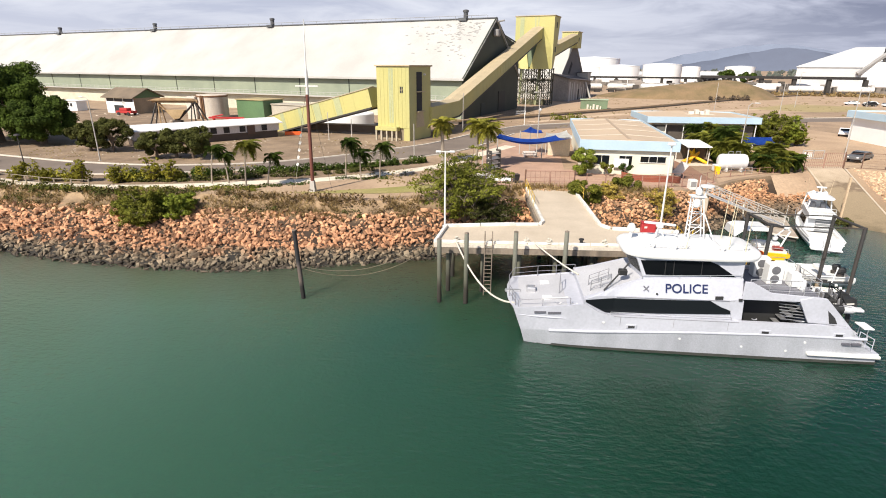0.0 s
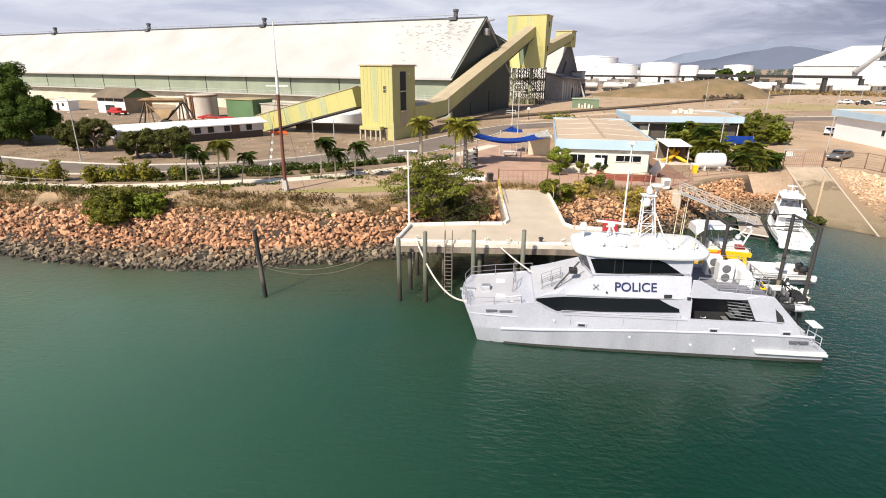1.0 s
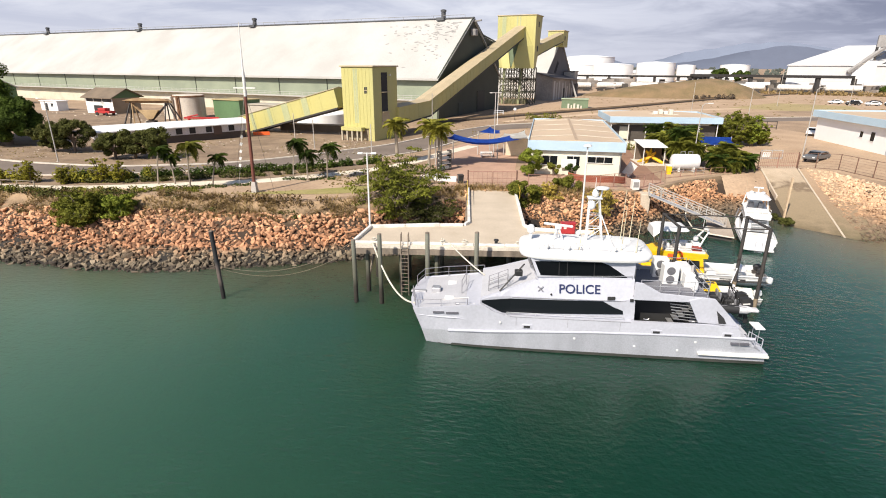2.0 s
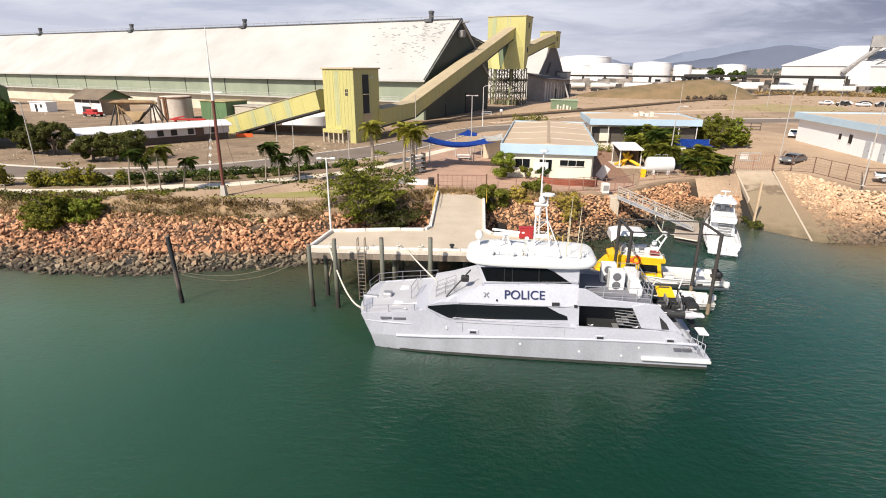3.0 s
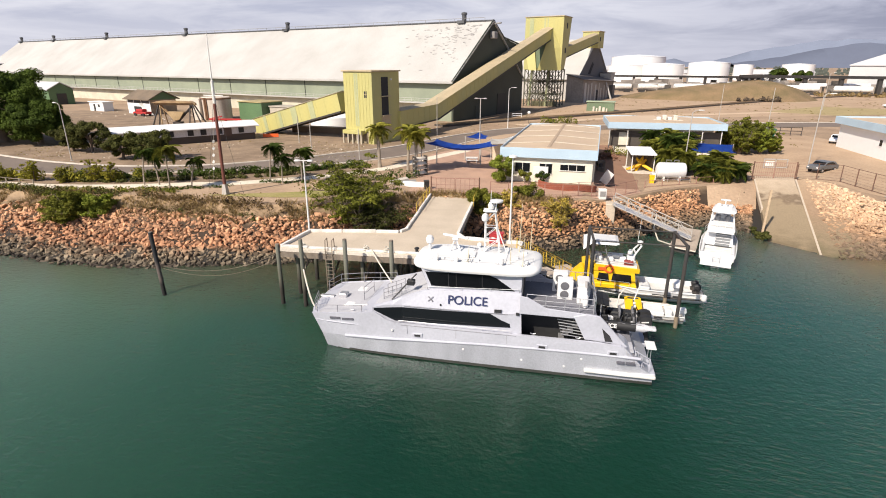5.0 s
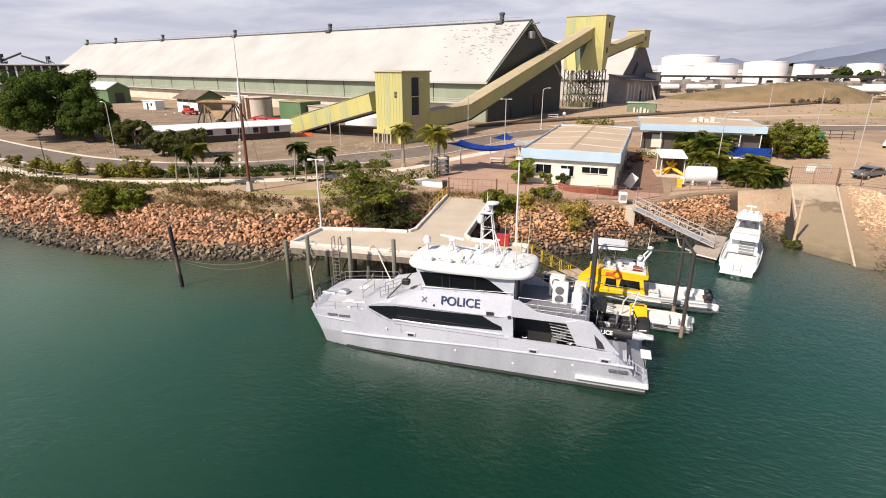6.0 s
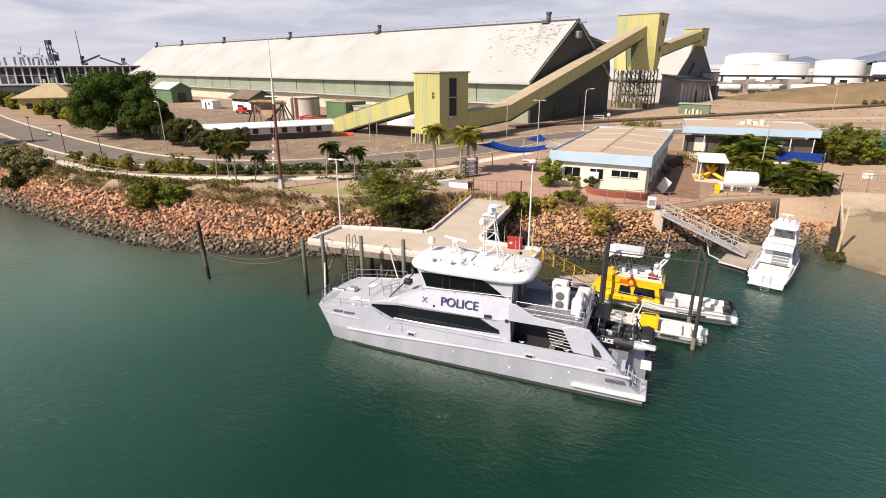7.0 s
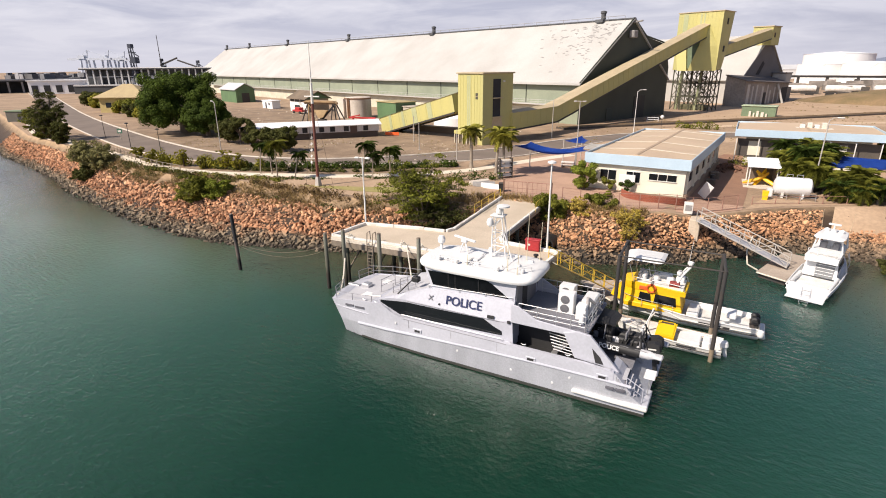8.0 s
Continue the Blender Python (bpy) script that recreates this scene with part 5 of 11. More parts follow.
    # dark sheet on the far side, added to deepen the cockpit's shade
    part("cockpit_screen", B(12.3, W - 0.55, 2.3, 16.4, W - 0.48, 3.84), DARK_INSIDE, b, "dark sheet added for the cockpit shade")
    # deck house
    hs = [(2.9, 3.40, 0.05), (3.6, 3.62, 0.16), (4.2, 3.82, 0.32), (4.8, 4.05, 0.44), (6.3, 4.58, 0.66), (9.0, 4.72, 0.70), (12.35, 4.88, 0.72)]

    def yi(s):
        return 0.42 * max(0.0, min(1.0, (s - 2.9) / 1.8)) + 0.01
    bm = bmesh.new()
    loft(bm, [[(s, yi(s) + 0.02, 2.2), (s, yi(s), min(3.56, zt - 0.02)), (s, i + 0.12, zt), (s, W - i - 0.12, zt), (s, W - yi(s), min(3.56, zt - 0.02)), (s, W - yi(s) - 0.02, 2.2)] for s, zt, i in hs])
    part("deck_house", bm, BOAT_SILVER, b, "silver-grey deck house side")
    bm = bmesh.new()
    loft(bm, [[(s + 0.02, i + 0.35, zt + 0.02), (s + 0.02, W - i - 0.35, zt + 0.02), (s + 0.02, W - i - 0.35, zt - 0.1), (s + 0.02, i + 0.35, zt - 0.1)] for s, zt, i in hs[:5]])
    part("trunk_deck", bm, DECK_GREY, b)
    band = [(3.0, 3.22, 3.35), (3.4, 2.98, 3.36), (3.9, 2.68, 3.37), (4.3, 2.45, 3.38), (4.8, 2.38, 3.39), (7.0, 2.47, 3.42), (10.5, 2.62, 3.50), (11.2, 2.65, 3.12), (12.25, 2.70, 2.72)]
    for far_side in (False, True):
        bm = bmesh.new()
        loft(bm, [[(s, W - y if far_side else y, z) for y, z in ((yi(s) - 0.03, z0), (yi(s) - 0.03, z1), (yi(s) + 0.02, z1), (yi(s) + 0.02, z0))] for s, z0, z1 in band])
        part("window_band", bm, GLASS, b, "black tinted window band")
    # aft roof deck over the cockpit, with openings below it
    part("boat_deck", B(12.3, 0.45, 3.84, 16.9, W - 0.45, 3.98, 0.03), BOAT_DECK, b, "grey upper deck behind the wheelhouse")
    for y0, y1 in ((0.38, 0.48), (W - 0.48, W - 0.38)):
        part("coaming", plate([(12.3, 3.70), (12.3, 4.88), (12.75, 4.84), (13.9, 4.22), (16.9, 4.02), (16.9, 3.78), (15.7, 3.72)], y0, y1, 0.02), BOAT_SILVER, b)
        part("side_pillar", plate([(11.9, 2.25), (11.6, 3.6), (12.3, 3.75), (12.42, 3.6), (12.5, 2.25)], y0, y1), BOAT_SILVER, b)
        if y0 < 1:
            part("side_fin", plate([(15.55, 3.86), (16.3, 4.08), (17.1, 4.0), (18.85, 2.15), (18.3, 2.2), (17.75, 2.32), (16.3, 2.40)], y0 - 0.05, y1 + 0.02, 0.02), BOAT_SILVER, b, "raked silver-grey support fin")
            part("fin_opening", plate([(17.25, 3.28), (17.75, 2.8), (17.95, 2.42), (17.5, 2.42)], y0 - 0.07, y1 + 0.03), DARK_INSIDE, b)
    part("cockpit_bulkhead", B(12.1, 0.6, 1.35, 12.25, W - 0.6, 3.84), DARK_INSIDE, b, "dark cockpit entrance")
    # black floor, aft sheet and inner wall paint the cockpit's shade
    part("cockpit_mat", B(12.3, 0.25, 1.70, 16.6, 1.75, 1.73), BLACK, b)
    part("aft_screen", B(16.2, 1.75, 1.35, 16.3, W - 0.5, 3.84), DARK_INSIDE, b)
    part("cockpit_wall", B(12.3, 1.75, 1.35, 16.2, 1.85, 3.84), BLACK, b)
    for i in range(6):
        part("stair_tread", B(14.75 + i * 0.26, 0.8, 2.0 + i * 0.29, 15.1 + i * 0.26, 1.6, 2.04 + i * 0.29), ALU, b)
    for i in range(7):
        part("stair_bar", R((14.55 + i * 0.06, 0.72, 3.62 - i * 0.2), (16.05 + i * 0.06, 0.72, 3.5 - i * 0.2), 0.028, seg=6), ALU, b)
    # wheelhouse
    wi = 0.92
    wl = [[(6.55, wi, 4.5), (12.3, wi, 4.5), (12.3, W - wi, 4.5), (6.55, W - wi, 4.5), (6.2, 2.8, 4.5)],
          [(5.95, wi + 0.08, 5.98), (12.35, wi + 0.08, 6.02), (12.35, W - wi - 0.08, 6.02), (5.95, W - wi - 0.08, 5.98), (5.55, 2.8, 5.98)]]
    bm = bmesh.new()
    loft(bm, wl)
    part("wheelhouse", bm, BOAT_SILVER, b)

    def on_side(s, z, y):
        k = (z - 4.5) / 1.5
        return (s, (wi + 0.08 * k) - 0.012 if y == 0 else W - (wi + 0.08 * k) + 0.012, z)
    win = [(6.22, 5.78), (6.62, 4.86), (11.95, 4.92), (11.3, 5.35), (10.75, 5.70), (10.3, 5.86)]
    for y in (0, 1):
        bm = bmesh.new()
        f = bm.faces.new([bm.verts.new(on_side(s, z, y)) for s, z in win])
        bmesh.ops.solidify(bm, geom=[f], thickness=0.02)
        part("side_window", bm, GLASS, b, "dark tinted wheelhouse side window")
        for s in (7.75, 8.25, 9.9):
            bm = bmesh.new()
            rod(bm, on_side(s, 4.9, y), on_side(s - 0.03, 5.82, y), 0.028, seg=5)
            part("window_post", bm, BLACK, b)
    for sy in (0, 1):
        bm = bmesh.new()
        y0, y1 = (wi + 0.12, 2.72) if sy == 0 else (2.88, W - wi - 0.12)
        def fp(y, z):
            k = (z - 4.5) / 1.48
            e = abs(y - 2.8) / (2.8 - wi)
            return ((6.2 + 0.35 * e) * (1 - k) + (5.55 + 0.4 * e) * k - 0.015, y, z)
        f = bm.faces.new([bm.verts.new(fp(y, z)) for y, z in ((y0, 4.95), (y1, 4.95), (y1, 5.8), (y0, 5.8))])
        bmesh.ops.solidify(bm, geom=[f], thickness=0.02)
        part("front_window", bm, GLASS, b, "dark tinted windscreen")
    # bulkhead in a darker grey that paints in the shade aft
    part("aft_bulkhead", B(12.32, 1.05, 4.0, 12.4, W - 1.05, 5.98), mat("shaded_grey", (0.20, 0.20, 0.21)), b)
    part("aft_door", B(12.39, 2.0, 4.0, 12.43, 2.8, 5.8), DARK_INSIDE, b)
    # roof with deep rounded edge
    cx, cy = 9.35, 2.8

    def outline(k, k2, z, n=44):
        """A rounded-corner plan outline, fuller aft than forward."""
        out = []
        for i in range(n):
            a = 2 * math.pi * i / n
            ca, sa = math.cos(a), math.sin(a)
            e = 0.42 if ca > 0 else 0.55
            out.append((cx + 4.12 * k * math.copysign(abs(ca) ** e, ca), cy + 2.2 * k2 * math.copysign(abs(sa) ** 0.42, sa), z + 0.05 * (ca > 0.8)))
        return out
    bm = loft(bmesh.new(), [outline(*q) for q in ((0.93, 0.90, 5.93), (0.985, 0.98, 5.99), (1.0, 1.0, 6.10), (1.0, 1.0, 6.22), (0.985, 0.97, 6.34), (0.95, 0.91, 6.43), (0.86, 0.80, 6.48))])
    for fc in bm.faces:
        fc.smooth = len(fc.verts) == 4
    part("roof", bm, WHITE, b, "white rounded wheelhouse roof")
    part("roof_panel", B(6.6, 1.5, 6.47, 9.0, 4.1, 6.52, 0.02), WHITE, b)
    part("light_bar", B(8.6, 1.35, 6.5, 8.85, 2.35, 6.66, 0.03), WHITE_WORN, b)
    for x, y in ((7.2, 1.6), (9.4, 1.7), (10.9, 1.9), (11.8, 2.6), (12.3, 3.6), (8.0, 3.9), (11.2, 4.2)):
        part("roof_box", B(x - 0.16, y - 0.12, 6.46, x + 0.16, y + 0.12, 6.62, 0.03), WHITE, b)
    for x in (7.0, 9.1, 11.2):
        part("deck_line", B(x, 1.2, 6.478, x + 0.04, 4.4, 6.496), ALU, b)
    part("roof_hatch", B(8.4, 2.2, 6.48, 9.2, 3.2, 6.58, 0.03), WHITE, b)
    # ladder mast with lights and aerials
    bm = bmesh.new()
    legs = [(9.65, 3.4), (9.65, 4.0), (10.65, 3.4), (10.65, 4.0)]
    for x, y in legs:
        rod(bm, (x, y, 6.45), (9.95 + (x - 10.15) * 0.6, 3.7 + (y - 3.7) * 0.75, 9.3), 0.045, seg=6)
    for i in range(9):
        z = 6.75 + i * 0.3
        k = (z - 6.45) / 2.85
        rod(bm, (9.65 + 0.0 * k, 3.4 + 0.075 * k, z), (9.65 + 0.0 * k, 4.0 - 0.075 * k, z), 0.03, seg=5)
    for z in (7.3, 8.2, 9.2):
        k = (z - 6.45) / 2.85
        for y in (3.4 + 0.075 * k, 4.0 - 0.075 * k):
            rod(bm, (9.65, y, z), (10.65 - 0.4 * k, y, z), 0.03, seg=5)
            rod(bm, (9.65, y, z - 0.7), (10.65 - 0.4 * k, y, z), 0.022, seg=5)
    box(bm, 9.5, 3.35, 9.26, 10.4, 4.05, 9.32)
    rod(bm, (10.65, 3.4, 6.45), (11.25, 3.2, 6.45), 0.04, seg=5), rod(bm, (11.2, 3.2, 6.45), (10.45, 3.5, 8.2), 0.04, seg=6)
    rod(bm, (9.95, 3.7, 9.3), (9.95, 3.7, 10.6), 0.03, 0.015, 6), rod(bm, (10.3, 3.5, 9.3), (10.35, 3.45, 9.95), 0.05, seg=6)
    part("ladder_mast", bm, WHITE, b, "white ladder mast")
    bm = bmesh.new()
    lathe(bm, [(0.10, 0), (0.42, 0.03), (0.42, 0.12), (0.1, 0.18)], 16, Matrix.Translation((10.35, 3.45, 9.9)))
    part("radar_dish", bm, WHITE, b, "white flat radar disc")
    part("mast_arm", R((9.7, 2.9, 8.7), (9.7, 4.5, 8.7), 0.04, seg=6), WHITE, b)
    for x, y, z in ((9.7, 2.95, 8.7), (10.0, 3.7, 9.32)):
        bm = bmesh.new()
        lathe(bm, [(0.06, 0), (0.2, 0.1), (0.24, 0.3), (0.16, 0.5), (0.02, 0.58)], 14, Matrix.Translation((x, y, z)))
        part("camera_dome", bm, WHITE, b)
    bm = bmesh.new()
    lathe(bm, [(0.08, 0), (0.1, 0.5), (0.24, 0.6), (0.27, 0.85), (0.16, 1.05), (0.02, 1.1)], 16, Matrix.Translation((6.0, 3.25, 6.4)))
    part("satellite_dome", bm, WHITE, b, "white satellite dome")
    bm = bmesh.new()
    rod(bm, (7.4, 3.1, 6.45), (7.7, 3.25, 7.3), 0.05, seg=6), rod(bm, (8.1, 3.1, 6.45), (7.8, 3.25, 7.3), 0.05, seg=6), rod(bm, (7.75, 3.6, 6.45), (7.75, 3.3, 7.3), 0.05, seg=6)
    part("radar_stand", bm, WHITE, b)
    part("radar_scanner", B(-0.95, -0.09, -0.07, 0.95, 0.09, 0.07, 0.04, Matrix.Translation((7.75, 3.28, 7.5)) @ Matrix.Rotation(radians(-18), 4, "Z")), WHITE, b, "white open-array radar scanner")
    part("radar_gearbox", B(7.55, 3.08, 7.26, 7.95, 3.48, 7.45, 0.04), WHITE, b)
    for x, y, h in ((11.5, 1.6, 2.9), (11.9, 3.9, 3.4), (12.3, 1.2, 2.2), (8.9, 1.3, 1.2), (12.6, 4.4, 2.6)):
        part("whip_aerial", R((x, y, 6.4), (x + 0.06, y, 6.4 + h), 0.03, 0.014, 6), mat("aerial_cream", (0.74, 0.66, 0.46)), b)
    for x, y in ((6.9, 1.3), (8.2, 1.2), (11.0, 1.2), (12.5, 1.5), (9.2, 4.3)):
        bm = bmesh.new()
        lathe(bm, [(0.09, 0), (0.09, 0.12), (0.16, 0.16), (0.14, 0.3), (0.02, 0.36)], 12, Matrix.Translation((x, y, 6.47)))
        part("roof_light", bm, WHITE, b)
    rail(b, [(6.4, 1.2, 6.47), (12.2, 1.2, 6.47), (12.9, 2.0, 6.47)], 0.32, 0.018, (), "roof_rail", 1.5, WHITE)
    # rails
    rail(b, [(-1.1, 0.3, 2.54), (0.4, 0.22, 2.70), (2.1, 0.2, 2.86)], 0.5, 0.022, (), "bow_rail", 1.2, RAIL_DARK)
    rail(b, [(-1.3, 0.5, 2.52), (-1.66, 1.9, 2.54)], 0.78, 0.024, (0.35, 0.68), "bow_gate_rail", 0.6, RAIL_DARK)
    rail(b, [(-1.66, 3.7, 2.54), (-1.3, 5.1, 2.54), (0.4, 5.38, 2.68), (3.0, 5.4, 2.9)], 0.78, 0.024, (0.5,), "bow_rail", 1.3, RAIL_DARK)
    rail(b, [(1.6, 2.1, 2.82), (1.8, 3.6, 2.82)], 0.95, 0.024, (0.5,), "deck_rail", 1.4, RAIL_DARK)
    rail(b, [(3.4, 1.0, 3.42), (4.6, 1.05, 3.92)], 0.85, 0.024, (0.35, 0.7), "step_rail", 0.6, RAIL_DARK)
    rail(b, [(3.4, 1.9, 3.42), (4.6, 1.95, 3.92)], 0.85, 0.024, (0.35, 0.7), "step_rail", 0.6, RAIL_DARK)
    rail(b, [(6.4, 0.82, 4.6), (8.6, 0.84, 4.7), (12.2, 0.86, 4.86)], 0.22, 0.018, (), "house_rail", 1.8)
    rail(b, [(4.6, 0.14, 2.4), (11.8, 0.14, 2.42)], 0.16, 0.022, (), "deck_edge_rail", 1.8)
    rail(b, [(12.7, 0.62, 4.0), (15.0, 0.62, 4.0), (16.7, 0.62, 4.0)], 0.95, 0.024, (0.3, 0.62), "upper_rail", 1.1)
    rail(b, [(16.8, 0.8, 4.0), (16.8, 4.8, 4.0)], 0.95, 0.024, (0.35, 0.68), "upper_rail", 1.0)
    rail(b, [(12.7, W - 0.62, 4.0), (16.7, W - 0.62, 4.0)], 0.95, 0.024, (0.3, 0.62), "upper_rail", 1.1)
    part("step_strut", R((4.1, 0.5, 3.84), (5.6, 1.15, 5.5), 0.05, seg=6), BLACK, b, "black raking strut")
    part("strut_block", B(5.0, 0.85, 4.75, 5.5, 1.25, 5.1, 0.04), BLACK, b)
    for i in range(4):
        part("step", B(3.2 + i * 0.42, 1.05, 3.30 + i * 0.18, 3.6 + i * 0.42, 1.9, 3.36 + i * 0.18), ALU, b)
    # anchor gear, cleats and deck fittings
    part("windlass", B(-0.5, 2.5, 2.58, 0.1, 3.1, 2.95, 0.06), ALU, b)
    part("anchor_roller", B(-1.95, 2.65, 2.5, -0.9, 2.95, 2.64, 0.03), ALU, b)
    for y in (1.5, 4.1):
        part("deck_hatch", B(0.5, y - 0.3, 2.68, 1.1, y + 0.3, 2.79, 0.02), WHITE, b)
    part("hawse_chain", T([(0.4, 1.2, 2.73), (0.9, 1.35, 2.78), (1.5, 1.25, 2.84), (2.1, 1.3, 2.92)], 0.05, 6), WHITE_WORN, b)
    for x, y in ((5.9, 0.0), (13.8, 0.0), (18.0, 0.0)):
        part("fairlead_frame", plate([(x - 0.32, 1.5 + x * 0.012), (x - 0.32, 1.78 + x * 0.012), (x + 0.32, 1.78 + x * 0.012), (x + 0.32, 1.5 + x * 0.012)], -0.05, 0.02, 0.02), BOAT_SILVER, b)
        part("fairlead_hole", plate([(x - 0.2, 1.55 + x * 0.012), (x - 0.2, 1.70 + x * 0.012), (x + 0.2, 1.70 + x * 0.012), (x + 0.2, 1.55 + x * 0.012)], -0.062, -0.045), DARK_INSIDE, b)
    for x, z in ((4.2, 1.9), (8.9, 1.05), (12.6, 0.75), (15.2, 0.62), (16.2, 1.25)):
        part("discharge_port", R((x, -0.06, z), (x, 0.05, z), 0.07, seg=10), WHITE, b)
    part("vent_grille", plate([(10.75, 3.62), (10.75, 3.82), (11.2, 3.84), (11.2, 3.64)], 0.38, 0.44), DARK_INSIDE, b)
    part("side_lamp", plate([(12.1, 3.6), (12.1, 3.75), (12.3, 3.75), (12.3, 3.6)], 0.3, 0.42), DARK_INSIDE, b)
    part("side_hatch", plate([(14.6, 1.95), (14.6, 2.2), (16.0, 2.22), (16.0, 1.97)], -0.012, 0.03), BOAT_SILVER, b)
    # plate seams, deck-edge groove and hull fittings
    seam = mat("seam_grey", (0.30, 0.30, 0.32))
    for x in (5.2, 8.4, 11.6):
        part("plate_seam", plate([(x, 1.75), (x, 2.3), (x + 0.02, 2.3), (x + 0.02, 1.75)], -0.012, 0.02), seam, b)
    part("deck_groove", plate([(4.8, 2.31), (4.8, 2.35), (12.2, 2.37), (12.2, 2.33)], -0.014, 0.02), seam, b)
    part("house_groove", plate([(4.9, 3.48), (4.9, 3.505), (11.9, 3.585), (11.9, 3.56)], 0.38, 0.44), seam, b)
    for x in (1.4, 2.4, 13.2, 15.9):
        part("cleat", T([(x - 0.16, 0.32, 2.95 if x < 3 else 2.5), (x - 0.05, 0.32, 2.9 if x < 3 else 2.45), (x + 0.05, 0.32, 2.9 if x < 3 else 2.45), (x + 0.16, 0.32, 2.95 if x < 3 else 2.5)], 0.035, 6), ALU, b)
    # lettering, badge, and the plain bars of the name and number
    tilt = math.atan2(0.36, 1.05)
    lettering("POLICE", 0.78, NAVY, b, pose(9.03, 0.555, 4.16, 90 - math.degrees(tilt) , 0, 0) @ pose(0, 0, 0, 0, 0, 1.4), 0.008)
    bm = bmesh.new()
    for a in range(4):
        box(bm, -0.22, -0.035, 0, 0.22, 0.035, 0.012, 0, Matrix.Rotation(radians(45 + 90 * a), 4, "Z"))
    bmesh.ops.transform(bm, matrix=pose(6.65, 0.565, 4.08, 90 - math.degrees(tilt), 0, 0), verts=bm.verts[:])
    part("badge", bm, mat("badge_grey", (0.40, 0.40, 0.45)), b, "plain grey badge shape")
    part("porthole", R((7.32, 0.42, 3.78), (7.32, 0.52, 3.78), 0.06, seg=8), BLACK, b)
    dm = mat("name_grey", (0.12, 0.12, 0.14))
    for x0, x1 in ((-0.10, 0.62), (0.75, 1.55)):
        part("name_bar", plate([(x0, 2.27), (x0, 2.41), (x1, 2.45), (x1, 2.31)], 0.0, 0.28), dm, b)
    for x0, x1 in ((18.25, 18.7), (18.78, 19.3)):
        part("number_bar", plate([(x0, 1.26), (x0, 1.38), (x1, 1.38), (x1, 1.26)], -0.16, 0.03), dm, b)
    # air-conditioning units and lockers on the upper deck
    for x, y, rz in ((14.65, 2.55, 2), (14.35, 3.75, -2)):
        ac = part("air_conditioner", B(-0.48, -0.36, 0, 0.48, 0.36, 1.32, 0.04), WHITE, b, "white twin-fan air-conditioning unit")
        ac.matrix_local = pose(x + 0.35, y + 0.25, 3.98, 0, 0, rz)
        for z in (0.36, 0.95):
            bm = bmesh.new()
            lathe(bm, [(0.27, 0), (0.27, 0.03), (0.22, 0.035), (0.05, 0.05)], 16, pose(-0.05, -0.36, z, 90, 0, 0))
            part("fan_grille", bm, mat("fan_grey", (0.13, 0.13, 0.14)), ac, "grey fan grille")
    part("locker", B(15.75, 2.0, 3.98, 16.35, 2.7, 4.9, 0.05), WHITE, b)
    part("locker", B(15.8, 3.0, 3.98, 16.6, 4.6, 4.9, 0.08), WHITE, b)
    for i in range(3):
        bm = bmesh.new()
        lathe(bm, [(0.02, 0), (0.16, 0.03), (0.16, 0.62), (0.1, 0.7), (0.02, 0.72)], 12, Matrix.Translation((16.25 + 0.02 * i, 1.55 + i * 0.36, 3.98)))
        part("white_canister", bm, WHITE, b)
    bm = bmesh.new()
    rod(bm, (16.3, 2.6, 3.98), (16.3, 2.6, 5.3), 0.14, 0.1, 10), rod(bm, (16.3, 2.6, 5.25), (17.0, 3.4, 4.3), 0.1, 0.07, 8)
    part("davit_crane", bm, mat("crane_grey", (0.42, 0.40, 0.39)), b, "grey boat crane")
    # stern details
    rail(b, [(19.3, 0.2, 1.2), (20.2, 0.2, 0.72)], 0.85, 0.024, (0.5,), "stern_rail", 0.6, BOAT_SILVER)
    rail(b, [(20.35, 1.1, 0.72), (20.35, 1.9, 0.72)], 1.05, 0.024, (), "seat_frame", 0.8)
    part("stern_seat", B(20.05, 1.0, 1.78, 20.65, 2.0, 1.88, 0.03), WHITE, b, "white fish-cleaning table on a frame")
    gr = bmesh.new()
    for i in range(7):
        rod(gr, (18.75 + i * 0.12, 0.0, 2.1 - i * 0.13), (18.95 + i * 0.12, 0.0, 1.2 - i * 0.06), 0.018, seg=5)
    part("stern_grating", gr, ALU, b)
    for x in (16.4, 18.6):
        part("tender_chock", B(x - 0.08, 3.1, 1.69, x + 0.08, 4.6, 1.86), ALU, b)
    return b


patrol_boat()


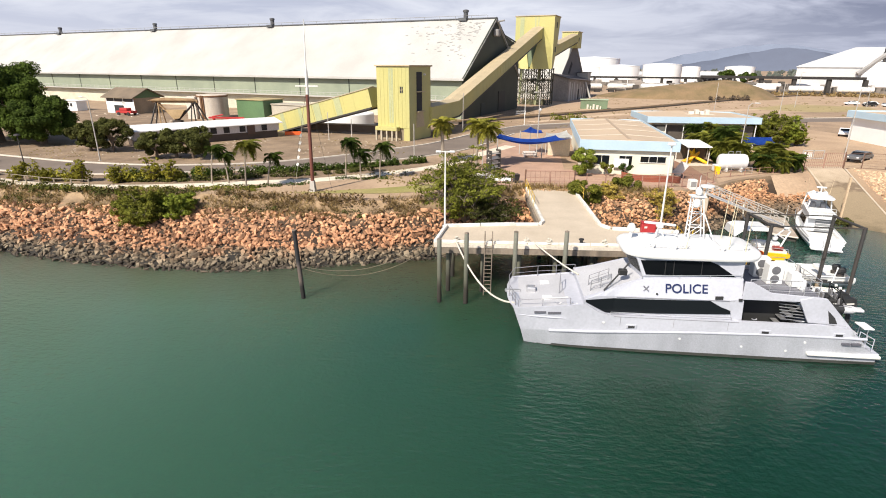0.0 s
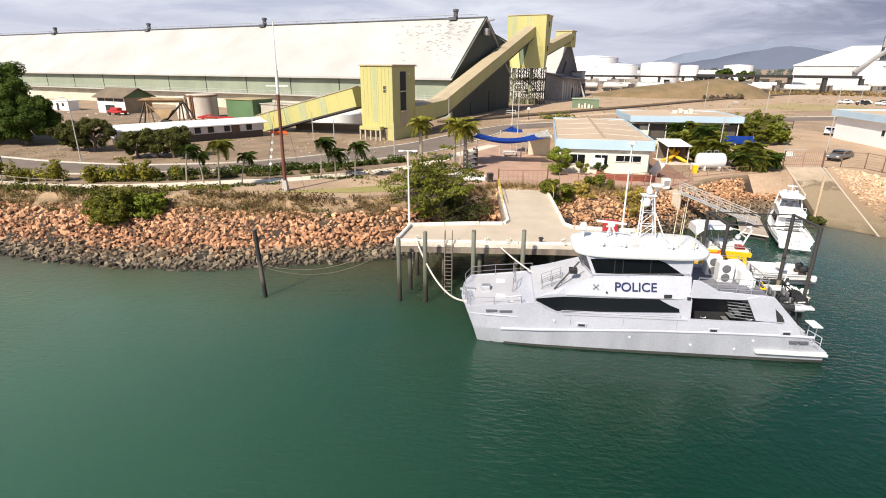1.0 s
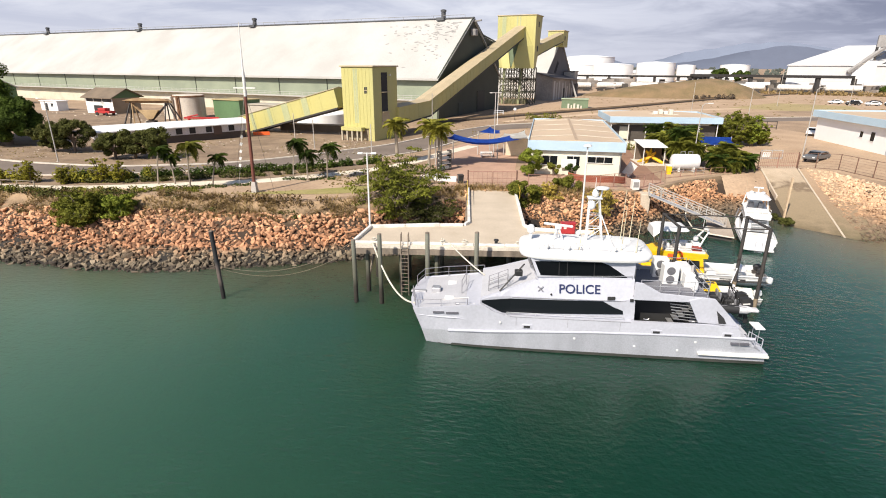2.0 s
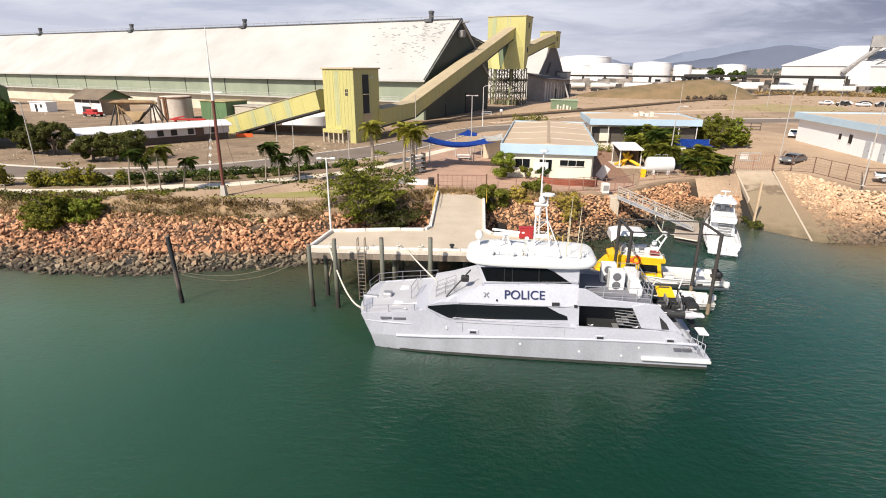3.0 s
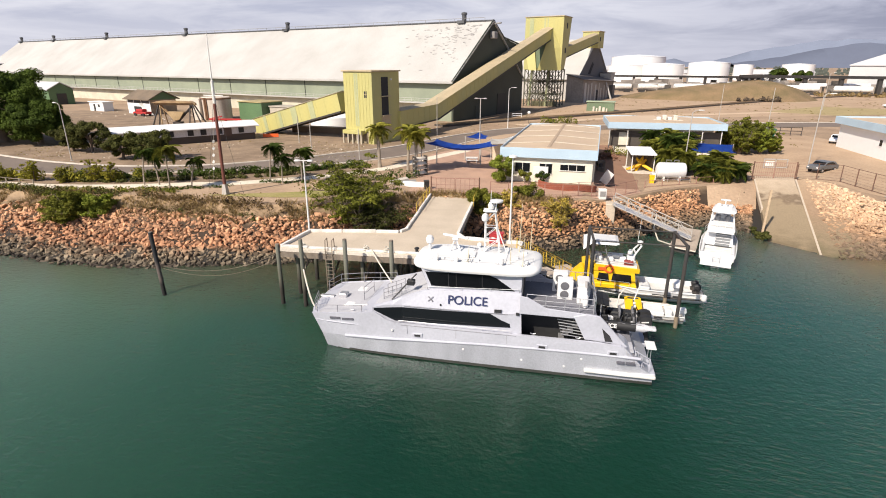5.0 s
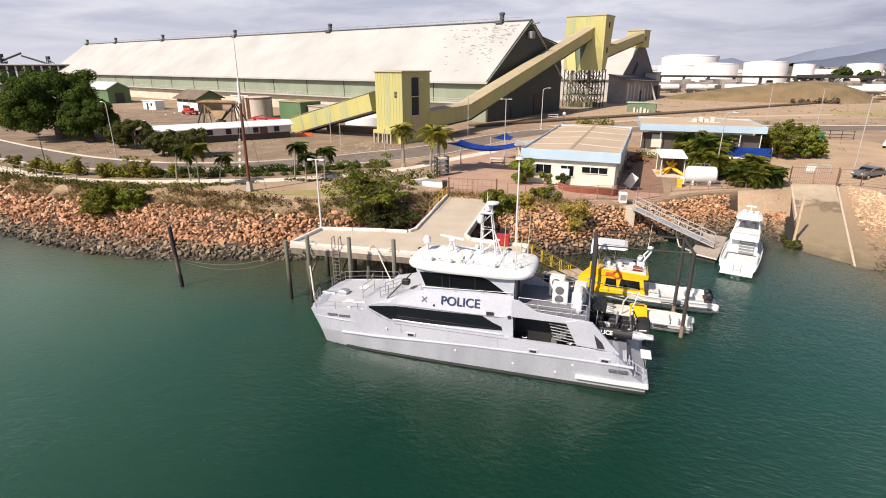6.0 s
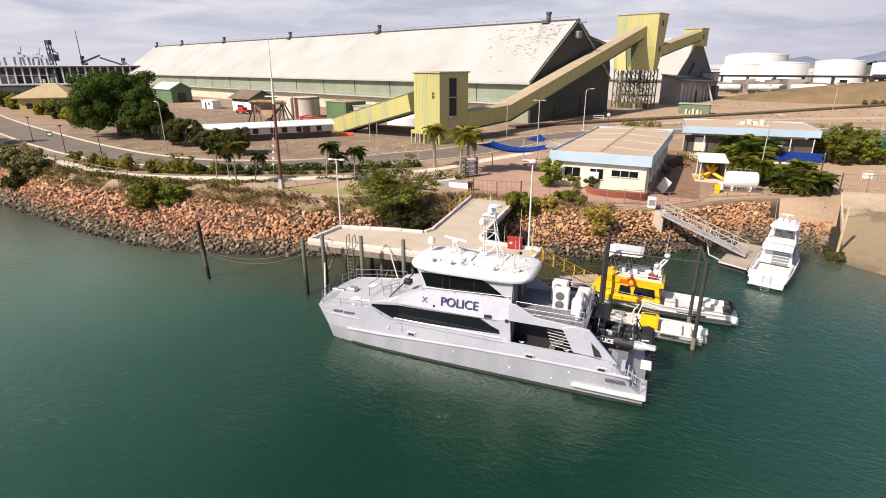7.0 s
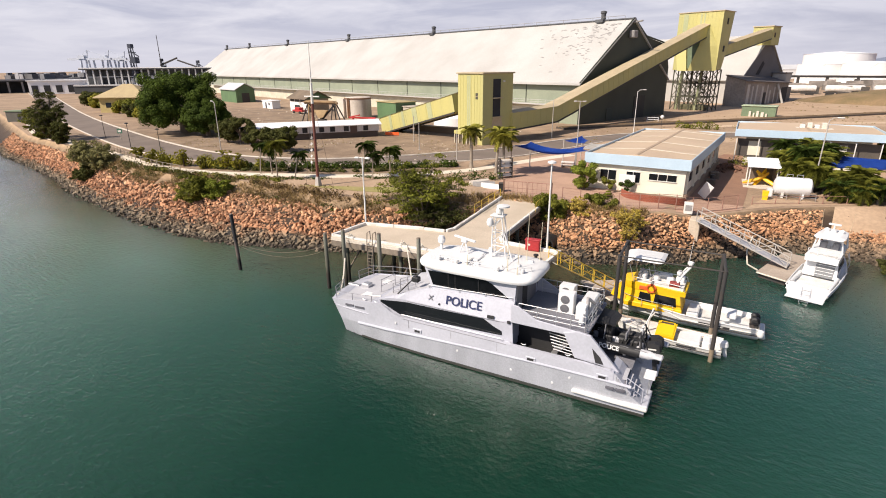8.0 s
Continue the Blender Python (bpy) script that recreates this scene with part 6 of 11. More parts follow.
# ---- things on and round the jetty ----
def lamp_post(x, y, z, h, label, material, head="T", lean=0.0, arm=1.1, turn=0.0, r=0.09):
    p = empty("street_lamp", label, "lamp post", "lamp posts", pose(x, y, z, 0, lean, turn))
    part("pole", R((0, 0, -0.05), (0, 0, h), r, r * 0.62, 10), material, p)
    part("base_plate", B(-0.2, -0.2, -0.05, 0.2, 0.2, 0.05, 0.02), material, p)
    if head == "T":
        part("crossarm", R((-arm / 2, 0, h - 0.05), (arm / 2, 0, h - 0.05), 0.04, seg=6), material, p)
        for s in (-1, 1):
            part("lamp_head", B(s * arm / 2 - 0.22, -0.14, h - 0.14, s * arm / 2 + 0.22, 0.14, h + 0.02, 0.04), material, p, "flat floodlight head")
    elif head == "arm":
        part("arm", T([(0, 0, h - 0.1), (arm * 0.4, 0, h + 0.22), (arm, 0, h + 0.28)], 0.045, 6), material, p)
        part("lamp_head", B(arm - 0.1, -0.13, h + 0.2, arm + 0.6, 0.13, h + 0.34, 0.05), WHITE_WORN, p, "pale street-lamp head")
    elif head == "dome":
        bm = bmesh.new()
        lathe(bm, [(0.06, -0.1), (0.34, -0.02), (0.3, 0.1), (0.05, 0.18)], 14, Matrix.Translation((0, 0, h)))
        part("lamp_head", bm, WHITE if material is LAMP_WHITE else material, p, "round lamp head")
    return p


lamp_post(-5.65, 41.75, DECK, 6.3, "white-painted jetty lamp post with twin heads", LAMP_WHITE, "T", turn=8)
lamp_post(11.95, 42.55, DECK, 7.1, "white-painted jetty lamp post with a round head", LAMP_WHITE, "dome")


def ladder(x, y):
    l = empty("ladder", "old steel ladder hanging on the jetty face", "ladder", m=pose(x, y, 0, 0, 0, 4))
    for s in (-0.28, 0.28):
        part("stile", T([(s, 0, 0.1), (s, 0, DECK + 0.1), (s, 0.1, DECK + 0.85), (s, 0.5, DECK + 0.9), (s, 0.6, DECK)], 0.04, 6), TIMBER, l)
    r0 = None
    for i in range(13):
        z = 0.4 + i * 0.31
        if r0 is None:
            r0 = part("rung", R((-0.28, 0, 0), (0.28, 0, 0), 0.03, seg=6), TIMBER, l)
            r0.location = (0, 0, z)
        else:
            same_mesh("rung", r0, l, Matrix.Translation((0, 0, z)))
    return l


ladder(-1.75, 37.25)
CAB_RED = mat("faded_red_enamel", (0.40, 0.03, 0.035), (0.30, 0.025, 0.03), 0.5)
bx = empty("fire_cabinet", "red fire-hose cabinet standing on the jetty", "cabinet", m=pose(10.9, 42.15, DECK, 0, 0, 4) @ Matrix.Diagonal((1.25, 0.8, 0.78, 1)))
part("body", B(-0.45, -0.3, 0.05, 0.45, 0.3, 1.15, 0.03), CAB_RED, bx)
part("lid", B(-0.5, -0.35, 1.15, 0.5, 0.35, 1.25, 0.03), CAB_RED, bx, "pale-edged red lid")
part("door", B(-0.4, -0.33, 0.15, 0.4, -0.3, 1.05, 0.01), CAB_RED, bx)
part("sign", B(-0.3, -0.345, 0.6, -0.12, -0.33, 0.8), WHITE_WORN, bx)


def bollard(x, y):
    o = empty("bollard", "black iron mooring bollard on the deck", "bollard", "bollards", Matrix.Translation((x, y, DECK)))
    bm = bmesh.new()
    lathe(bm, [(0.22, 0), (0.2, 0.05), (0.13, 0.1), (0.12, 0.32), (0.2, 0.38), (0.18, 0.46), (0.02, 0.48)], 14)
    part("post", bm, BLACK, o)
    return o


for x, y in ((5.2, 38.35), (8.3, 38.6), (11.2, 38.85), (11.9, 40.2)):
    bollard(x, y)
# yellow handrails beside the ramp
hr = empty("handrail", "yellow-painted steel handrail beside the ramp", "handrail")
rail(hr, [(1.35, 57.0, DECK + 0.1), (2.0, 49.4, DECK + 0.1)], 1.0, 0.03, (0.5,), "rail", 1.9, RAIL_YELLOW)
hr = empty("handrail", "yellow-painted steel handrail beside the ramp", "handrail")
rail(hr, [(6.75, 57.6, DECK + 0.1), (7.05, 53.0, DECK + 0.1)], 1.0, 0.03, (0.5,), "rail", 1.9, RAIL_YELLOW)
# heaps of pale mooring gear on the deck edge
for x, y in ((-4.2, 37.6), (1.1, 38.0), (2.8, 38.1), (6.9, 38.4)):
    c = empty("rope_coil", "heap of pale mooring rope on the jetty edge", "rope", "rope coils", pose(x, y, DECK, 0, 0, x * 40))
    pts = [(math.cos(a) * (0.34 - 0.008 * i), math.sin(a) * (0.34 - 0.008 * i), 0.05 + 0.012 * i) for i, a in enumerate(k * 0.45 for k in range(34))]
    part("coil", T(pts, 0.05, 5), ROPE, c)


def rope(pts, r, label, n=18, sag=0.0, material=ROPE):
    a, b = Vector(pts[0]), Vector(pts[-1])
    if len(pts) == 2:
        line = [a.lerp(b, k / n) - Vector((0, 0, sag * 4 * (k / n) * (1 - k / n))) for k in range(n + 1)]
    else:
        line = [Vector(p) for p in pts]
    return tagged(link("mooring_rope", T(line, r, 6), material), label, "rope", "mooring ropes")


rope([(-4.2, 37.1, DECK + 0.2), (0.25, 30.75, 2.6)], 0.06, "thick pale mooring rope sagging from jetty to bow", sag=1.25)
rope([(1.6, 37.9, DECK + 0.2), (4.6, 34.0, 3.5)], 0.05, "pale mooring rope stretched to the foredeck", sag=0.12)
rope([(-15.5, 35.0, 2.6), (-6.0, 41.0, 3.9)], 0.024, "old rope slung between pile and jetty", sag=1.5, material=OLD_ROPE)
rope([(-15.5, 35.0, 2.4), (-5.8, 40.2, 3.6)], 0.018, "old rope slung between pile and jetty", sag=1.62, material=OLD_ROPE)


# ---- gangways and pontoons ----
def truss_gangway(name, label, a, b, w, h, material, bays):
    g = empty(name, label, "gangway")
    a, b = Vector(a), Vector(b)
    d = (b - a)
    side = Vector((-d.y, d.x, 0)).normalized() * (w / 2)
    up = Vector((0, 0, h))
    bm = bmesh.new()
    lo = [a - side, a + side, b + side, b - side]
    vs = [bm.verts.new(p + Vector((0, 0, k))) for k in (0, -0.06) for p in lo]
    for f in ((0, 1, 2, 3), (7, 6, 5, 4), (0, 4, 5, 1), (1, 5, 6, 2), (2, 6, 7, 3), (3, 7, 4, 0)):
        bm.faces.new([vs[i] for i in f])
    bmesh.ops.recalc_face_normals(bm, faces=bm.faces[:])
    part("walkway", bm, DECK_GREY if material is LAMP_POST else mat("pale_grating", (0.55, 0.50, 0.42)), g)
    for s in (-1, 1):
        o = side * s
        for k in (0.0, 1.0):
            part("chord", R(a + o + up * k, b + o + up * k, 0.05 if material is LAMP_POST else 0.032, seg=6), material, g)
        part("mid_rail", R(a + o + up * 0.5, b + o + up * 0.5, 0.03, seg=6), material, g)
        for i in range(bays + 1):
            p = a.lerp(b, i / bays) + o
            part("post", R(p, p + up, 0.04, seg=6), material, g)
            if i < bays:
                q = a.lerp(b, (i + 1) / bays) + o
                part("diagonal", R(p + (up if i % 2 else Vector()), q + (Vector() if i % 2 else up), 0.028 if material is LAMP_POST else 0.014, seg=6), material, g)
    return g


truss_gangway("gangway", "aluminium truss gangway sloping down to the pontoon", (21.4, 60.2, 3.75), (29.4, 58.6, 0.85), 1.5, 1.05, LAMP_POST, 6)
truss_gangway("gangway", "yellow-railed access gangway from the jetty to the pontoon", (13.2, 40.4, DECK), (16.6, 44.9, 1.0), 1.2, 1.05, RAIL_YELLOW, 5)
tagged(link("gangway_abutment", B(20.6, 59.8, 1.5, 21.6, 61.4, 3.72, 0.05), CONCRETE), "concrete landing block of the gangway", "block", kind="structure")


def pontoon(outline, label):
    p = empty("pontoon", label, "pontoon")
    part("deck", P(outline, "z", 0.45, 0.62), mat("pontoon_deck", (0.44, 0.37, 0.30), (0.36, 0.29, 0.23), 0.85), p)
    cx, cy = sum(x for x, y in outline) / len(outline), sum(y for x, y in outline) / len(outline)
    part("float", P([(cx + (x - cx) * 0.93, cy + (y - cy) * 0.93) for x, y in outline], "z", -0.5, 0.45), DARK_STEEL, p)
    for a, b in zip(outline, outline[1:] + outline[:1]):
        part("edge_fender", R((*a, 0.5), (*b, 0.5), 0.07, seg=6), CONC_PALE, p)
    return p


pontoon([(13.8, 46.6), (16.8, 48.4), (18.6, 45.9), (17.0, 43.9)], "floating pontoon with a pale deck beside the yellow boats")
pontoon([(17.2, 40.9), (24.6, 40.75), (24.6, 41.45), (17.2, 41.6)], "narrow floating walkway between the yellow boats")
pontoon([(27.0, 56.4), (29.2, 55.2), (31.3, 62.8), (29.2, 63.6)], "floating pontoon beside the white motor cruiser")
rope([(27.0, 56.5, 0.7), (26.2, 58.6, 0.4), (26.0, 61.0, 1.0), (26.3, 62.2, 2.2)], 0.07, "pale hose hanging from the pontoon")


def berth_gantry():
    f = empty("berth_gantry", "dark steel pile frame standing over the boat berth", "frame")
    posts = [(24.7, 38.6), (24.4, 41.9), (18.4, 38.4), (18.2, 41.9)]
    for x, y in posts:
        part("post", R((x, y, -1.5), (x, y, 6.35), 0.13, seg=10), DARK_STEEL, f, "dark steel pile, pale with growth at the waterline")
        part("growth_collar", R((x, y, -0.3), (x, y, 0.9), 0.15, seg=10), mat("oyster_growth", (0.28, 0.22, 0.15)), f)
    z = 6.28
    for a, b in ((0, 1), (2, 3), (1, 3), (0, 2)):
        r = 0.1 if a + b < 6 and (a, b) in ((0, 1), (2, 3)) else 0.05
        part("beam", R((*posts[a], z), (*posts[b], z), r, seg=8), DARK_STEEL, f)
    return f


berth_gantry()


# ---- smaller boats ----
def hull_loft(length, beam, depth, free, flare=0.85, stern=0.92, n=9, bow=2.1):
    """Sections of a small hull, bow at x = 0 and stern at x = length, keel below the water."""
    out = []
    for i in range(n):
        t = i / (n - 1)
        s = t * length
        w = beam / 2 * min(1.0, (t * bow) ** 0.62) if t > 0 else 0.03
        if t > 0.8:
            w *= 1 - (1 - stern) * (t - 0.8) / 0.2
        zs = free + 0.35 * (1 - t) ** 2
        rake = 0.75 * (1 - t) ** 3
        k = depth * min(1.0, 0.25 + t * 2.2)
        out.append([(s, -w, zs), (s + rake * 0.4, -w * flare, zs * 0.3), (s + rake, 0, -k), (s + rake * 0.4, w * flare, zs * 0.3), (s, w, zs)])
    return out


def small_hull(parent, secs, material, deck_mat, inset=0.14, deck_z=None, label=""):
    bm = bmesh.new()
    rows = [[bm.verts.new(p) for p in s] for s in secs]
    for q, s in zip(rows, rows[1:]):
        for k in range(4):
            bm.faces.new((q[k], q[k + 1], s[k + 1], s[k])).smooth = False
    bm.faces.new(rows[-1])
    bmesh.ops.recalc_face_normals(bm, faces=bm.faces[:])
    part("hull", bm, material, parent, label)
    bm = bmesh.new()
    loft(bm, [[(p[0][0], p[0][1] + 0.02, z), (p[4][0], p[4][1] - 0.02, z), (p[4][0], p[4][1] - 0.02, z - 0.05), (p[0][0], p[0][1] + 0.02, z - 0.05)] for p in secs for z in [p[0][2] - 0.04 if deck_z is None or p[0][0] < secs[-1][0][0] * 0.45 else deck_z]])
    part("deck", bm, deck_mat, parent)
    for side in (0, 4):
        part("gunwale", T([(p[side][0], p[side][1], p[side][2]) for p in secs], 0.05, 6), material, parent)


def outboard(parent, x, y, z, material=BLACK):
    o = part("outboard_motor", B(-0.28, -0.2, 0.0, 0.28, 0.2, 0.5, 0.1), material, parent, "black outboard motor")
    o.matrix_local = pose(x, y, z, 0, -12, 0)
    part("leg", B(-0.1, -0.07, -1.0, 0.14, 0.07, 0.05, 0.03), material, o)
    part("bracket", B(-0.4, -0.12, -0.4, -0.08, 0.12, 0.05, 0.02), DARK_STEEL, o)


def yellow_launch():
    L, W = 10.0, 2.9
    b = empty("rescue_launch", "white launch with a bright yellow cabin and life-ring", "boat", m=pose(17.3, 44.0, 0, 0, 0, 0))
    secs = hull_loft(L, W, 0.5, 1.05)
    small_hull(b, secs, WHITE, WHITE_WORN, deck_z=0.75, label="white hull")
    part("hull_stripe", T([(s[0][0], s[0][1] * 0.985 - 0.012, s[0][2] * 0.55) for s in secs[2:]], 0.045, 6), DARK_STEEL, b, "dark rubbing stripe")
    cab = [[(-0.3, -0.3, 1.2), (-0.3, 0.3, 1.2), (-0.1, 0.3, 1.75), (-0.1, -0.3, 1.75)], [(0.3, -0.75, 1.15), (0.3, 0.75, 1.15), (0.5, 0.65, 2.25), (0.5, -0.65, 2.25)], [(1.5, -1.12, 1.0), (1.5, 1.12, 1.0), (1.6, 1.08, 2.45), (1.6, -1.08, 2.45)],
           [(2.4, -1.18, 0.95), (2.4, 1.18, 0.95), (2.45, 1.14, 2.45), (2.45, -1.14, 2.45)], [(5.0, -1.18, 0.9), (5.0, 1.18, 0.9), (4.75, 1.12, 2.42), (4.75, -1.12, 2.42)]]
    part("cabin", loft(bmesh.new(), cab), YELLOW, b, "bright yellow cabin")
    part("cabin_base", B(0.9, -1.22, 0.9, 5.0, 1.22, 1.3, 0.05), YELLOW, b)
    for s in (-1, 1):
        for x0, x1 in ((1.9, 2.85), (3.0, 4.6)):
            bm = P([(x0, 1.5), (x1, 1.45), (x1 - 0.12, 2.15), (x0 + 0.08, 2.2)], "y", s * 1.05, s * 1.19, 0.01)
            part("cabin_window", bm, GLASS, b, "dark cabin window")
    part("flybridge", loft(bmesh.new(), [[(0.7, -0.75, 2.3), (0.7, 0.75, 2.3), (0.6, 0.8, 2.75), (0.6, -0.8, 2.75)], [(1.6, -1.15, 2.35), (1.6, 1.15, 2.35), (1.5, 1.18, 2.9), (1.5, -1.18, 2.9)], [(5.1, -1.15, 2.35), (5.1, 1.15, 2.35), (5.1, 1.2, 2.7), (5.1, -1.2, 2.7)]]), YELLOW, b, "yellow flybridge")
    part("flybridge_floor", B(1.7, -1.0, 2.7, 4.9, 1.0, 2.92), WHITE_WORN, b)
    bm = bmesh.new()
    prism(bm, [(-0.85, 2.8), (-0.7, 3.3), (0.7, 3.3), (0.85, 2.8)], "x", 1.6, 1.66)
    part("windscreen", bm, mat("cloudy_screen", (0.62, 0.62, 0.60)), b)
    for x, y, z in ((2.6, -0.3, 2.8), (2.6, 0.4, 2.8), (3.6, 0.0, 2.8)):
        part("seat", B(x, y - 0.22, z, x + 0.5, y + 0.22, z + 0.5, 0.08), WHITE, b)
    # open flybridge: screen, helm, lockers, rolled cover and coaming rails
    part("helm_pod", B(1.7, -0.55, 2.85, 2.2, 0.55, 3.35, 0.1), WHITE, b)
    part("grab_rail", T([(1.5, -1.1, 2.85), (1.45, -1.05, 3.2), (3.6, -1.08, 3.2), (4.9, -1.1, 3.1), (5.0, -1.1, 2.75)], 0.03, 6), ALU, b)
    part("grab_rail", T([(1.5, 1.1, 2.85), (1.45, 1.05, 3.2), (3.6, 1.08, 3.2), (4.9, 1.1, 3.1), (5.0, 1.1, 2.75)], 0.03, 6), ALU, b)
    part("rolled_cover", T([(1.75, -0.8, 3.3), (1.72, 0.0, 3.36), (1.75, 0.8, 3.3)], 0.12, 8), mat("grey_canvas", (0.36, 0.37, 0.40)), b, "grey rolled canvas cover")
    part("locker", B(4.2, 0.1, 2.85, 4.8, 0.9, 3.3, 0.06), WHITE, b)
    part("life_raft", T([(3.0, 0.75, 3.05), (3.9, 0.75, 3.05)], 0.22, 10), WHITE, b, "white life-raft canister")
    part("antenna_ball", lathe(bmesh.new(), [(0.05, 0), (0.2, 0.12), (0.22, 0.3), (0.1, 0.45), (0.02, 0.48)], 12, Matrix.Translation((4.4, 0.3, 3.4))), WHITE, b)
    part("box", B(3.9, -0.98, 2.8, 4.6, -0.5, 3.25, 0.04), mat("maroon_box", (0.28, 0.05, 0.04)), b, "maroon equipment box")
    bm = bmesh.new()
    segs = 20
    tube(bm, [(2.75 + 0.3 * math.cos(2 * math.pi * k / segs), -1.22, 2.6 + 0.3 * math.sin(2 * math.pi * k / segs)) for k in range(segs + 1)], 0.075, 8)
    part("life_ring", bm, ORANGE, b, "orange life-ring")
    part("orange_panel", B(1.9, -1.22, 2.4, 2.45, -1.15, 2.7, 0.02), ORANGE, b)
    bm = bmesh.new()
    loft(bm, [[(0.5 + 0.1, -1.15, 4.05), (0.6, 1.15, 4.05), (0.6, 0.8, 4.72), (0.6, -0.8, 4.72)], [(1.2, -1.25, 4.62), (1.2, 1.25, 4.62), (1.2, 0.9, 4.85), (1.2, -0.9, 4.85)], [(3.1, -1.25, 4.62), (3.1, 1.25, 4.62), (3.1, 0.9, 4.82), (3.1, -0.9, 4.82)], [(3.35, -0.9, 4.58), (3.35, 0.9, 4.58), (3.35, 1.15, 4.7), (3.35, -1.15, 4.7)]])
    part("canopy", bm, WHITE, b, "white sun canopy")
    for x in (1.0, 2.35):
        for y in (-0.85, 0.85):
            part("canopy_pole", R((x + 0.4, y, 2.8), (x, y, 4.12), 0.025, seg=6), ALU, b)
    bm = bmesh.new()
    for y in (-0.8, 0.8):
        tube(bm, [(4.2, y, 2.7), (4.7, y * 0.8, 3.85), (5.1, y * 0.5, 4.45)], 0.07, 8)
    rod(bm, (4.7, -0.66, 3.85), (4.7, 0.66, 3.85), 0.06, seg=6), rod(bm, (5.1, -0.45, 4.45), (5.1, 0.45, 4.45), 0.07, seg=6)
    part("radar_arch", bm, WHITE, b, "white raked radar arch")
    bm = bmesh.new()
    lathe(bm, [(0.05, 0), (0.22, 0.05), (0.22, 0.2), (0.05, 0.28)], 14, Matrix.Translation((5.05, 0.1, 4.48)))
    part("radar", bm, WHITE, b)
    part("aerial", R((4.9, 0.5, 4.6), (5.0, 0.55, 6.4), 0.02, 0.01, 5), WHITE, b)
    rail(b, [(0.25, -0.5, 1.3), (0.9, -1.0, 1.2), (2.2, -1.3, 1.1), (4.4, -1.4, 1.05)], 0.55, 0.02, (), "side_rail", 1.1)
    rail(b, [(0.25, 0.5, 1.3), (0.9, 1.0, 1.2), (2.2, 1.3, 1.1), (4.4, 1.4, 1.05)], 0.55, 0.02, (), "side_rail", 1.1)
    part("cockpit_seat", B(5.3, -0.9, 0.75, 6.1, 0.9, 1.2, 0.08), WHITE, b)
    part("bait_table", B(7.9, -0.6, 1.15, 8.5, 0.6, 1.5, 0.05), WHITE, b)
    part("side_vent", P([(6.2, 0.62), (6.2, 0.82), (8.2, 0.80), (8.2, 0.60)], "y", -1.42, -1.36), DARK_INSIDE, b, "dark side vent")
    part("stern_platform", B(9.4, -1.2, 0.35, 10.4, 1.2, 0.55, 0.06), WHITE, b)
    bm = bmesh.new()
    lathe(bm, [(0.02, -0.3), (0.2, -0.2), (0.24, 0.0), (0.2, 0.2), (0.02, 0.3)], 12, Matrix.Translation((10.1, -1.3, 0.8)))
    part("fender", bm, WHITE, b, "white round fender")
    outboard(b, 9.75, -0.4, 1.05), outboard(b, 9.75, 0.4, 1.05)
    return b


yellow_launch()


def yellow_tender():
    b = empty("workboat", "small white workboat with a yellow canopy", "boat", m=pose(18.35, 39.8, 0, 0, 0, 0))
    secs = hull_loft(6.9, 2.2, 0.4, 0.75, n=8)
    small_hull(b, secs, WHITE_WORN, WHITE_WORN, deck_z=0.45, label="white scuffed hull")
    part("console", B(2.8, -0.45, 0.45, 3.3, 0.45, 1.0, 0.08), WHITE, b)
    part("yellow_crate", loft(bmesh.new(), [[(2.85, -0.85, 0.5), (3.95, -0.85, 0.5), (3.95, 0.35, 0.5), (2.85, 0.35, 0.5)], [(2.8, -0.95, 1.0), (4.0, -0.95, 1.0), (4.0, 0.5, 1.35), (2.8, 0.5, 1.35)]]), YELLOW, b, "bright yellow slant-lidded box")
    part("crate_lid", P([(-0.9, 1.02), (-0.9, 1.07), (0.45, 1.42), (0.45, 1.37)], "x", 2.9, 3.9), YELLOW, b)
    part("crate_slot", P([(0.2, 1.355), (0.2, 1.385), (0.36, 1.42), (0.36, 1.39)], "x", 3.0, 3.8), DARK_STEEL, b, "dark slot across the lid")
    for sd in (-1, 1):
        part("rub_strip", T([(q[0][0], sd * abs(q[0][1]) * 0.99, q[0][2] * 0.62) for q in secs[2:]], 0.035, 6), DARK_STEEL, b)
    part("side_slot", B(4.2, -1.1, 0.58, 5.4, -1.06, 0.66), DARK_INSIDE, b)
    part("bow_rail", T([(0.3, -0.3, 1.0), (0.4, -0.3, 1.5), (1.6, -0.85, 1.4), (1.7, -0.85, 0.8)], 0.025, 6), ALU, b)
    part("deck_winch", lathe(bmesh.new(), [(0.2, 0), (0.26, 0.1), (0.18, 0.3), (0.24, 0.42), (0.05, 0.5)], 12, Matrix.Translation((1.5, 0.2, 0.75))), mat("winch_grey", (0.3, 0.3, 0.3)), b)
    part("davit", T([(2.2, -0.5, 0.6), (2.3, -0.55, 1.9), (2.6, -0.6, 2.4)], [0.07, 0.06, 0.04], 8), WHITE_WORN, b, "white leaning davit post")
    part("hatch", B(4.2, -0.7, 0.45, 5.6, 0.7, 0.85, 0.06), WHITE, b)
    part("seat", B(5.7, -0.5, 0.45, 6.2, 0.5, 0.95, 0.08), WHITE, b)
    o = part("outboard_motor", B(-0.28, -0.2, 0.0, 0.28, 0.2, 0.5, 0.1), WHITE, b, "white outboard motor")
    o.matrix_local = pose(7.0, 0, 0.6, 0, -12, 0)
    part("leg", B(-0.1, -0.07, -1.0, 0.14, 0.07, 0.05, 0.03), WHITE, o)
    return b


yellow_tender()


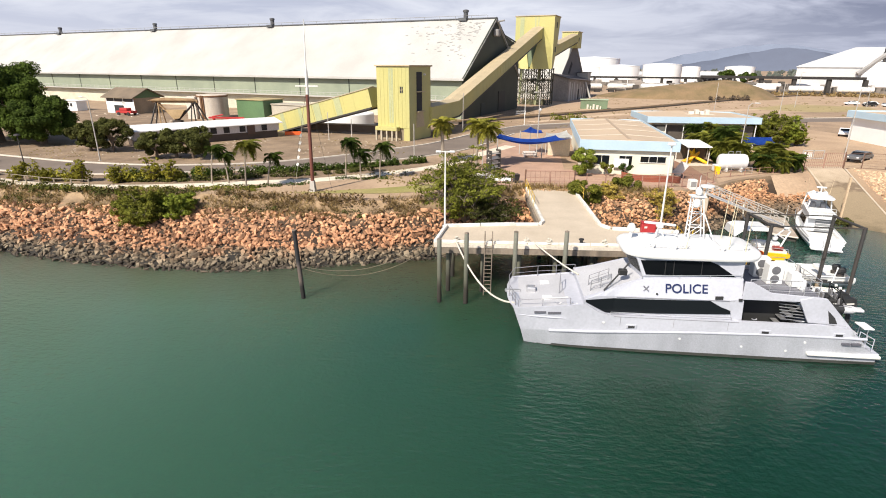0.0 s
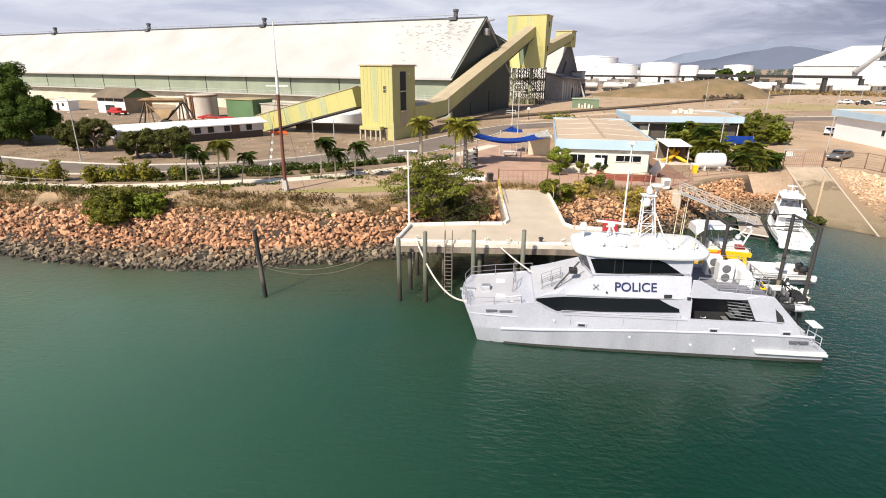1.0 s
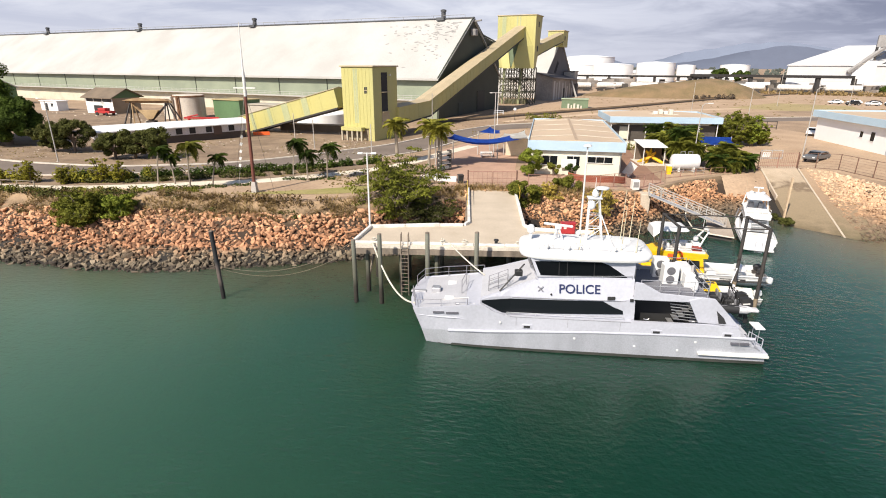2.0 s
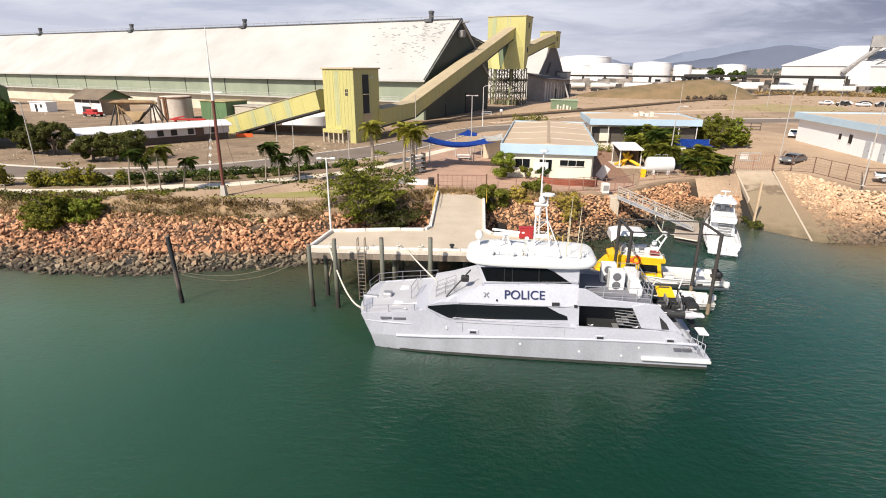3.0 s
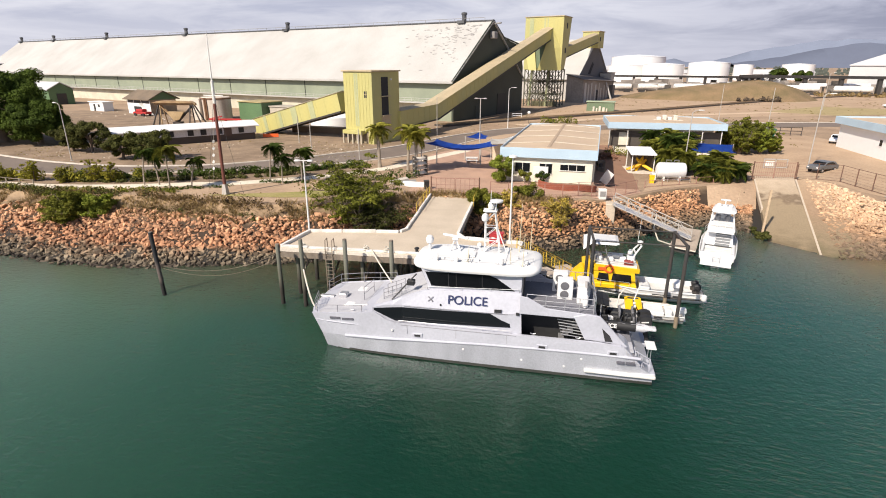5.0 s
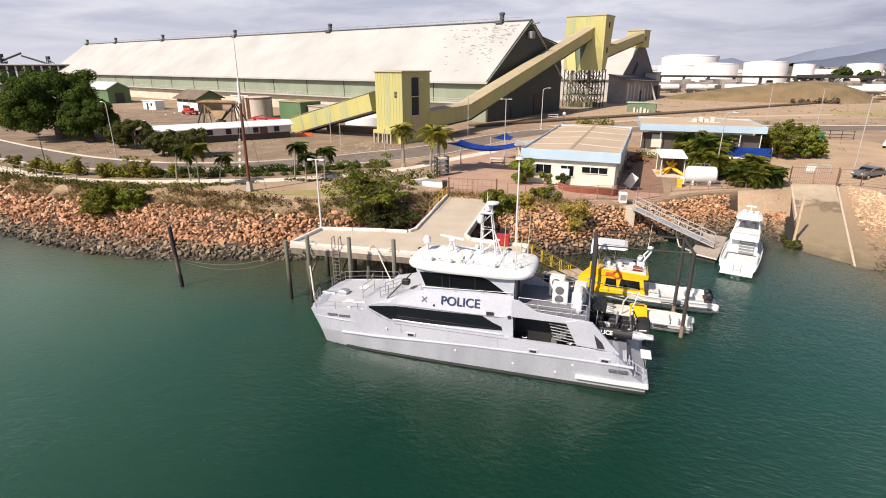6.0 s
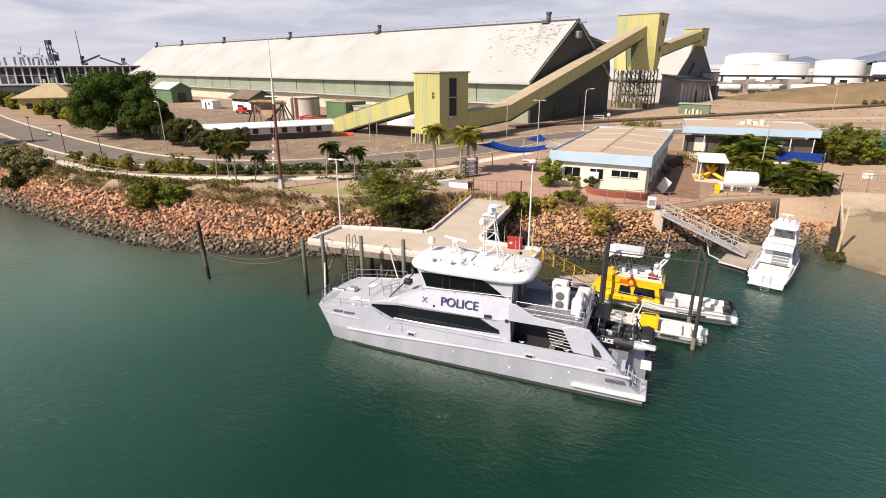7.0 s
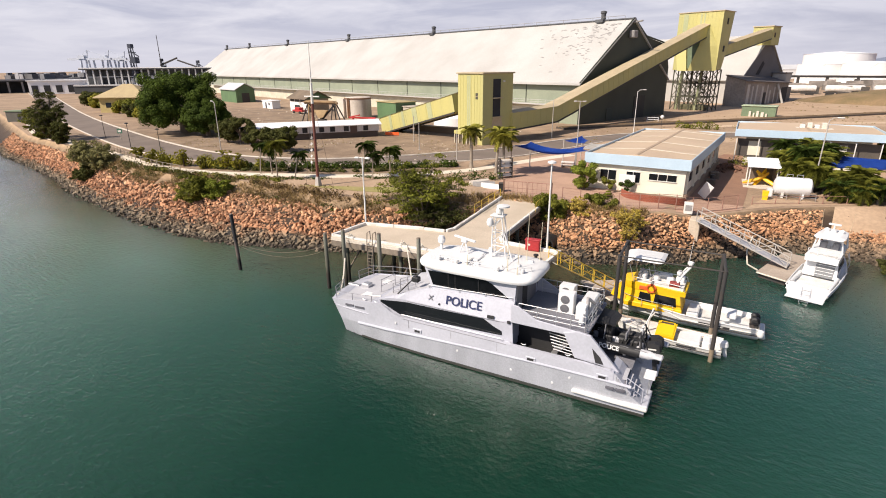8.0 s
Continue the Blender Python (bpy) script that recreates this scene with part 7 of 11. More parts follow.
def rib():
    b = empty("inflatable_tender", "grey and black police inflatable tender with outboards", "boat", m=pose(1.65, 30.0, 0, 0, 0, 1.34) @ pose(15.1, 3.85, 1.87, 0, 0, -3))
    pale = mat("pale_grey_tube", (0.60, 0.60, 0.61))
    bag = mat("bag_grey", (0.22, 0.22, 0.235))
    for s in (-1, 1):
        part("side_tube", T([(0.05, s * 0.12, 0.78), (0.5, s * 0.62, 0.68), (1.3, s * 0.92, 0.58), (3.2, s * 0.98, 0.52), (5.0, s * 0.96, 0.52), (5.5, s * 0.9, 0.52)], [0.16, 0.24, 0.27, 0.28, 0.27, 0.12], 12), pale, b, "pale grey inflatable tube")
        part("tube_band", T([(0.9, s * 0.80, 0.63), (1.5, s * 0.95, 0.57), (2.6, s * 0.985, 0.545), (4.5, s * 0.985, 0.525)], [0.27, 0.295, 0.297, 0.292], 12), BLACK, b, "black lettered band")
        part("grab_line", T([(0.9 + 0.45 * i, s * (1.12 if i > 1 else 0.95), 0.80 - 0.06 * (i % 2)) for i in range(10)], 0.018, 5), bag, b)
    lettering("POLICE", 0.36, WHITE, b, pose(2.75, -1.29, 0.60, 72, 0, 0), 0.012)
    part("floor", P([(0.5, -0.3), (1.2, -0.8), (5.2, -0.8), (5.2, 0.8), (1.2, 0.8), (0.5, 0.3)], "z", 0.2, 0.34), BOAT_DECK, b)
    part("keel", loft(bmesh.new(), [[(0.3, -0.1, 0.5), (0.3, 0.1, 0.5), (0.4, 0, 0.35)], [(1.5, -0.8, 0.3), (1.5, 0.8, 0.3), (1.5, 0, -0.16)], [(5.3, -0.85, 0.3), (5.3, 0.85, 0.3), (5.3, 0, -0.14)]]), WHITE_WORN, b)
    # console with a raked screen, wheel and grab frame
    part("console", loft(bmesh.new(), [[(1.75, -0.42, 0.34), (2.7, -0.42, 0.34), (2.7, 0.42, 0.34), (1.75, 0.42, 0.34)], [(1.85, -0.4, 1.05), (2.62, -0.4, 1.05), (2.62, 0.4, 1.05), (1.85, 0.4, 1.05)], [(2.0, -0.36, 1.32), (2.5, -0.36, 1.2), (2.5, 0.36, 1.2), (2.0, 0.36, 1.32)]]), BLACK, b)
    part("windscreen", P([(1.92, 1.3), (2.12, 1.62), (2.16, 1.62), (1.96, 1.3)], "y", -0.36, 0.36), GLASS, b)
    ring = [(2.62 + 0.06 * math.sin(a), 0.2 * math.cos(a), 1.22 + 0.2 * math.sin(a)) for a in (k * math.pi / 8 for k in range(17))]
    part("steering_wheel", T(ring, 0.022, 6), BLACK, b)
    for x, y in ((2.95, -0.3), (2.95, 0.32), (3.75, -0.3), (3.75, 0.32)):
        seat = part("jockey_seat", loft(bmesh.new(), [[(x, y - 0.2, 0.34), (x + 0.62, y - 0.2, 0.34), (x + 0.62, y + 0.2, 0.34), (x, y + 0.2, 0.34)], [(x + 0.05, y - 0.22, 0.86), (x + 0.6, y - 0.22, 0.86), (x + 0.6, y + 0.22, 0.86), (x + 0.05, y + 0.22, 0.86)], [(x + 0.12, y - 0.16, 0.96), (x + 0.55, y - 0.16, 0.96), (x + 0.55, y + 0.16, 0.96), (x + 0.12, y + 0.16, 0.96)]]), BLACK, b, "black jockey seat")
        part("seat_back", B(x + 0.5, y - 0.2, 0.9, x + 0.62, y + 0.2, 1.34, 0.04), bag, seat)
    # folded black canopy on hoops forward
    part("bimini", loft(bmesh.new(), [[(x, y0, z), (x, 0.1, z + 0.12), (x, y1, z), (x, y1, z - 0.09), (x, y0, z - 0.09)] for x, y0, y1, z in ((0.95, -0.35, 1.25, 1.62), (1.2, -0.55, 1.45, 1.74), (2.4, -0.55, 1.45, 1.74), (2.8, -0.4, 1.3, 1.6))]), BLACK, b, "black canopy cover")
    for x in (1.3, 2.3):
        part("canopy_hoop", T([(x, -0.85, 0.7), (x, -0.6, 1.66), (x, 1.4, 1.66), (x, 0.9, 0.7)], 0.03, 6), ALU, b)
    # stern arch with a light mast
    part("stern_arch", T([(4.5, -0.78, 0.6), (4.35, -0.7, 1.7), (4.35, 0.7, 1.7), (4.5, 0.78, 0.6)], 0.045, 8), BLACK, b, "black tubular stern arch")
    part("stern_arch", T([(4.9, -0.72, 0.6), (4.45, -0.66, 1.45), (4.45, 0.66, 1.45), (4.9, 0.72, 0.6)], 0.035, 8), BLACK, b)
    part("light_mast", T([(4.35, 0.55, 1.65), (4.6, 0.75, 2.5), (4.66, 0.8, 2.72)], [0.04, 0.035, 0.06], 8), WHITE, b, "white leaning light mast")
    for y in (-0.5, 0.0):
        part("flood_lamp", B(4.28, y - 0.08, 1.68, 4.42, y + 0.08, 1.84, 0.02), WHITE, b)
    rng = random.Random(8)
    for i in range(16):
        x, y = rng.uniform(0.8, 4.7), rng.choice((-1, 1)) * rng.uniform(0.35, 0.75) - 0.15
        part("gear_bag", B(x, y, 0.34, x + rng.uniform(0.2, 0.5), y + rng.uniform(0.18, 0.36), 0.36 + rng.uniform(0.25, 0.75), 0.06), [BLACK, bag, pale, BLACK][i % 4], b)
    for k in range(4):
        part("hose", T([(3.2 + 0.3 * k, -0.7, 0.5), (3.4 + 0.3 * k, -0.5, 0.95 + 0.1 * k), (3.8 + 0.3 * k, -0.1, 1.05), (4.1 + 0.25 * k, 0.3, 0.6)], 0.025, 6), BLACK, b)
    for y in (-0.42, 0.42):
        o = part("outboard_motor", loft(bmesh.new(), [[(x, -w, z0), (x, w, z0), (x, w * 0.85, z1), (x, -w * 0.85, z1)] for x, w, z0, z1 in ((-0.42, 0.14, 0.12, 0.5), (-0.3, 0.24, 0.0, 0.64), (0.1, 0.26, -0.02, 0.68), (0.36, 0.22, 0.05, 0.56), (0.42, 0.12, 0.12, 0.45))]), BLACK, b, "black outboard motor")
        o.matrix_local = pose(5.15, y, 0.48, 0, -8, 0)
        part("leg", B(-0.1, -0.07, -1.15, 0.14, 0.07, 0.05, 0.03), BLACK, o)
        part("bracket", B(-0.45, -0.14, -0.4, -0.08, 0.14, 0.05, 0.02), DARK_STEEL, o)
        part("cowl_stripe", B(-0.25, -0.262, 0.28, 0.2, -0.245, 0.36), WHITE_WORN, o)
    for y0, y1 in ((-1.15, -0.65), (0.65, 1.15)):
        part("stern_step", B(5.0, y0, 0.42, 5.75, y1, 0.62, 0.06), pale, b, "pale stern step pad")
    return b


rib()


def white_cruiser():
    L, W = 11.6, 3.2
    b = empty("motor_cruiser", "white flybridge motor cruiser moored at the pontoon", "boat", m=pose(33.5, 63.7, 0, 0, 0, 255.0) @ Matrix.Diagonal((1, 1.02, 0.97, 1)))
    secs = hull_loft(L, W, 0.6, 1.15)
    small_hull(b, secs, WHITE, WHITE, deck_z=0.8, label="white hull")
    part("cabin", loft(bmesh.new(), [[(2.2, -0.5, 1.3), (2.2, 0.5, 1.3), (2.5, 0.5, 1.6), (2.5, -0.5, 1.6)], [(3.6, -1.1, 1.1), (3.6, 1.1, 1.1), (4.2, 0.95, 2.5), (4.2, -0.95, 2.5)], [(7.6, -1.25, 1.0), (7.6, 1.25, 1.0), (7.4, 1.1, 2.6), (7.4, -1.1, 2.6)]]), WHITE, b, "white cabin")
    for s in (-1, 1):
        bm = bmesh.new()
        f = bm.faces.new([bm.verts.new(p) for p in ((4.2, s * 1.1, 1.7), (7.2, s * 1.2, 1.6), (7.1, s * 1.12, 2.3), (4.6, s * 1.02, 2.3))])
        bmesh.ops.solidify(bm, geom=[f], thickness=0.05)
        part("cabin_window", bm, GLASS, b)
    part("saloon_door", B(7.5, -0.35, 1.0, 7.62, 0.95, 2.3), mat("grey_glazed_door", (0.22, 0.23, 0.24)), b, "grey glazed saloon door")
    for i in range(4):
        part("door_bar", B(7.6, -0.35, 1.25 + i * 0.3, 7.66, 0.95, 1.29 + i * 0.3), WHITE, b)
    part("flybridge", loft(bmesh.new(), [[(4.0, -0.95, 2.5), (4.0, 0.95, 2.5), (3.8, 1.05, 3.25), (3.8, -1.05, 3.25)], [(8.2, -1.15, 2.5), (8.2, 1.15, 2.5), (8.2, 1.2, 3.0), (8.2, -1.2, 3.0)]]), WHITE, b, "white flybridge")
    part("flybridge_floor", B(4.4, -0.95, 2.95, 8.0, 0.95, 3.06), WHITE_WORN, b)
    part("helm_console", B(4.2, -0.7, 3.0, 4.8, 0.7, 3.7, 0.08), WHITE, b)
    for y in (-0.45, 0.45):
        part("helm_seat", B(5.3, y - 0.25, 3.05, 5.8, y + 0.25, 3.75, 0.1), mat("grey_seat", (0.25, 0.25, 0.26)), b, "dark helm seat")
    part("hardtop", loft(bmesh.new(), [[(x, -w, z), (x, -w * 0.6, z + 0.13), (x, w * 0.6, z + 0.13), (x, w, z), (x, w * 0.9, z - 0.09), (x, -w * 0.9, z - 0.09)] for x, w, z in ((3.5, 0.55, 4.3), (4.1, 0.9, 4.45), (5.6, 1.05, 4.46), (6.7, 1.1, 4.42), (6.9, 1.0, 4.36))]), WHITE, b, "white hardtop")
    for x in (4.2, 6.3):
        for y in (-0.95, 0.95):
            part("hardtop_post", R((x, y * 1.12, 3.05), (x, y * 0.9, 4.42), 0.07, seg=6), WHITE, b)
    for x, y in ((5.0, -0.7), (5.0, 0.7), (5.4, 0.0)):
        bm = bmesh.new()
        lathe(bm, [(0.05, 0), (0.22, 0.05), (0.22, 0.22), (0.05, 0.32)], 12, Matrix.Translation((x, y * 0.75, 4.55)))
        part("dome_aerial", bm, WHITE, b)
    part("radar_post", R((5.5, 0, 4.5), (5.5, 0, 5.25), 0.06, seg=6), WHITE, b)
    part("radar_scanner", B(5.25, -0.45, 5.25, 5.55, 0.45, 5.4, 0.05), WHITE, b)
    for y in (-1.0, 1.0):
        part("outrigger_pole", R((4.6, y, 4.5), (4.8, y * 1.1, 6.4), 0.022, 0.012, 5), mat("pole_tan", (0.65, 0.5, 0.33)), b)
    rail(b, [(0.3, -0.25, 1.45), (1.6, -1.0, 1.35), (4.0, -1.45, 1.25)], 0.6, 0.02, (0.5,), "bow_rail", 1.0)
    rail(b, [(0.3, 0.25, 1.45), (1.6, 1.0, 1.35), (4.0, 1.45, 1.25)], 0.6, 0.02, (0.5,), "bow_rail", 1.0)
    rail(b, [(8.1, -1.05, 3.0), (8.1, 1.05, 3.0)], 0.6, 0.02, (0.5,), "flybridge_rail", 0.7, WHITE)
    part("cockpit_lining", B(7.7, -1.2, 0.78, 10.9, 1.2, 0.9), WHITE_WORN, b)
    for y in (-1.45, 1.2):
        part("coaming", B(7.6, y, 0.8, 11.2, y + 0.25, 1.3, 0.06), WHITE, b)
    part("transom", B(10.9, -1.4, 0.5, 11.25, 1.4, 1.3, 0.08), WHITE, b)
    part("swim_platform", B(11.4, -1.3, 0.25, 12.2, 1.3, 0.38, 0.04), WHITE, b)
    bm = bmesh.new()
    for y in (-0.3, 0.3):
        rod(bm, (12.1, y, -0.3), (11.6, y, 1.2), 0.03, seg=6)
    for i in range(4):
        rod(bm, (12.0 - i * 0.12, -0.3, 0.1 + i * 0.3), (12.0 - i * 0.12, 0.3, 0.1 + i * 0.3), 0.025, seg=5)
    part("stern_ladder", bm, ALU, b)
    return b


white_cruiser()


# ---- office, shelter, second office, warehouse ----
def flat_roofed(name, label, m, w, d, h, fascia, over, roof_strips, base_z):
    """A low building with a deep fascia round a shallow roof; front along x, running back along y."""
    o = empty(name, label, "building", m=m)
    part("wall", B(over, over, base_z, w - over, d - over, h - fascia + 0.1), OFFICE_WALL, o, "cream rendered wall")
    z0, z1 = h - fascia, h
    for a in ((0, 0, w, 0.12), (0, d - 0.12, w, d), (0, 0.12, 0.12, d - 0.12), (w - 0.12, 0.12, w, d - 0.12)):
        part("fascia", B(a[0], a[1], z0, a[2], a[3], z1, 0.02), FASCIA, o, "pale blue fascia board")
    part("soffit", B(0.12, 0.12, z0 + 0.02, w - 0.12, d - 0.12, z0 + 0.1), WHITE_WORN, o)
    bm = bmesh.new()
    prism(bm, [(0.12, z1 - 0.25), (w / 2, z1 + 0.12), (w - 0.12, z1 - 0.25), (w - 0.12, z1 - 0.45), (0.12, z1 - 0.45)], "y", 0.12, d - 0.12)
    part("roof", bm, OFFICE_ROOF, o, "tan sheet roof")
    bm = bmesh.new()
    n = int(w / 0.76)
    for i in range(n):
        x = 0.3 + i * 0.76
        z = z1 - 0.25 + 0.37 * (1 - abs(x - w / 2) / (w / 2))
        box(bm, x, 0.2, z - 0.05, x + 0.04, d - 0.2, z + 0.004)
    tagged(part("roof_ribs", bm, OFFICE_ROOF, o), kind="stuff")
    pale = mat("pale_roof_strip", (0.78, 0.68, 0.53))
    part("ridge_cap", B(w / 2 - 0.2, 0.15, z1 + 0.10, w / 2 + 0.2, d - 0.15, z1 + 0.16, 0.02), mat("dull_ridge_cap", (0.44, 0.33, 0.23), (0.38, 0.28, 0.19)), o)
    for k in roof_strips:
        for s in (0, 1):
            bm = bmesh.new()
            xa, xb = (0.2, w / 2 - 0.25) if s == 0 else (w / 2 + 0.25, w - 0.2)
            za, zb = (z1 - 0.21, z1 + 0.12) if s == 0 else (z1 + 0.12, z1 - 0.21)
            prism(bm, [(xa, za), (xa, za + 0.03), (xb, zb + 0.03), (xb, zb)], "y", k, k + 0.55)
            part("roof_lap", bm, pale, o)
    return o


def window(parent, x0, z0, x1, z1, y, name="window"):
    w = part(name, B(x0, y - 0.03, z0, x1, y + 0.02, z1), GLASS, parent, "dark window")
    fr = WHITE_WORN
    part("frame", B(x0 - 0.06, y - 0.06, z1, x1 + 0.06, y, z1 + 0.06), fr, w)
    part("sill", B(x0 - 0.08, y - 0.1, z0 - 0.07, x1 + 0.08, y, z0), fr, w)
    n = max(1, round((x1 - x0) / 0.9))
    for i in range(1, n):
        x = x0 + (x1 - x0) * i / n
        part("mullion", B(x - 0.025, y - 0.05, z0, x + 0.025, y - 0.01, z1), fr, w)
    return w


off = flat_roofed("office", "cream harbour office with a pale blue fascia and tan roof", pose(7.9, 66.4, 0, 0, 0, -3.0), 11.7, 28.6, 8.6, 1.2, 0.5, (5.0, 11.8, 18.6, 25.4), G - 1.3)
window(off, 1.9, 5.6, 3.7, 6.7, 0.48)
window(off, 4.9, 5.5, 6.4, 6.7, 0.48)
window(off, 7.4, 6.0, 10.3, 6.7, 0.48)
for i in range(5):
    y = 3.0 + i * 4.6
    part("side_window", B(11.18, y, 5.7, 11.24, y + 1.8, 6.7), GLASS, off, "dark side window")
for i in range(6):
    part("side_pier", B(11.2, 1.0 + i * 4.6, 3.2, 11.42, 1.4 + i * 4.6, 7.4), OFFICE_WALL, off)
# brown plinth colour includes the shade on this side of the office
part("side_plinth", B(11.15, 0.6, 3.0, 11.5, 27.8, 4.7), mat("shaded_plinth", (0.30, 0.22, 0.16)), off)
part("notice_board", B(4.2, 0.05, 5.3, 6.0, 0.15, 6.4, 0.02), WHITE, off, "white notice board")
sd = empty("leaning_board", "white board leaning on a stand beside the office", "board", m=pose(21.0, 69.8, gz(21, 69.8), 0, 0, -20))
part("panel", B(-0.55, -0.03, 0.0, 0.55, 0.03, 1.9, 0.02, pose(-0.35, 0, 0.35, 12, 32, 0)), WHITE, sd)
part("stand", R((0.1, 0.3, 0), (0.3, 0.05, 1.3), 0.05, seg=6), DARK_STEEL, sd)
part("stand_foot", B(-0.5, -0.2, 0, 0.5, 0.4, 0.08), DARK_STEEL, sd)
# brick planter before the office, laid course by course
pl_thing = empty("planter", "curved low red-brick garden wall before the office", "planter")
brick_me = None
for c in range(5):
    for i in range(34):
        a = radians(196 + (i + 0.5 * (c % 2)) * 4.3)
        x, y = 16.3 + 3.5 * math.cos(a), 65.2 + 2.7 * math.sin(a)
        m = Matrix.Translation((x, y, gz(x, y) + 0.10 + c * 0.15)) @ Matrix.Rotation(math.atan2(2.7 * math.cos(a), -3.5 * math.sin(a)), 4, "Z")
        if brick_me is None:
            brick_me = part("brick", B(-0.115, -0.07, -0.065, 0.115, 0.07, 0.065, 0.01), BRICK, pl_thing)
            brick_me.matrix_local = m
        else:
            same_mesh("brick", brick_me, pl_thing, m)
bm = bmesh.new()
prism(bm, [(16.3 + 3.4 * math.cos(radians(196 + i * 7)), 65.2 + 2.6 * math.sin(radians(196 + i * 7))) for i in range(22)], "z", 3.9, 4.85)
part("garden_bed", bm, DIRT_DARK, pl_thing)
ac = empty("air_conditioner", "pale outdoor air-conditioning cabinet on the bank top", "cabinet", m=pose(20.2, 61.7, gz(20.2, 61.7), 0, 0, 10) @ Matrix.Scale(0.75, 4))
part("body", B(-0.55, -0.45, 0.05, 0.55, 0.45, 1.6, 0.04), WHITE_WORN, ac)
part("grille", B(-0.42, -0.47, 0.5, 0.42, -0.44, 1.3), GREY_SHED, ac)


def shelter():
    z = gz(26.5, 82)
    s = empty("shelter", "small open shelter with a white sheet roof", "shelter", m=pose(25.0, 80.3, z, 0, 0, 4))
    for x in (0.1, 3.1):
        for y in (0.1, 4.6):
            part("post", B(x - 0.06, y - 0.06, -0.05, x + 0.06, y + 0.06, 2.7), WHITE_WORN, s)
    part("roof", P([(-0.25, 2.55), (-0.25, 2.63), (5.0, 3.05), (5.0, 2.97)], "x", -0.2, 3.4), TANK_WHITE, s, "white sheet roof")
    part("back_wall", B(0.1, 4.6, 0, 3.1, 4.66, 2.6), mat("brown_board", (0.16, 0.12, 0.09)), s)
    part("side_wall", B(3.04, 1.4, 0, 3.1, 4.6, 2.5), mat("brown_board_side", (0.20, 0.15, 0.11)), s)
    part("slab", B(-0.4, -0.6, -0.1, 3.6, 5.0, 0.06), CONC_PALE, s)
    return s


shelter()
for k, (x, y, rz, ry) in enumerate(((26.0, 81.6, 20, -24), (26.9, 81.9, -25, 30), (26.4, 82.7, 60, -38))):
    ky = empty("kayak", "yellow-orange kayak propped up under the shelter", "kayak", "kayaks", pose(x, y, gz(x, y) + 0.62, 0, ry, rz))
    bm = bmesh.new()
    loft(bm, [[(q, w * math.cos(t), 0.22 * (1 if abs(q) < 1.3 else 0.7) * math.sin(t) + 0.2 + 0.08 * q * q) for t in (0, 0.9, 1.57, 2.2, 3.14, 4.0, 4.71, 5.4)] for q, w in ((-1.6, 0.03), (-1.1, 0.24), (0, 0.36), (1.1, 0.24), (1.6, 0.03))])
    part("shell", bm, mat("kayak_yellow", (0.80, 0.42, 0.02)) if k == 0 else YELLOW, ky)
bn = empty("waste_bin", "yellow plastic bin beside the tank", "bin", m=pose(27.0, 73.6, gz(27, 73.6), 0, 0, 0))
part("body", loft(bmesh.new(), [[(-0.26, -0.26, 0), (0.26, -0.26, 0), (0.26, 0.26, 0), (-0.26, 0.26, 0)], [(-0.32, -0.32, 0.95), (0.32, -0.32, 0.95), (0.32, 0.32, 0.95), (-0.32, 0.32, 0.95)]]), YELLOW, bn)
part("lid", B(-0.34, -0.34, 0.95, 0.34, 0.34, 1.03, 0.02), YELLOW, bn)


def fuel_tank():
    z = gz(30, 76)
    t = empty("fuel_tank", "white horizontal fuel tank on a steel cradle", "tank", m=pose(29.6, 75.9, z, 0, 0, 6))
    bm = bmesh.new()
    lathe(bm, [(0.02, -1.95), (0.6, -1.9), (0.98, -1.7), (1.05, -1.5), (1.05, 1.5), (0.98, 1.7), (0.6, 1.9), (0.02, 1.95)], 28, pose(0, 0, 1.35, 0, 90, 0))
    part("shell", bm, WHITE, t)
    for x in (-1.0, 1.0):
        part("saddle", B(x - 0.12, -0.9, 0, x + 0.12, 0.9, 0.75), WHITE_WORN, t)
        part("lifting_hoop", T([(x * 0.5 - 0.3, -0.2, 2.35), (x * 0.5 - 0.3, -0.2, 2.75), (x * 0.5 + 0.3, -0.2, 2.75), (x * 0.5 + 0.3, -0.2, 2.35)], 0.04, 6), ALU, t)
    part("cradle", B(-2.4, -1.1, 0, 2.4, 1.1, 0.12), mat("cradle_brown", (0.30, 0.22, 0.15)), t)
    rail(t, [(-2.0, -1.3, 0.0), (2.2, -1.3, 0.0)], 0.8, 0.03, (0.5,), "guard_rail", 1.4)
    part("pump_box", B(-2.5, -0.7, 0.1, -1.95, 0.3, 1.0, 0.05), WHITE, t)
    return t


fuel_tank()
o2 = flat_roofed("office_block", "long low office with pale blue fascia and dark veranda", pose(22.3, 95.0, 0, 0, 0, 1.0), 18.4, 13.0, 9.1, 1.05, 1.6, (), G - 0.9)
# dark brown sheet before the wall gives the veranda shade by colour
part("veranda_shade", B(0.5, 1.45, 5.0, 17.9, 1.58, 7.6), mat("veranda_shade_brown", (0.10, 0.085, 0.07)), o2, "dark sheet painted as the veranda shade")
for i in range(7):
    part("veranda_post", B(0.3 + i * 2.9, 0.3, 3.6, 0.42 + i * 2.9, 0.42, 7.9), WHITE_WORN, o2)
for x in (2.0, 8.6, 12.5):
    part("veranda_panel", B(x, 1.40, 5.2, x + 1.6, 1.46, 7.3), OFFICE_WALL, o2)
rp = empty("roof_plant", "white roof plant on the office block", "roof plant", m=pose(32.2, 100.5, 9.1, 0, 0, 4))
for i in range(4):
    part("unit", B(-1.7 + i * 0.9, -0.5, 0, -1.05 + i * 0.9, 0.5, 0.55 + 0.3 * (i in (1, 3)), 0.08), [WHITE_WORN, CONC_PALE][i % 2], rp)
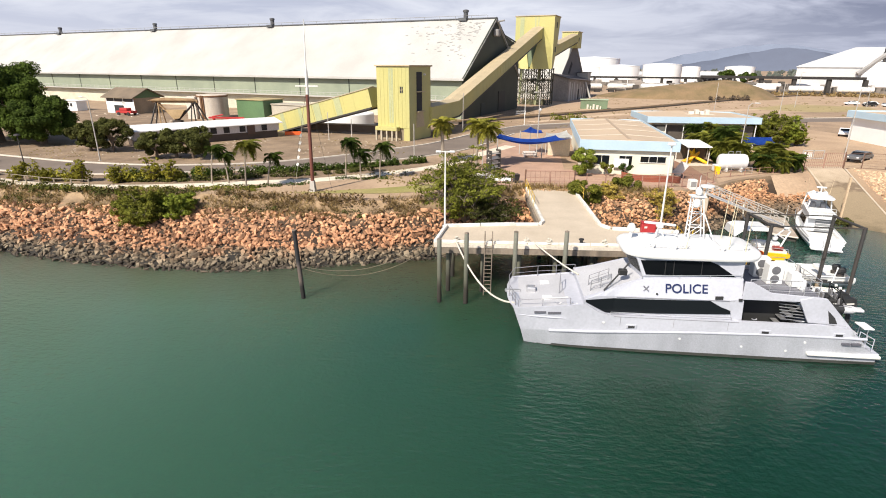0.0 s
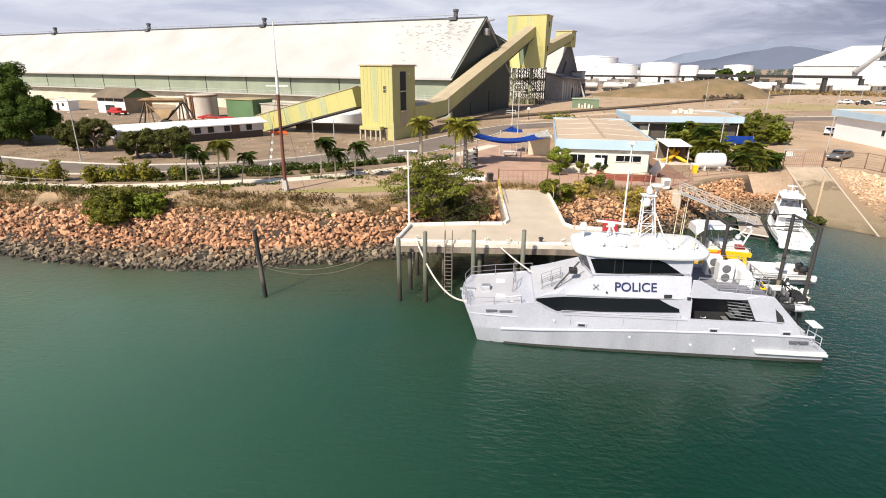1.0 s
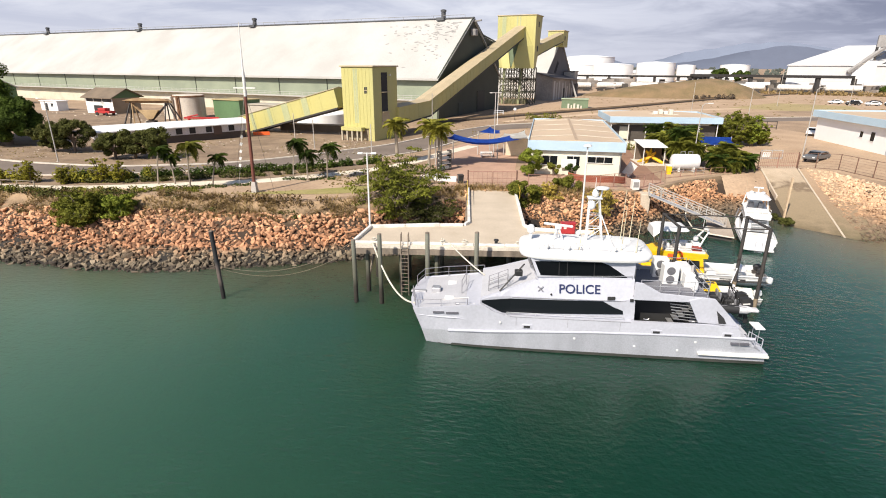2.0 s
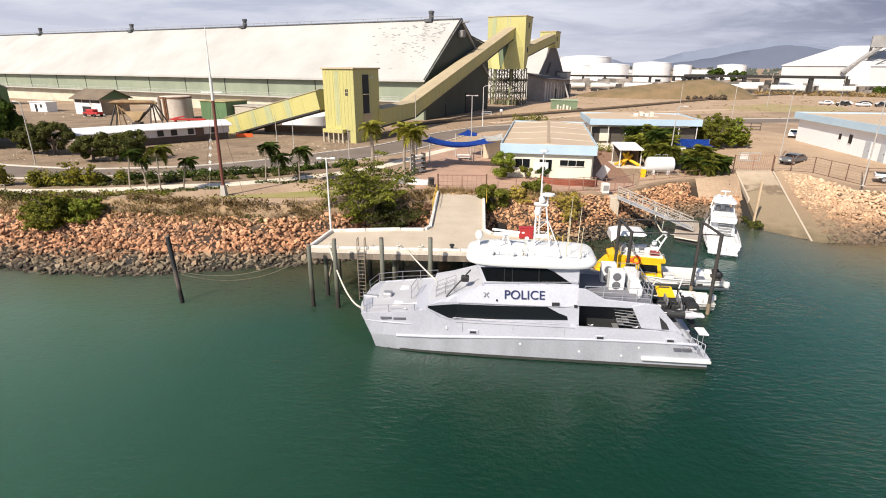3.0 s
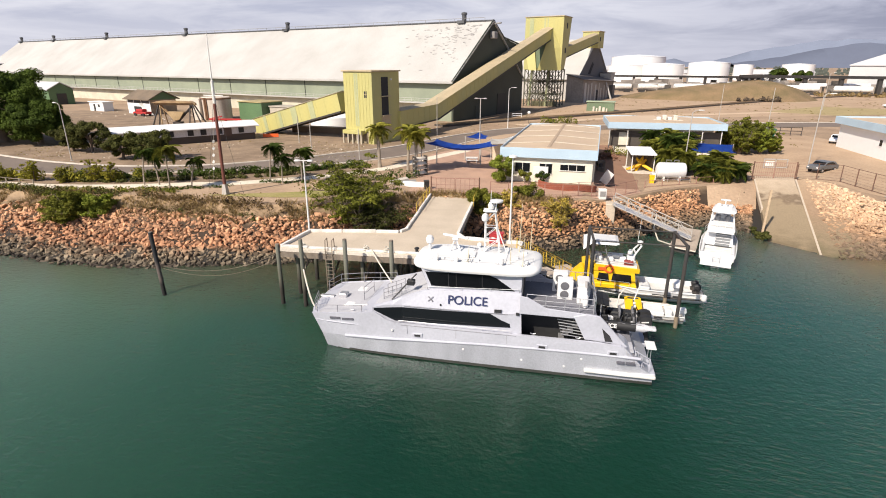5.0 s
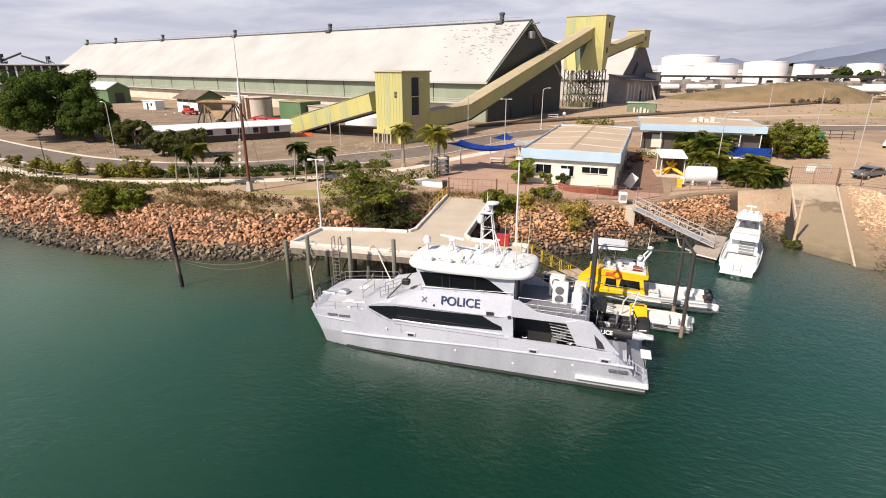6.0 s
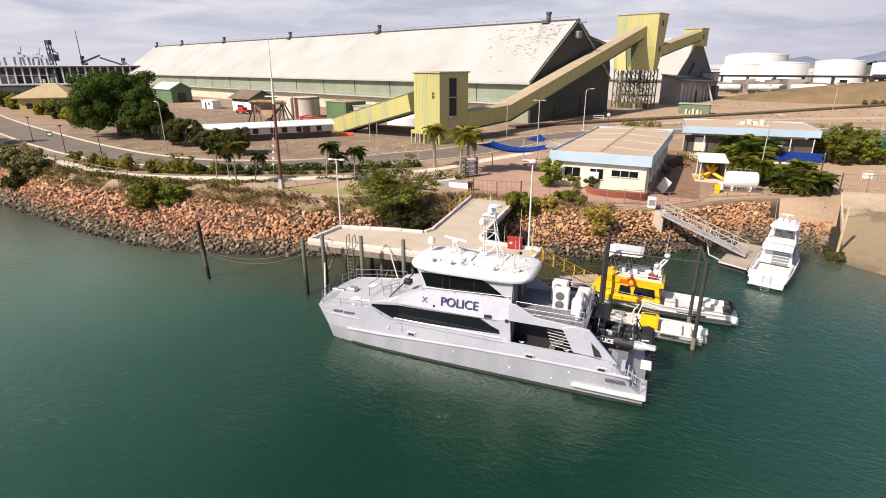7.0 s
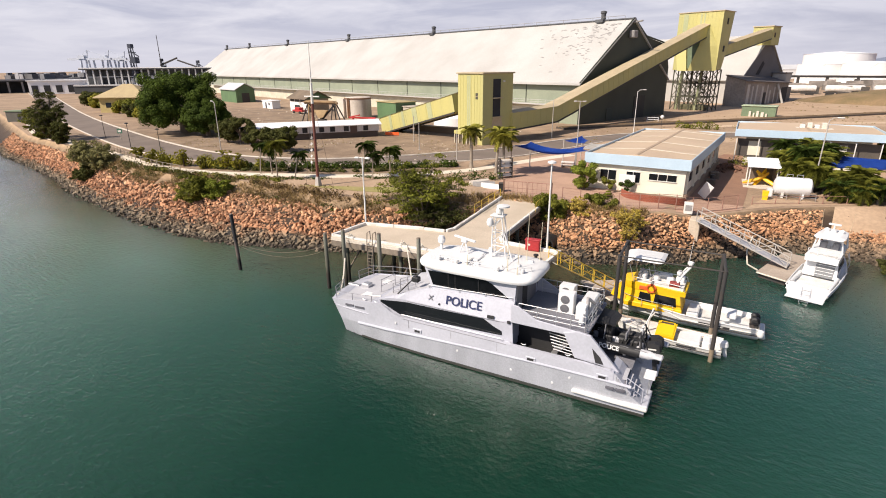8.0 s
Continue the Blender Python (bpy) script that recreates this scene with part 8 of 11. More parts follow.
part("plinth", B(-2.2, -0.8, -0.1, 2.4, 0.8, 0.08), CONC_PALE, rp)


def warehouse():
    o = empty("warehouse", "long white warehouse with a pale blue fascia", "building", m=pose(61.6, 110.0, 0, 0, 0, -88.5))
    L, D = 55.0, 24.0
    part("wall", B(0.6, 0.8, G - 0.6, L, D, 8.5), TANK_WHITE, o, "white painted wall")
    part("fascia", B(0, 0, 8.4, L, 0.14, 9.6, 0.02), FASCIA, o, "pale blue fascia board")
    part("fascia", B(0, 0.14, 8.4, 0.14, D, 9.6, 0.02), FASCIA, o, "pale blue fascia board")
    part("roof", B(0.14, 0.14, 9.1, L, D, 9.35), OFFICE_ROOF, o, "tan sheet roof")
    part("soffit", B(0.14, 0.14, 8.42, L, 0.9, 8.5), WHITE_WORN, o)
    for x, w, z0, z1 in ((13.5, 0.7, 6.3, 7.2), (16.2, 0.9, 6.0, 7.4), (26.5, 1.3, 5.6, 7.2), (31.0, 1.4, 5.9, 7.2)):
        window(o, x, z0, x + w, z1, 0.8)
    for x in (20.5, 24.0):
        d = part("door", B(x, 0.72, 4.3, x + 1.3, 0.8, 7.0), mat("grey_door", (0.5, 0.52, 0.54)), o, "pale grey door")
        part("handle", B(x + 1.05, 0.66, 5.5, x + 1.15, 0.72, 5.65), DARK_STEEL, d)
    return o


warehouse()


# ---- shade sails ----
def shade_sail(label, corners, posts, sag, cloth=None):
    s = empty("shade_sail", label, "shade sail", "shade sails")
    n = 10
    bm = bmesh.new()
    a, b, c, d = (Vector(p) for p in corners)
    grid = []
    for i in range(n + 1):
        row = []
        for j in range(n + 1):
            u, v = i / n, j / n
            pin = 0.10
            uu = u + pin * (u - 0.5) * -4 * v * (1 - v)
            vv = v + pin * (v - 0.5) * -4 * u * (1 - u)
            p = a.lerp(b, uu).lerp(d.lerp(c, uu), vv)
            p.z -= sag * 6 * u * (1 - u) * v * (1 - v) + sag * (3.0 * u * (1 - u) + 0.8 * v * (1 - v))
            row.append(bm.verts.new(p))
        grid.append(row)
    fs = []
    for i in range(n):
        for j in range(n):
            f = bm.faces.new((grid[i][j], grid[i + 1][j], grid[i + 1][j + 1], grid[i][j + 1]))
            f.smooth = True
            fs.append(f)
    bmesh.ops.solidify(bm, geom=fs, thickness=0.03)
    part("cloth", bm, cloth or SAIL_BLUE, s, "taut shade cloth")
    for x, y, z in posts:
        part("post", R((x, y, gz(x, y) - 0.1), (x, y, z), 0.08, seg=8), LAMP_POST, s)
    return s


shade_sail("large blue shade sail on posts over the forecourt", [(-3.4, 71.2, 8.1), (7.2, 70.6, 8.15), (5.6, 74.6, 8.1), (-2.4, 75.4, 8.1)], [(-3.5, 71.2, 8.2), (-2.4, 75.5, 8.2)], 0.85)
shade_sail("white shade sail beside the blue one", [(3.9, 76.4, 7.5), (8.2, 76.8, 7.7), (7.8, 83.0, 7.9), (4.7, 81.0, 7.6)], [(3.9, 76.3, 7.6), (4.7, 81.1, 7.7)], 0.3, WHITE_WORN)
shade_sail("small blue shade sail behind the large one", [(0.9, 80.6, 7.8), (4.2, 79.2, 7.8), (4.0, 82.2, 7.9), (2.4, 84.2, 8.2)], [(0.8, 80.6, 7.9), (2.4, 84.3, 8.3)], 0.2)
shade_sail("blue shade sail between the garden trees", [(33.0, 92.0, 6.7), (33.2, 84.0, 6.0), (39.6, 84.6, 6.2), (40.7, 90.8, 6.5)], [(33.0, 92.0, 6.8), (40.7, 90.8, 6.6), (33.2, 83.9, 6.1)], 0.3)


# ---- gates and fences ----
def fence(label, pts, h, step, material, post_r=0.05, wires=6, group="fences"):
    f = empty("fence", label, "fence", group)
    line = along(pts, step)
    m0 = None
    for p, d in line:
        if m0 is None:
            m0 = part("post", R((0, 0, -0.1), (0, 0, h), post_r, seg=6), material, f)
            m0.location = (p.x, p.y, gz(p.x, p.y))
        else:
            same_mesh("post", m0, f, Matrix.Translation((p.x, p.y, gz(p.x, p.y))))
    for k in range(wires):
        z = 0.1 + (h - 0.15) * k / (wires - 1)
        bm = bmesh.new()
        tube(bm, [(p.x, p.y, gz(p.x, p.y) + z) for p, d in line], 0.03 if k in (0, wires - 1) else 0.009, 4)
        part("rail_wire", bm, material, f)
    return f


FENCE_RED = mat("rusty_fence", (0.36, 0.20, 0.15), (0.26, 0.14, 0.10), 0.8)
FENCE_BROWN = mat("brown_fence_post", (0.17, 0.09, 0.06), (0.12, 0.07, 0.05), 0.8)


def gate(label, x0, y0, x1, y1, h, bays, leaves=2):
    g = empty("gate", label, "gate", "gates")
    a, b = Vector((x0, y0)), Vector((x1, y1))
    za = gz(x0, y0)
    for p in (a, b):
        part("gate_post", R((p.x, p.y, za - 0.1), (p.x, p.y, za + h + 0.15), 0.08, seg=8), FENCE_BROWN, g)
    for k in range(leaves):
        p, q = a.lerp(b, (k + 0.02) / leaves), a.lerp(b, (k + 0.98) / leaves)
        bm = bmesh.new()
        tube(bm, [(p.x, p.y, za + 0.12), (p.x, p.y, za + h), (q.x, q.y, za + h), (q.x, q.y, za + 0.12), (p.x, p.y, za + 0.12)], 0.05, 6)
        leafp = part("gate_leaf", bm, FENCE_RED, g, "rust-red tubular gate leaf")
        bm = bmesh.new()
        for i in range(1, bays):
            r = p.lerp(q, i / bays)
            rod(bm, (r.x, r.y, za + 0.12), (r.x, r.y, za + h), 0.022, seg=4)
        for z in (0.55, 1.0):
            rod(bm, (p.x, p.y, za + z), (q.x, q.y, za + z), 0.022, seg=5)
        part("infill", bm, FENCE_RED, leafp)
    return g


gate("rust-red double gate closing the jetty ramp", 1.3, 58.0, 6.7, 58.6, 1.75, 5)
gate("tall rusty double gate at the head of the slipway", 40.5, 79.2, 45.9, 79.9, 2.3, 10)
fence("rusty wire fence along the bank top", [(8.0, 58.4), (12.3, 58.1), (16.6, 59.3), (20.0, 62.3), (22.2, 64.8), (25.6, 68.6)], 1.6, 2.0, FENCE_RED)
fence("rusty wire fence above the boat basin", [(25.8, 70.4), (29.5, 72.6), (33.2, 74.6), (37.8, 77.0), (40.3, 79.2)], 0.9, 2.6, FENCE_RED, wires=3)
fence("brown post-and-wire fence above the rock bank", [(46.1, 80.0), (48.2, 81.0), (50.6, 79.4), (51.4, 74), (52.2, 69.6), (55, 68.2), (75, 66.6)], 2.2, 3.0, FENCE_BROWN, 0.06, 7)
fence("low timber-post path fence", [(-75, 56.6), (-60, 52.2), (-50, 50.0), (-44, 49.6)], 1.0, 2.2, mat("grey_timber_post", (0.38, 0.32, 0.24)), 0.07, 3)


# ---- distance ----
def storage_tank(x, y, r, h, label):
    t = empty("storage_tank", label, "tank", "storage tanks", Matrix.Translation((x, y, G)))
    bm = bmesh.new()
    lathe(bm, [(r, -0.2), (r, h), (r * 1.01, h + 0.1), (r * 0.5, h + r * 0.06), (0.05, h + r * 0.09)], 40)
    part("shell", bm, TANK_WHITE, t)
    bm = bmesh.new()
    tube(bm, [((r + 0.15) * math.cos(a), (r + 0.15) * math.sin(a), 0.5 + (h - 0.5) * k / 16) for k, a in enumerate(-2.4 + i * 0.06 for i in range(17))], 0.12, 4)
    part("stair", bm, WHITE_WORN, t)
    return t


storage_tank(71, 530, 23, 19.6, "large white storage tank")
storage_tank(84, 470, 15.5, 13.2, "white storage tank before the large one")
storage_tank(57, 478, 14, 12.6, "white storage tank beside the shed")
storage_tank(119, 478, 15, 14.6, "white domed storage tank")
storage_tank(162, 545, 8, 13.0, "small white storage tank")
storage_tank(214, 570, 13, 13.2, "low white storage tank far off")
fs = empty("red_tank", "small rusty red tank between the white tanks", "tank", m=Matrix.Translation((100, 520, G)))
bm = bmesh.new()
lathe(bm, [(5, 0), (5, 11), (0.1, 12)], 20)
part("shell", bm, mat("rust_red", (0.30, 0.10, 0.07)), fs)


def pipe_rack(label, a, b, z, step):
    p = empty("pipe_bridge", label, "pipe bridge")
    a, b = Vector((*a, 0)), Vector((*b, 0))
    d = (b - a).normalized()
    s = Vector((-d.y, d.x, 0)) * 1.6
    bm = bmesh.new()
    n = int((b - a).length / step)
    part("deck", loft(bmesh.new(), [[q - s + Vector((0, 0, z)), q + s + Vector((0, 0, z)), q + s + Vector((0, 0, z + 1.3)), q - s + Vector((0, 0, z + 1.3))] for q in (a, b)]), mat("sooty_bridge_steel", (0.022, 0.02, 0.019), (0.03, 0.026, 0.023), 0.85), p, "dark conveyor bridge deck")
    m0 = None
    for i in range(n + 1):
        q = a.lerp(b, i / n)
        if m0 is None:
            m0 = part("pier", B(-0.8, -1.0, G - 0.2, 0.8, 1.0, z), mat("dark_pier", (0.05, 0.045, 0.04)), p)
            m0.location = q
        else:
            same_mesh("pier", m0, p, Matrix.Translation(q))
    return p


pipe_rack("long dark conveyor bridge before the white tanks", (28, 433), (150, 404), 9.2, 14)
pipe_rack("dark conveyor bridge across the yard", (140, 404), (100, 318), 10.5, 16)
pipe_rack("dark conveyor bridge across the yard", (100, 318), (166, 288), 11.6, 14)


SHED_PALE = mat("pale_far_roof", (0.55, 0.55, 0.545), (0.46, 0.46, 0.455), 0.7, scale=0.3, fine=0.1, bump=0)


def big_far_shed(label, m, L, W, eave, ridge, wall=TANK_WHITE, hip=-0.5):
    s = empty("far_shed", label, "shed", m=m)
    part("wall", B(0, 0, G - 0.2, L, W, eave), wall, s, "pale wall")
    for k in (0, 1):
        y0 = -0.6 if k == 0 else W + 0.6
        bm = bmesh.new()
        loft(bm, [[(-0.5, y0, eave - 0.2), (-0.5, y0, eave + 0.2), (hip, W / 2, ridge), (hip, W / 2, ridge - 0.4)], [(L + 0.5, y0, eave - 0.2), (L + 0.5, y0, eave + 0.2), (L + 0.5, W / 2, ridge), (L + 0.5, W / 2, ridge - 0.4)]])
        part("roof_slope", bm, SHED_PALE, s, "white sheet roof slope")
    if hip > 0:
        part("hip_end", loft(bmesh.new(), [[(-0.5, -0.6, eave), (-0.5, W + 0.6, eave), (-0.5, W + 0.6, eave + 0.3), (-0.5, -0.6, eave + 0.3)], [(hip, W / 2 - 0.1, ridge - 0.4), (hip, W / 2 + 0.1, ridge - 0.4), (hip, W / 2 + 0.1, ridge), (hip, W / 2 - 0.1, ridge)]]), SHED_PALE, s, "white hipped roof end")
        return s
    part("gable_wall", P([(0, eave), (W / 2, ridge - 0.4), (W, eave)], "x", 0.2, 0.6), wall, s)
    return s


big_far_shed("large white bulk shed far across the port", pose(163, 350, 0, 0, 0, -27), 130, 46, 17.5, 28.5, hip=26, wall=SHED_PALE)
tw = empty("loading_tower", "grey conveyor loading tower beside the far shed", "tower", m=pose(196, 338, 0, 0, 0, -27))
part("body", B(-4, -5, G, 6, 5, 20), TANK_WHITE, tw)
part("head", B(4, -4, 27, 14, 4, 33), GREY_SHED, tw)
for x, y in ((4.5, -3.5), (13.5, -3.5), (4.5, 3.5), (13.5, 3.5)):
    part("leg", R((x, y, G), (x, y, 27), 0.5, seg=6), DARK_STEEL, tw)
part("inclined_conveyor", R((-6, -6, 14), (10, -2, 29), 1.3, seg=6), GREY_SHED, tw)
for z in (10, 16, 22):
    part("brace", R((4.5, -3.5, z), (13.5, -3.5, z + 5.5), 0.3, seg=5), DARK_STEEL, tw)
big_far_shed("white far shed behind the loading tower", pose(215, 345, 0, 0, 0, -27), 60, 30, 18, 30)

big_far_shed("long white shed beyond the storage tanks", pose(28, 590, 0, 0, 0, 2), 70, 30, 12.5, 16.5, wall=SHED_PALE)

# spoil mound
bm = bmesh.new()
rings = []
for k in range(9):
    f = k / 8
    ring = []
    for i in range(40):
        a = 2 * math.pi * i / 40
        nz = 1 + 0.16 * noise.noise(Vector((math.cos(a) * 1.5, math.sin(a) * 1.5, f * 2)))
        ring.append(bm.verts.new((90 + 40 * (1 - f) ** 0.8 * math.cos(a) * nz - 13 * (1 - f), 254 + 19 * (1 - f) ** 0.8 * math.sin(a) * nz, G - 0.1 + 7.5 * f * (1.35 - 0.35 * f) * (1 + 0.5 * (nz - 1)))))
    rings.append(ring)
for q, s in zip(rings, rings[1:]):
    for i in range(40):
        bm.faces.new((q[i], q[(i + 1) % 40], s[(i + 1) % 40], s[i])).smooth = True
bmesh.ops.remove_doubles(bm, verts=bm.verts[:], dist=0.05)
tagged(link("spoil_mound", bm, mat("mound_earth", (0.27, 0.18, 0.095), (0.145, 0.115, 0.05), 0.95, scale=0.5, fine=0.6, bump=0.6, dist=0.4)), "brown earth spoil mound with dry grass", "mound", kind="structure")


# pipelines and tank wagons on the far side
def wagon(x, y, rz, L=15):
    w = empty("tank_wagon", "pale rail tank wagon standing in the yard", "wagon", "wagons", pose(x, y, G, 0, 0, rz))
    bm = bmesh.new()
    lathe(bm, [(0.05, -L / 2), (1.2, -L / 2 + 0.3), (1.4, -L / 2 + 0.8), (1.4, L / 2 - 0.8), (1.2, L / 2 - 0.3), (0.05, L / 2)], 14, pose(0, 0, 2.9, 0, 90, 0))
    part("barrel", bm, WHITE_WORN, w)
    part("frame", B(-L / 2, -1.2, 0.9, L / 2, 1.2, 1.4), DARK_STEEL, w)
    for i in (-1, 1):
        part("bogie", B(i * L * 0.35 - 1.4, -1.1, 0.0, i * L * 0.35 + 1.4, 1.1, 0.95), DARK_STEEL, w)
    return w


w0 = wagon(38, 300, 8)
for x, y, rz in ((56, 304, 8), (74, 308, 8), (122, 296, -18), (141, 290, -18), (160, 284, -18), (92, 312, 8)):
    copy_thing(w0, pose(x, y, G, 0, 0, rz))
for x0, x1, y in ((123.0, 134.5, 302.0), (140.5, 153.5, 303.0), (159.5, 174.0, 304.0), (180.0, 194.5, 305.0)):
    pp = empty("pipeline", "length of white pipeline on dark stands", "pipeline", "pipe lengths")
    part("pipe", T([(x0, y, 8.4), ((x0 + x1) / 2, y + 0.3, 8.4), (x1, y + 0.6, 8.45)], 0.95, 10), TANK_WHITE, pp)
    for q in (0.08, 0.5, 0.92):
        x = x0 + (x1 - x0) * q
        part("stand", B(x - 0.3, y - 0.2, G - 0.1, x + 0.3, y + 0.8, 7.6), DARK_STEEL, pp)
# grey scrap heap behind the mound
heap = bmesh.new()
rng = random.Random(5)
for i in range(170):
    x, y = rng.gauss(128, 12), rng.uniform(372, 392)
    h = 6.5 * math.exp(-((x - 128) / 15) ** 2)
    c = Vector((x, y, G + rng.uniform(0, max(0.4, h))))
    box(heap, -rng.uniform(0.5, 2.2), -0.4, -0.3, rng.uniform(0.5, 2.2), 0.4, 0.3, 0, pose(c.x, c.y, c.z, rng.uniform(-60, 60), rng.uniform(-60, 60), rng.uniform(0, 180)))
tagged(link("scrap_heap", heap, mat("grey_scrap", (0.42, 0.41, 0.40), (0.16, 0.155, 0.15), 0.7, scale=0.4, rand=0.6)), "grey heap of scrap beyond the spoil mound", "scrap heap", kind="stuff")
rng = random.Random(21)
sf = bmesh.new()
for i in range(130):
    x, y = rng.uniform(35, 230), rng.uniform(300, 420)
    w, d, h = rng.uniform(2, 9), rng.uniform(2, 6), rng.uniform(1.5, 4.5)
    box(sf, x, y, G, x + w, y + d, G + h)
tagged(link("yard_clutter", sf, mat("yard_mix", (0.26, 0.23, 0.20), (0.05, 0.045, 0.04), 0.8, scale=0.3, rand=0.6)), "far containers, sheds and vehicles of the port yard", "yard clutter", kind="stuff")

# sheds and a tree belt beyond the tanks
rng = random.Random(44)
for k in range(9):
    x = 130 + k * 62
    big_far_shed("low pale shed beyond the storage tanks", pose(x, 640 + rng.uniform(0, 90), 0, 0, 0, rng.uniform(-10, 10)), rng.uniform(28, 46), 18, rng.uniform(8, 10), rng.uniform(11.5, 14), wall=SHED_PALE)
belt = bmesh.new()
for k in range(420):
    x, y = rng.uniform(60, 1100), rng.uniform(760, 900)
    r = rng.uniform(3, 7)
    for _ in range(9):
        a, b = rng.uniform(0, 6.28), rng.uniform(0.1, 1.0)
        p = Vector((x + math.cos(a) * r * b, y, G + rng.uniform(0, 1.5) * r))
        s = rng.uniform(1.0, 2.2)
        belt.faces.new([belt.verts.new(p + Vector(q) * s) for q in ((-1, 0, -0.6), (0.8, 0.2, -0.8), (1, -0.2, 0.7), (-0.7, 0.1, 0.9))])
# tree colour greyed to carry the distance haze
tagged(link("tree_belt", belt, mat("hazy_tree_belt", (0.10, 0.115, 0.095), (0.075, 0.09, 0.08), 0.95, scale=0.1, rand=0.3)), "hazy belt of far trees beyond the port", "trees", kind="stuff")

# hills, with the distance haze painted into their blue-grey colours
for name, pts, dist in (("hill", [(250, 20), (390, 24), (505, 44), (560, 30), (640, 24), (730, 46), (842, 80), (968, 96), (1030, 108), (1090, 121), (1150, 116), (1200, 124), (1290, 116), (1420, 90), (1600, 60), (1900, 30)], 0.0),
                        ("hill", [(640, 20), (772, 38), (890, 66), (960, 78), (1014, 90), (1060, 92), (1110, 86), (1200, 66), (1335, 42), (1500, 26)], 1.0)):
    bm = bmesh.new()
    D = 3100.0 if dist == 0 else 2480.0
    top, mid, low, back = [], [], [], []
    line = []
    for (x0, z0), (x1, z1) in zip(pts, pts[1:]):
        for k in range(6):
            t = k / 6
            line.append((x0 + (x1 - x0) * t, z0 + (z1 - z0) * t))
    for x, z in line:
        y = math.sqrt(max(1.0, D * D - x * x)) if dist == 0 else math.sqrt(max(1.0, 2600.0 ** 2 - x * x))
        zz = z + 3.5 * noise.noise(Vector((x * 0.02, z * 0.05, dist)))
        top.append(bm.verts.new((x, y, zz)))
        mid.append(bm.verts.new((x + 12 * noise.noise(Vector((x * 0.03, 1, 0))), y - 90, zz * 0.55)))
        low.append(bm.verts.new((x, y - 170, 0)))
        back.append(bm.verts.new((x, y + 260, 0)))
    for rowa, rowb in ((low, mid), (mid, top), (top, back)):
        for i in range(len(rowa) - 1):
            bm.faces.new((rowa[i], rowa[i + 1], rowb[i + 1], rowb[i])).smooth = True
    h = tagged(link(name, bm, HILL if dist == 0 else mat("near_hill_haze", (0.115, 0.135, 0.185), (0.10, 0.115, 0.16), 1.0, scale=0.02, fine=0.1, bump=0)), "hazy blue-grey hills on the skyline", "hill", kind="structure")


# ---- port buildings to the far left ----
def quay_building(x, y, rz, L, W, h, material, label, roofm=GREY_SHED):
    o = empty("quay_building", label, "building", "quay buildings", pose(x, y, 0, 0, 0, rz))
    part("wall", B(0, 0, G - 0.1, L, W, h), material, o)
    part("roof", B(-0.5, -0.5, h, L + 0.5, W + 0.5, h + 0.6), roofm, o)
    n = int(L / 6)
    m0 = None
    for i in range(n):
        if m0 is None:
            m0 = part("window", B(0, -0.12, h * 0.45, 3.2, 0.0, h * 0.8), DARK_INSIDE, o)
            m0.location = (1.5, 0, 0)
        else:
            same_mesh("window", m0, o, Matrix.Translation((1.5 + i * 6, 0, 0)))
    return o


quay_building(-343.6, 159.6, 52, 30, 12, 11.6, TANK_WHITE, "low white quay building with dark windows", TANK_WHITE)


def transit_shed():
    """Front along x; two storeys of open bays under a wide flat roof."""
    L = 92.0
    t = empty("transit_shed", "long dark transit shed with white-framed bays on the far quay", "shed", m=pose(-323.0, 180.5, 0, 0, 0, 39.9))
    wall = mat("transit_shed_grey", (0.075, 0.08, 0.085), (0.04, 0.042, 0.045), 0.8, scale=0.3)
    # dark grey here also paints the shade inside the open bays
    part("wall", B(0.5, 3.0, G - 0.1, L, 22, 17.6), wall, t, "back wall painted dark for the shade of the bays")
    part("roof", B(-1.2, -1.6, 17.6, L + 1, 23, 18.3), wall, t, "dark roof edge")
    part("roof_sheet", B(-1.3, -1.7, 18.3, L + 1.1, 23.1, 18.75), TANK_WHITE, t, "pale roof sheet")
    part("apron", B(-4, -6, 8.6, L, -0.6, 9.3), SHED_PALE, t, "pale apron edge")
    part("apron_wall", B(-4, -5.6, G - 0.1, L, -0.8, 8.6), wall, t)
    post = part("column", B(-0.35, -0.6, 9.2, 0.35, 0.2, 17.6), SHED_PALE, t)
    k = 0
    for i in range(24):
        x = 2.0 + i * 3.8
        if k:
            same_mesh("column", post, t, Matrix.Translation((x, 0, 0)))
        else:
            post.location = (x, 0, 0)
        k += 1
    rng = random.Random(52)
    for i in range(23):
        x = 2.5 + i * 3.8
        if rng.random() < 0.75:
            h = rng.uniform(2.2, 6.0)
            part("bay_panel", B(x, 0.8, 9.3, x + rng.uniform(1.2, 3.0), 1.0, 9.3 + h), [SHED_PALE, GREY_SHED, TANK_WHITE][i % 3], t)
        if rng.random() < 0.5:
            part("bay_beam", B(x - 0.3, 0.2, 13.4, x + 3.4, 0.5, 13.8), SHED_PALE, t)
    return t


transit_shed()


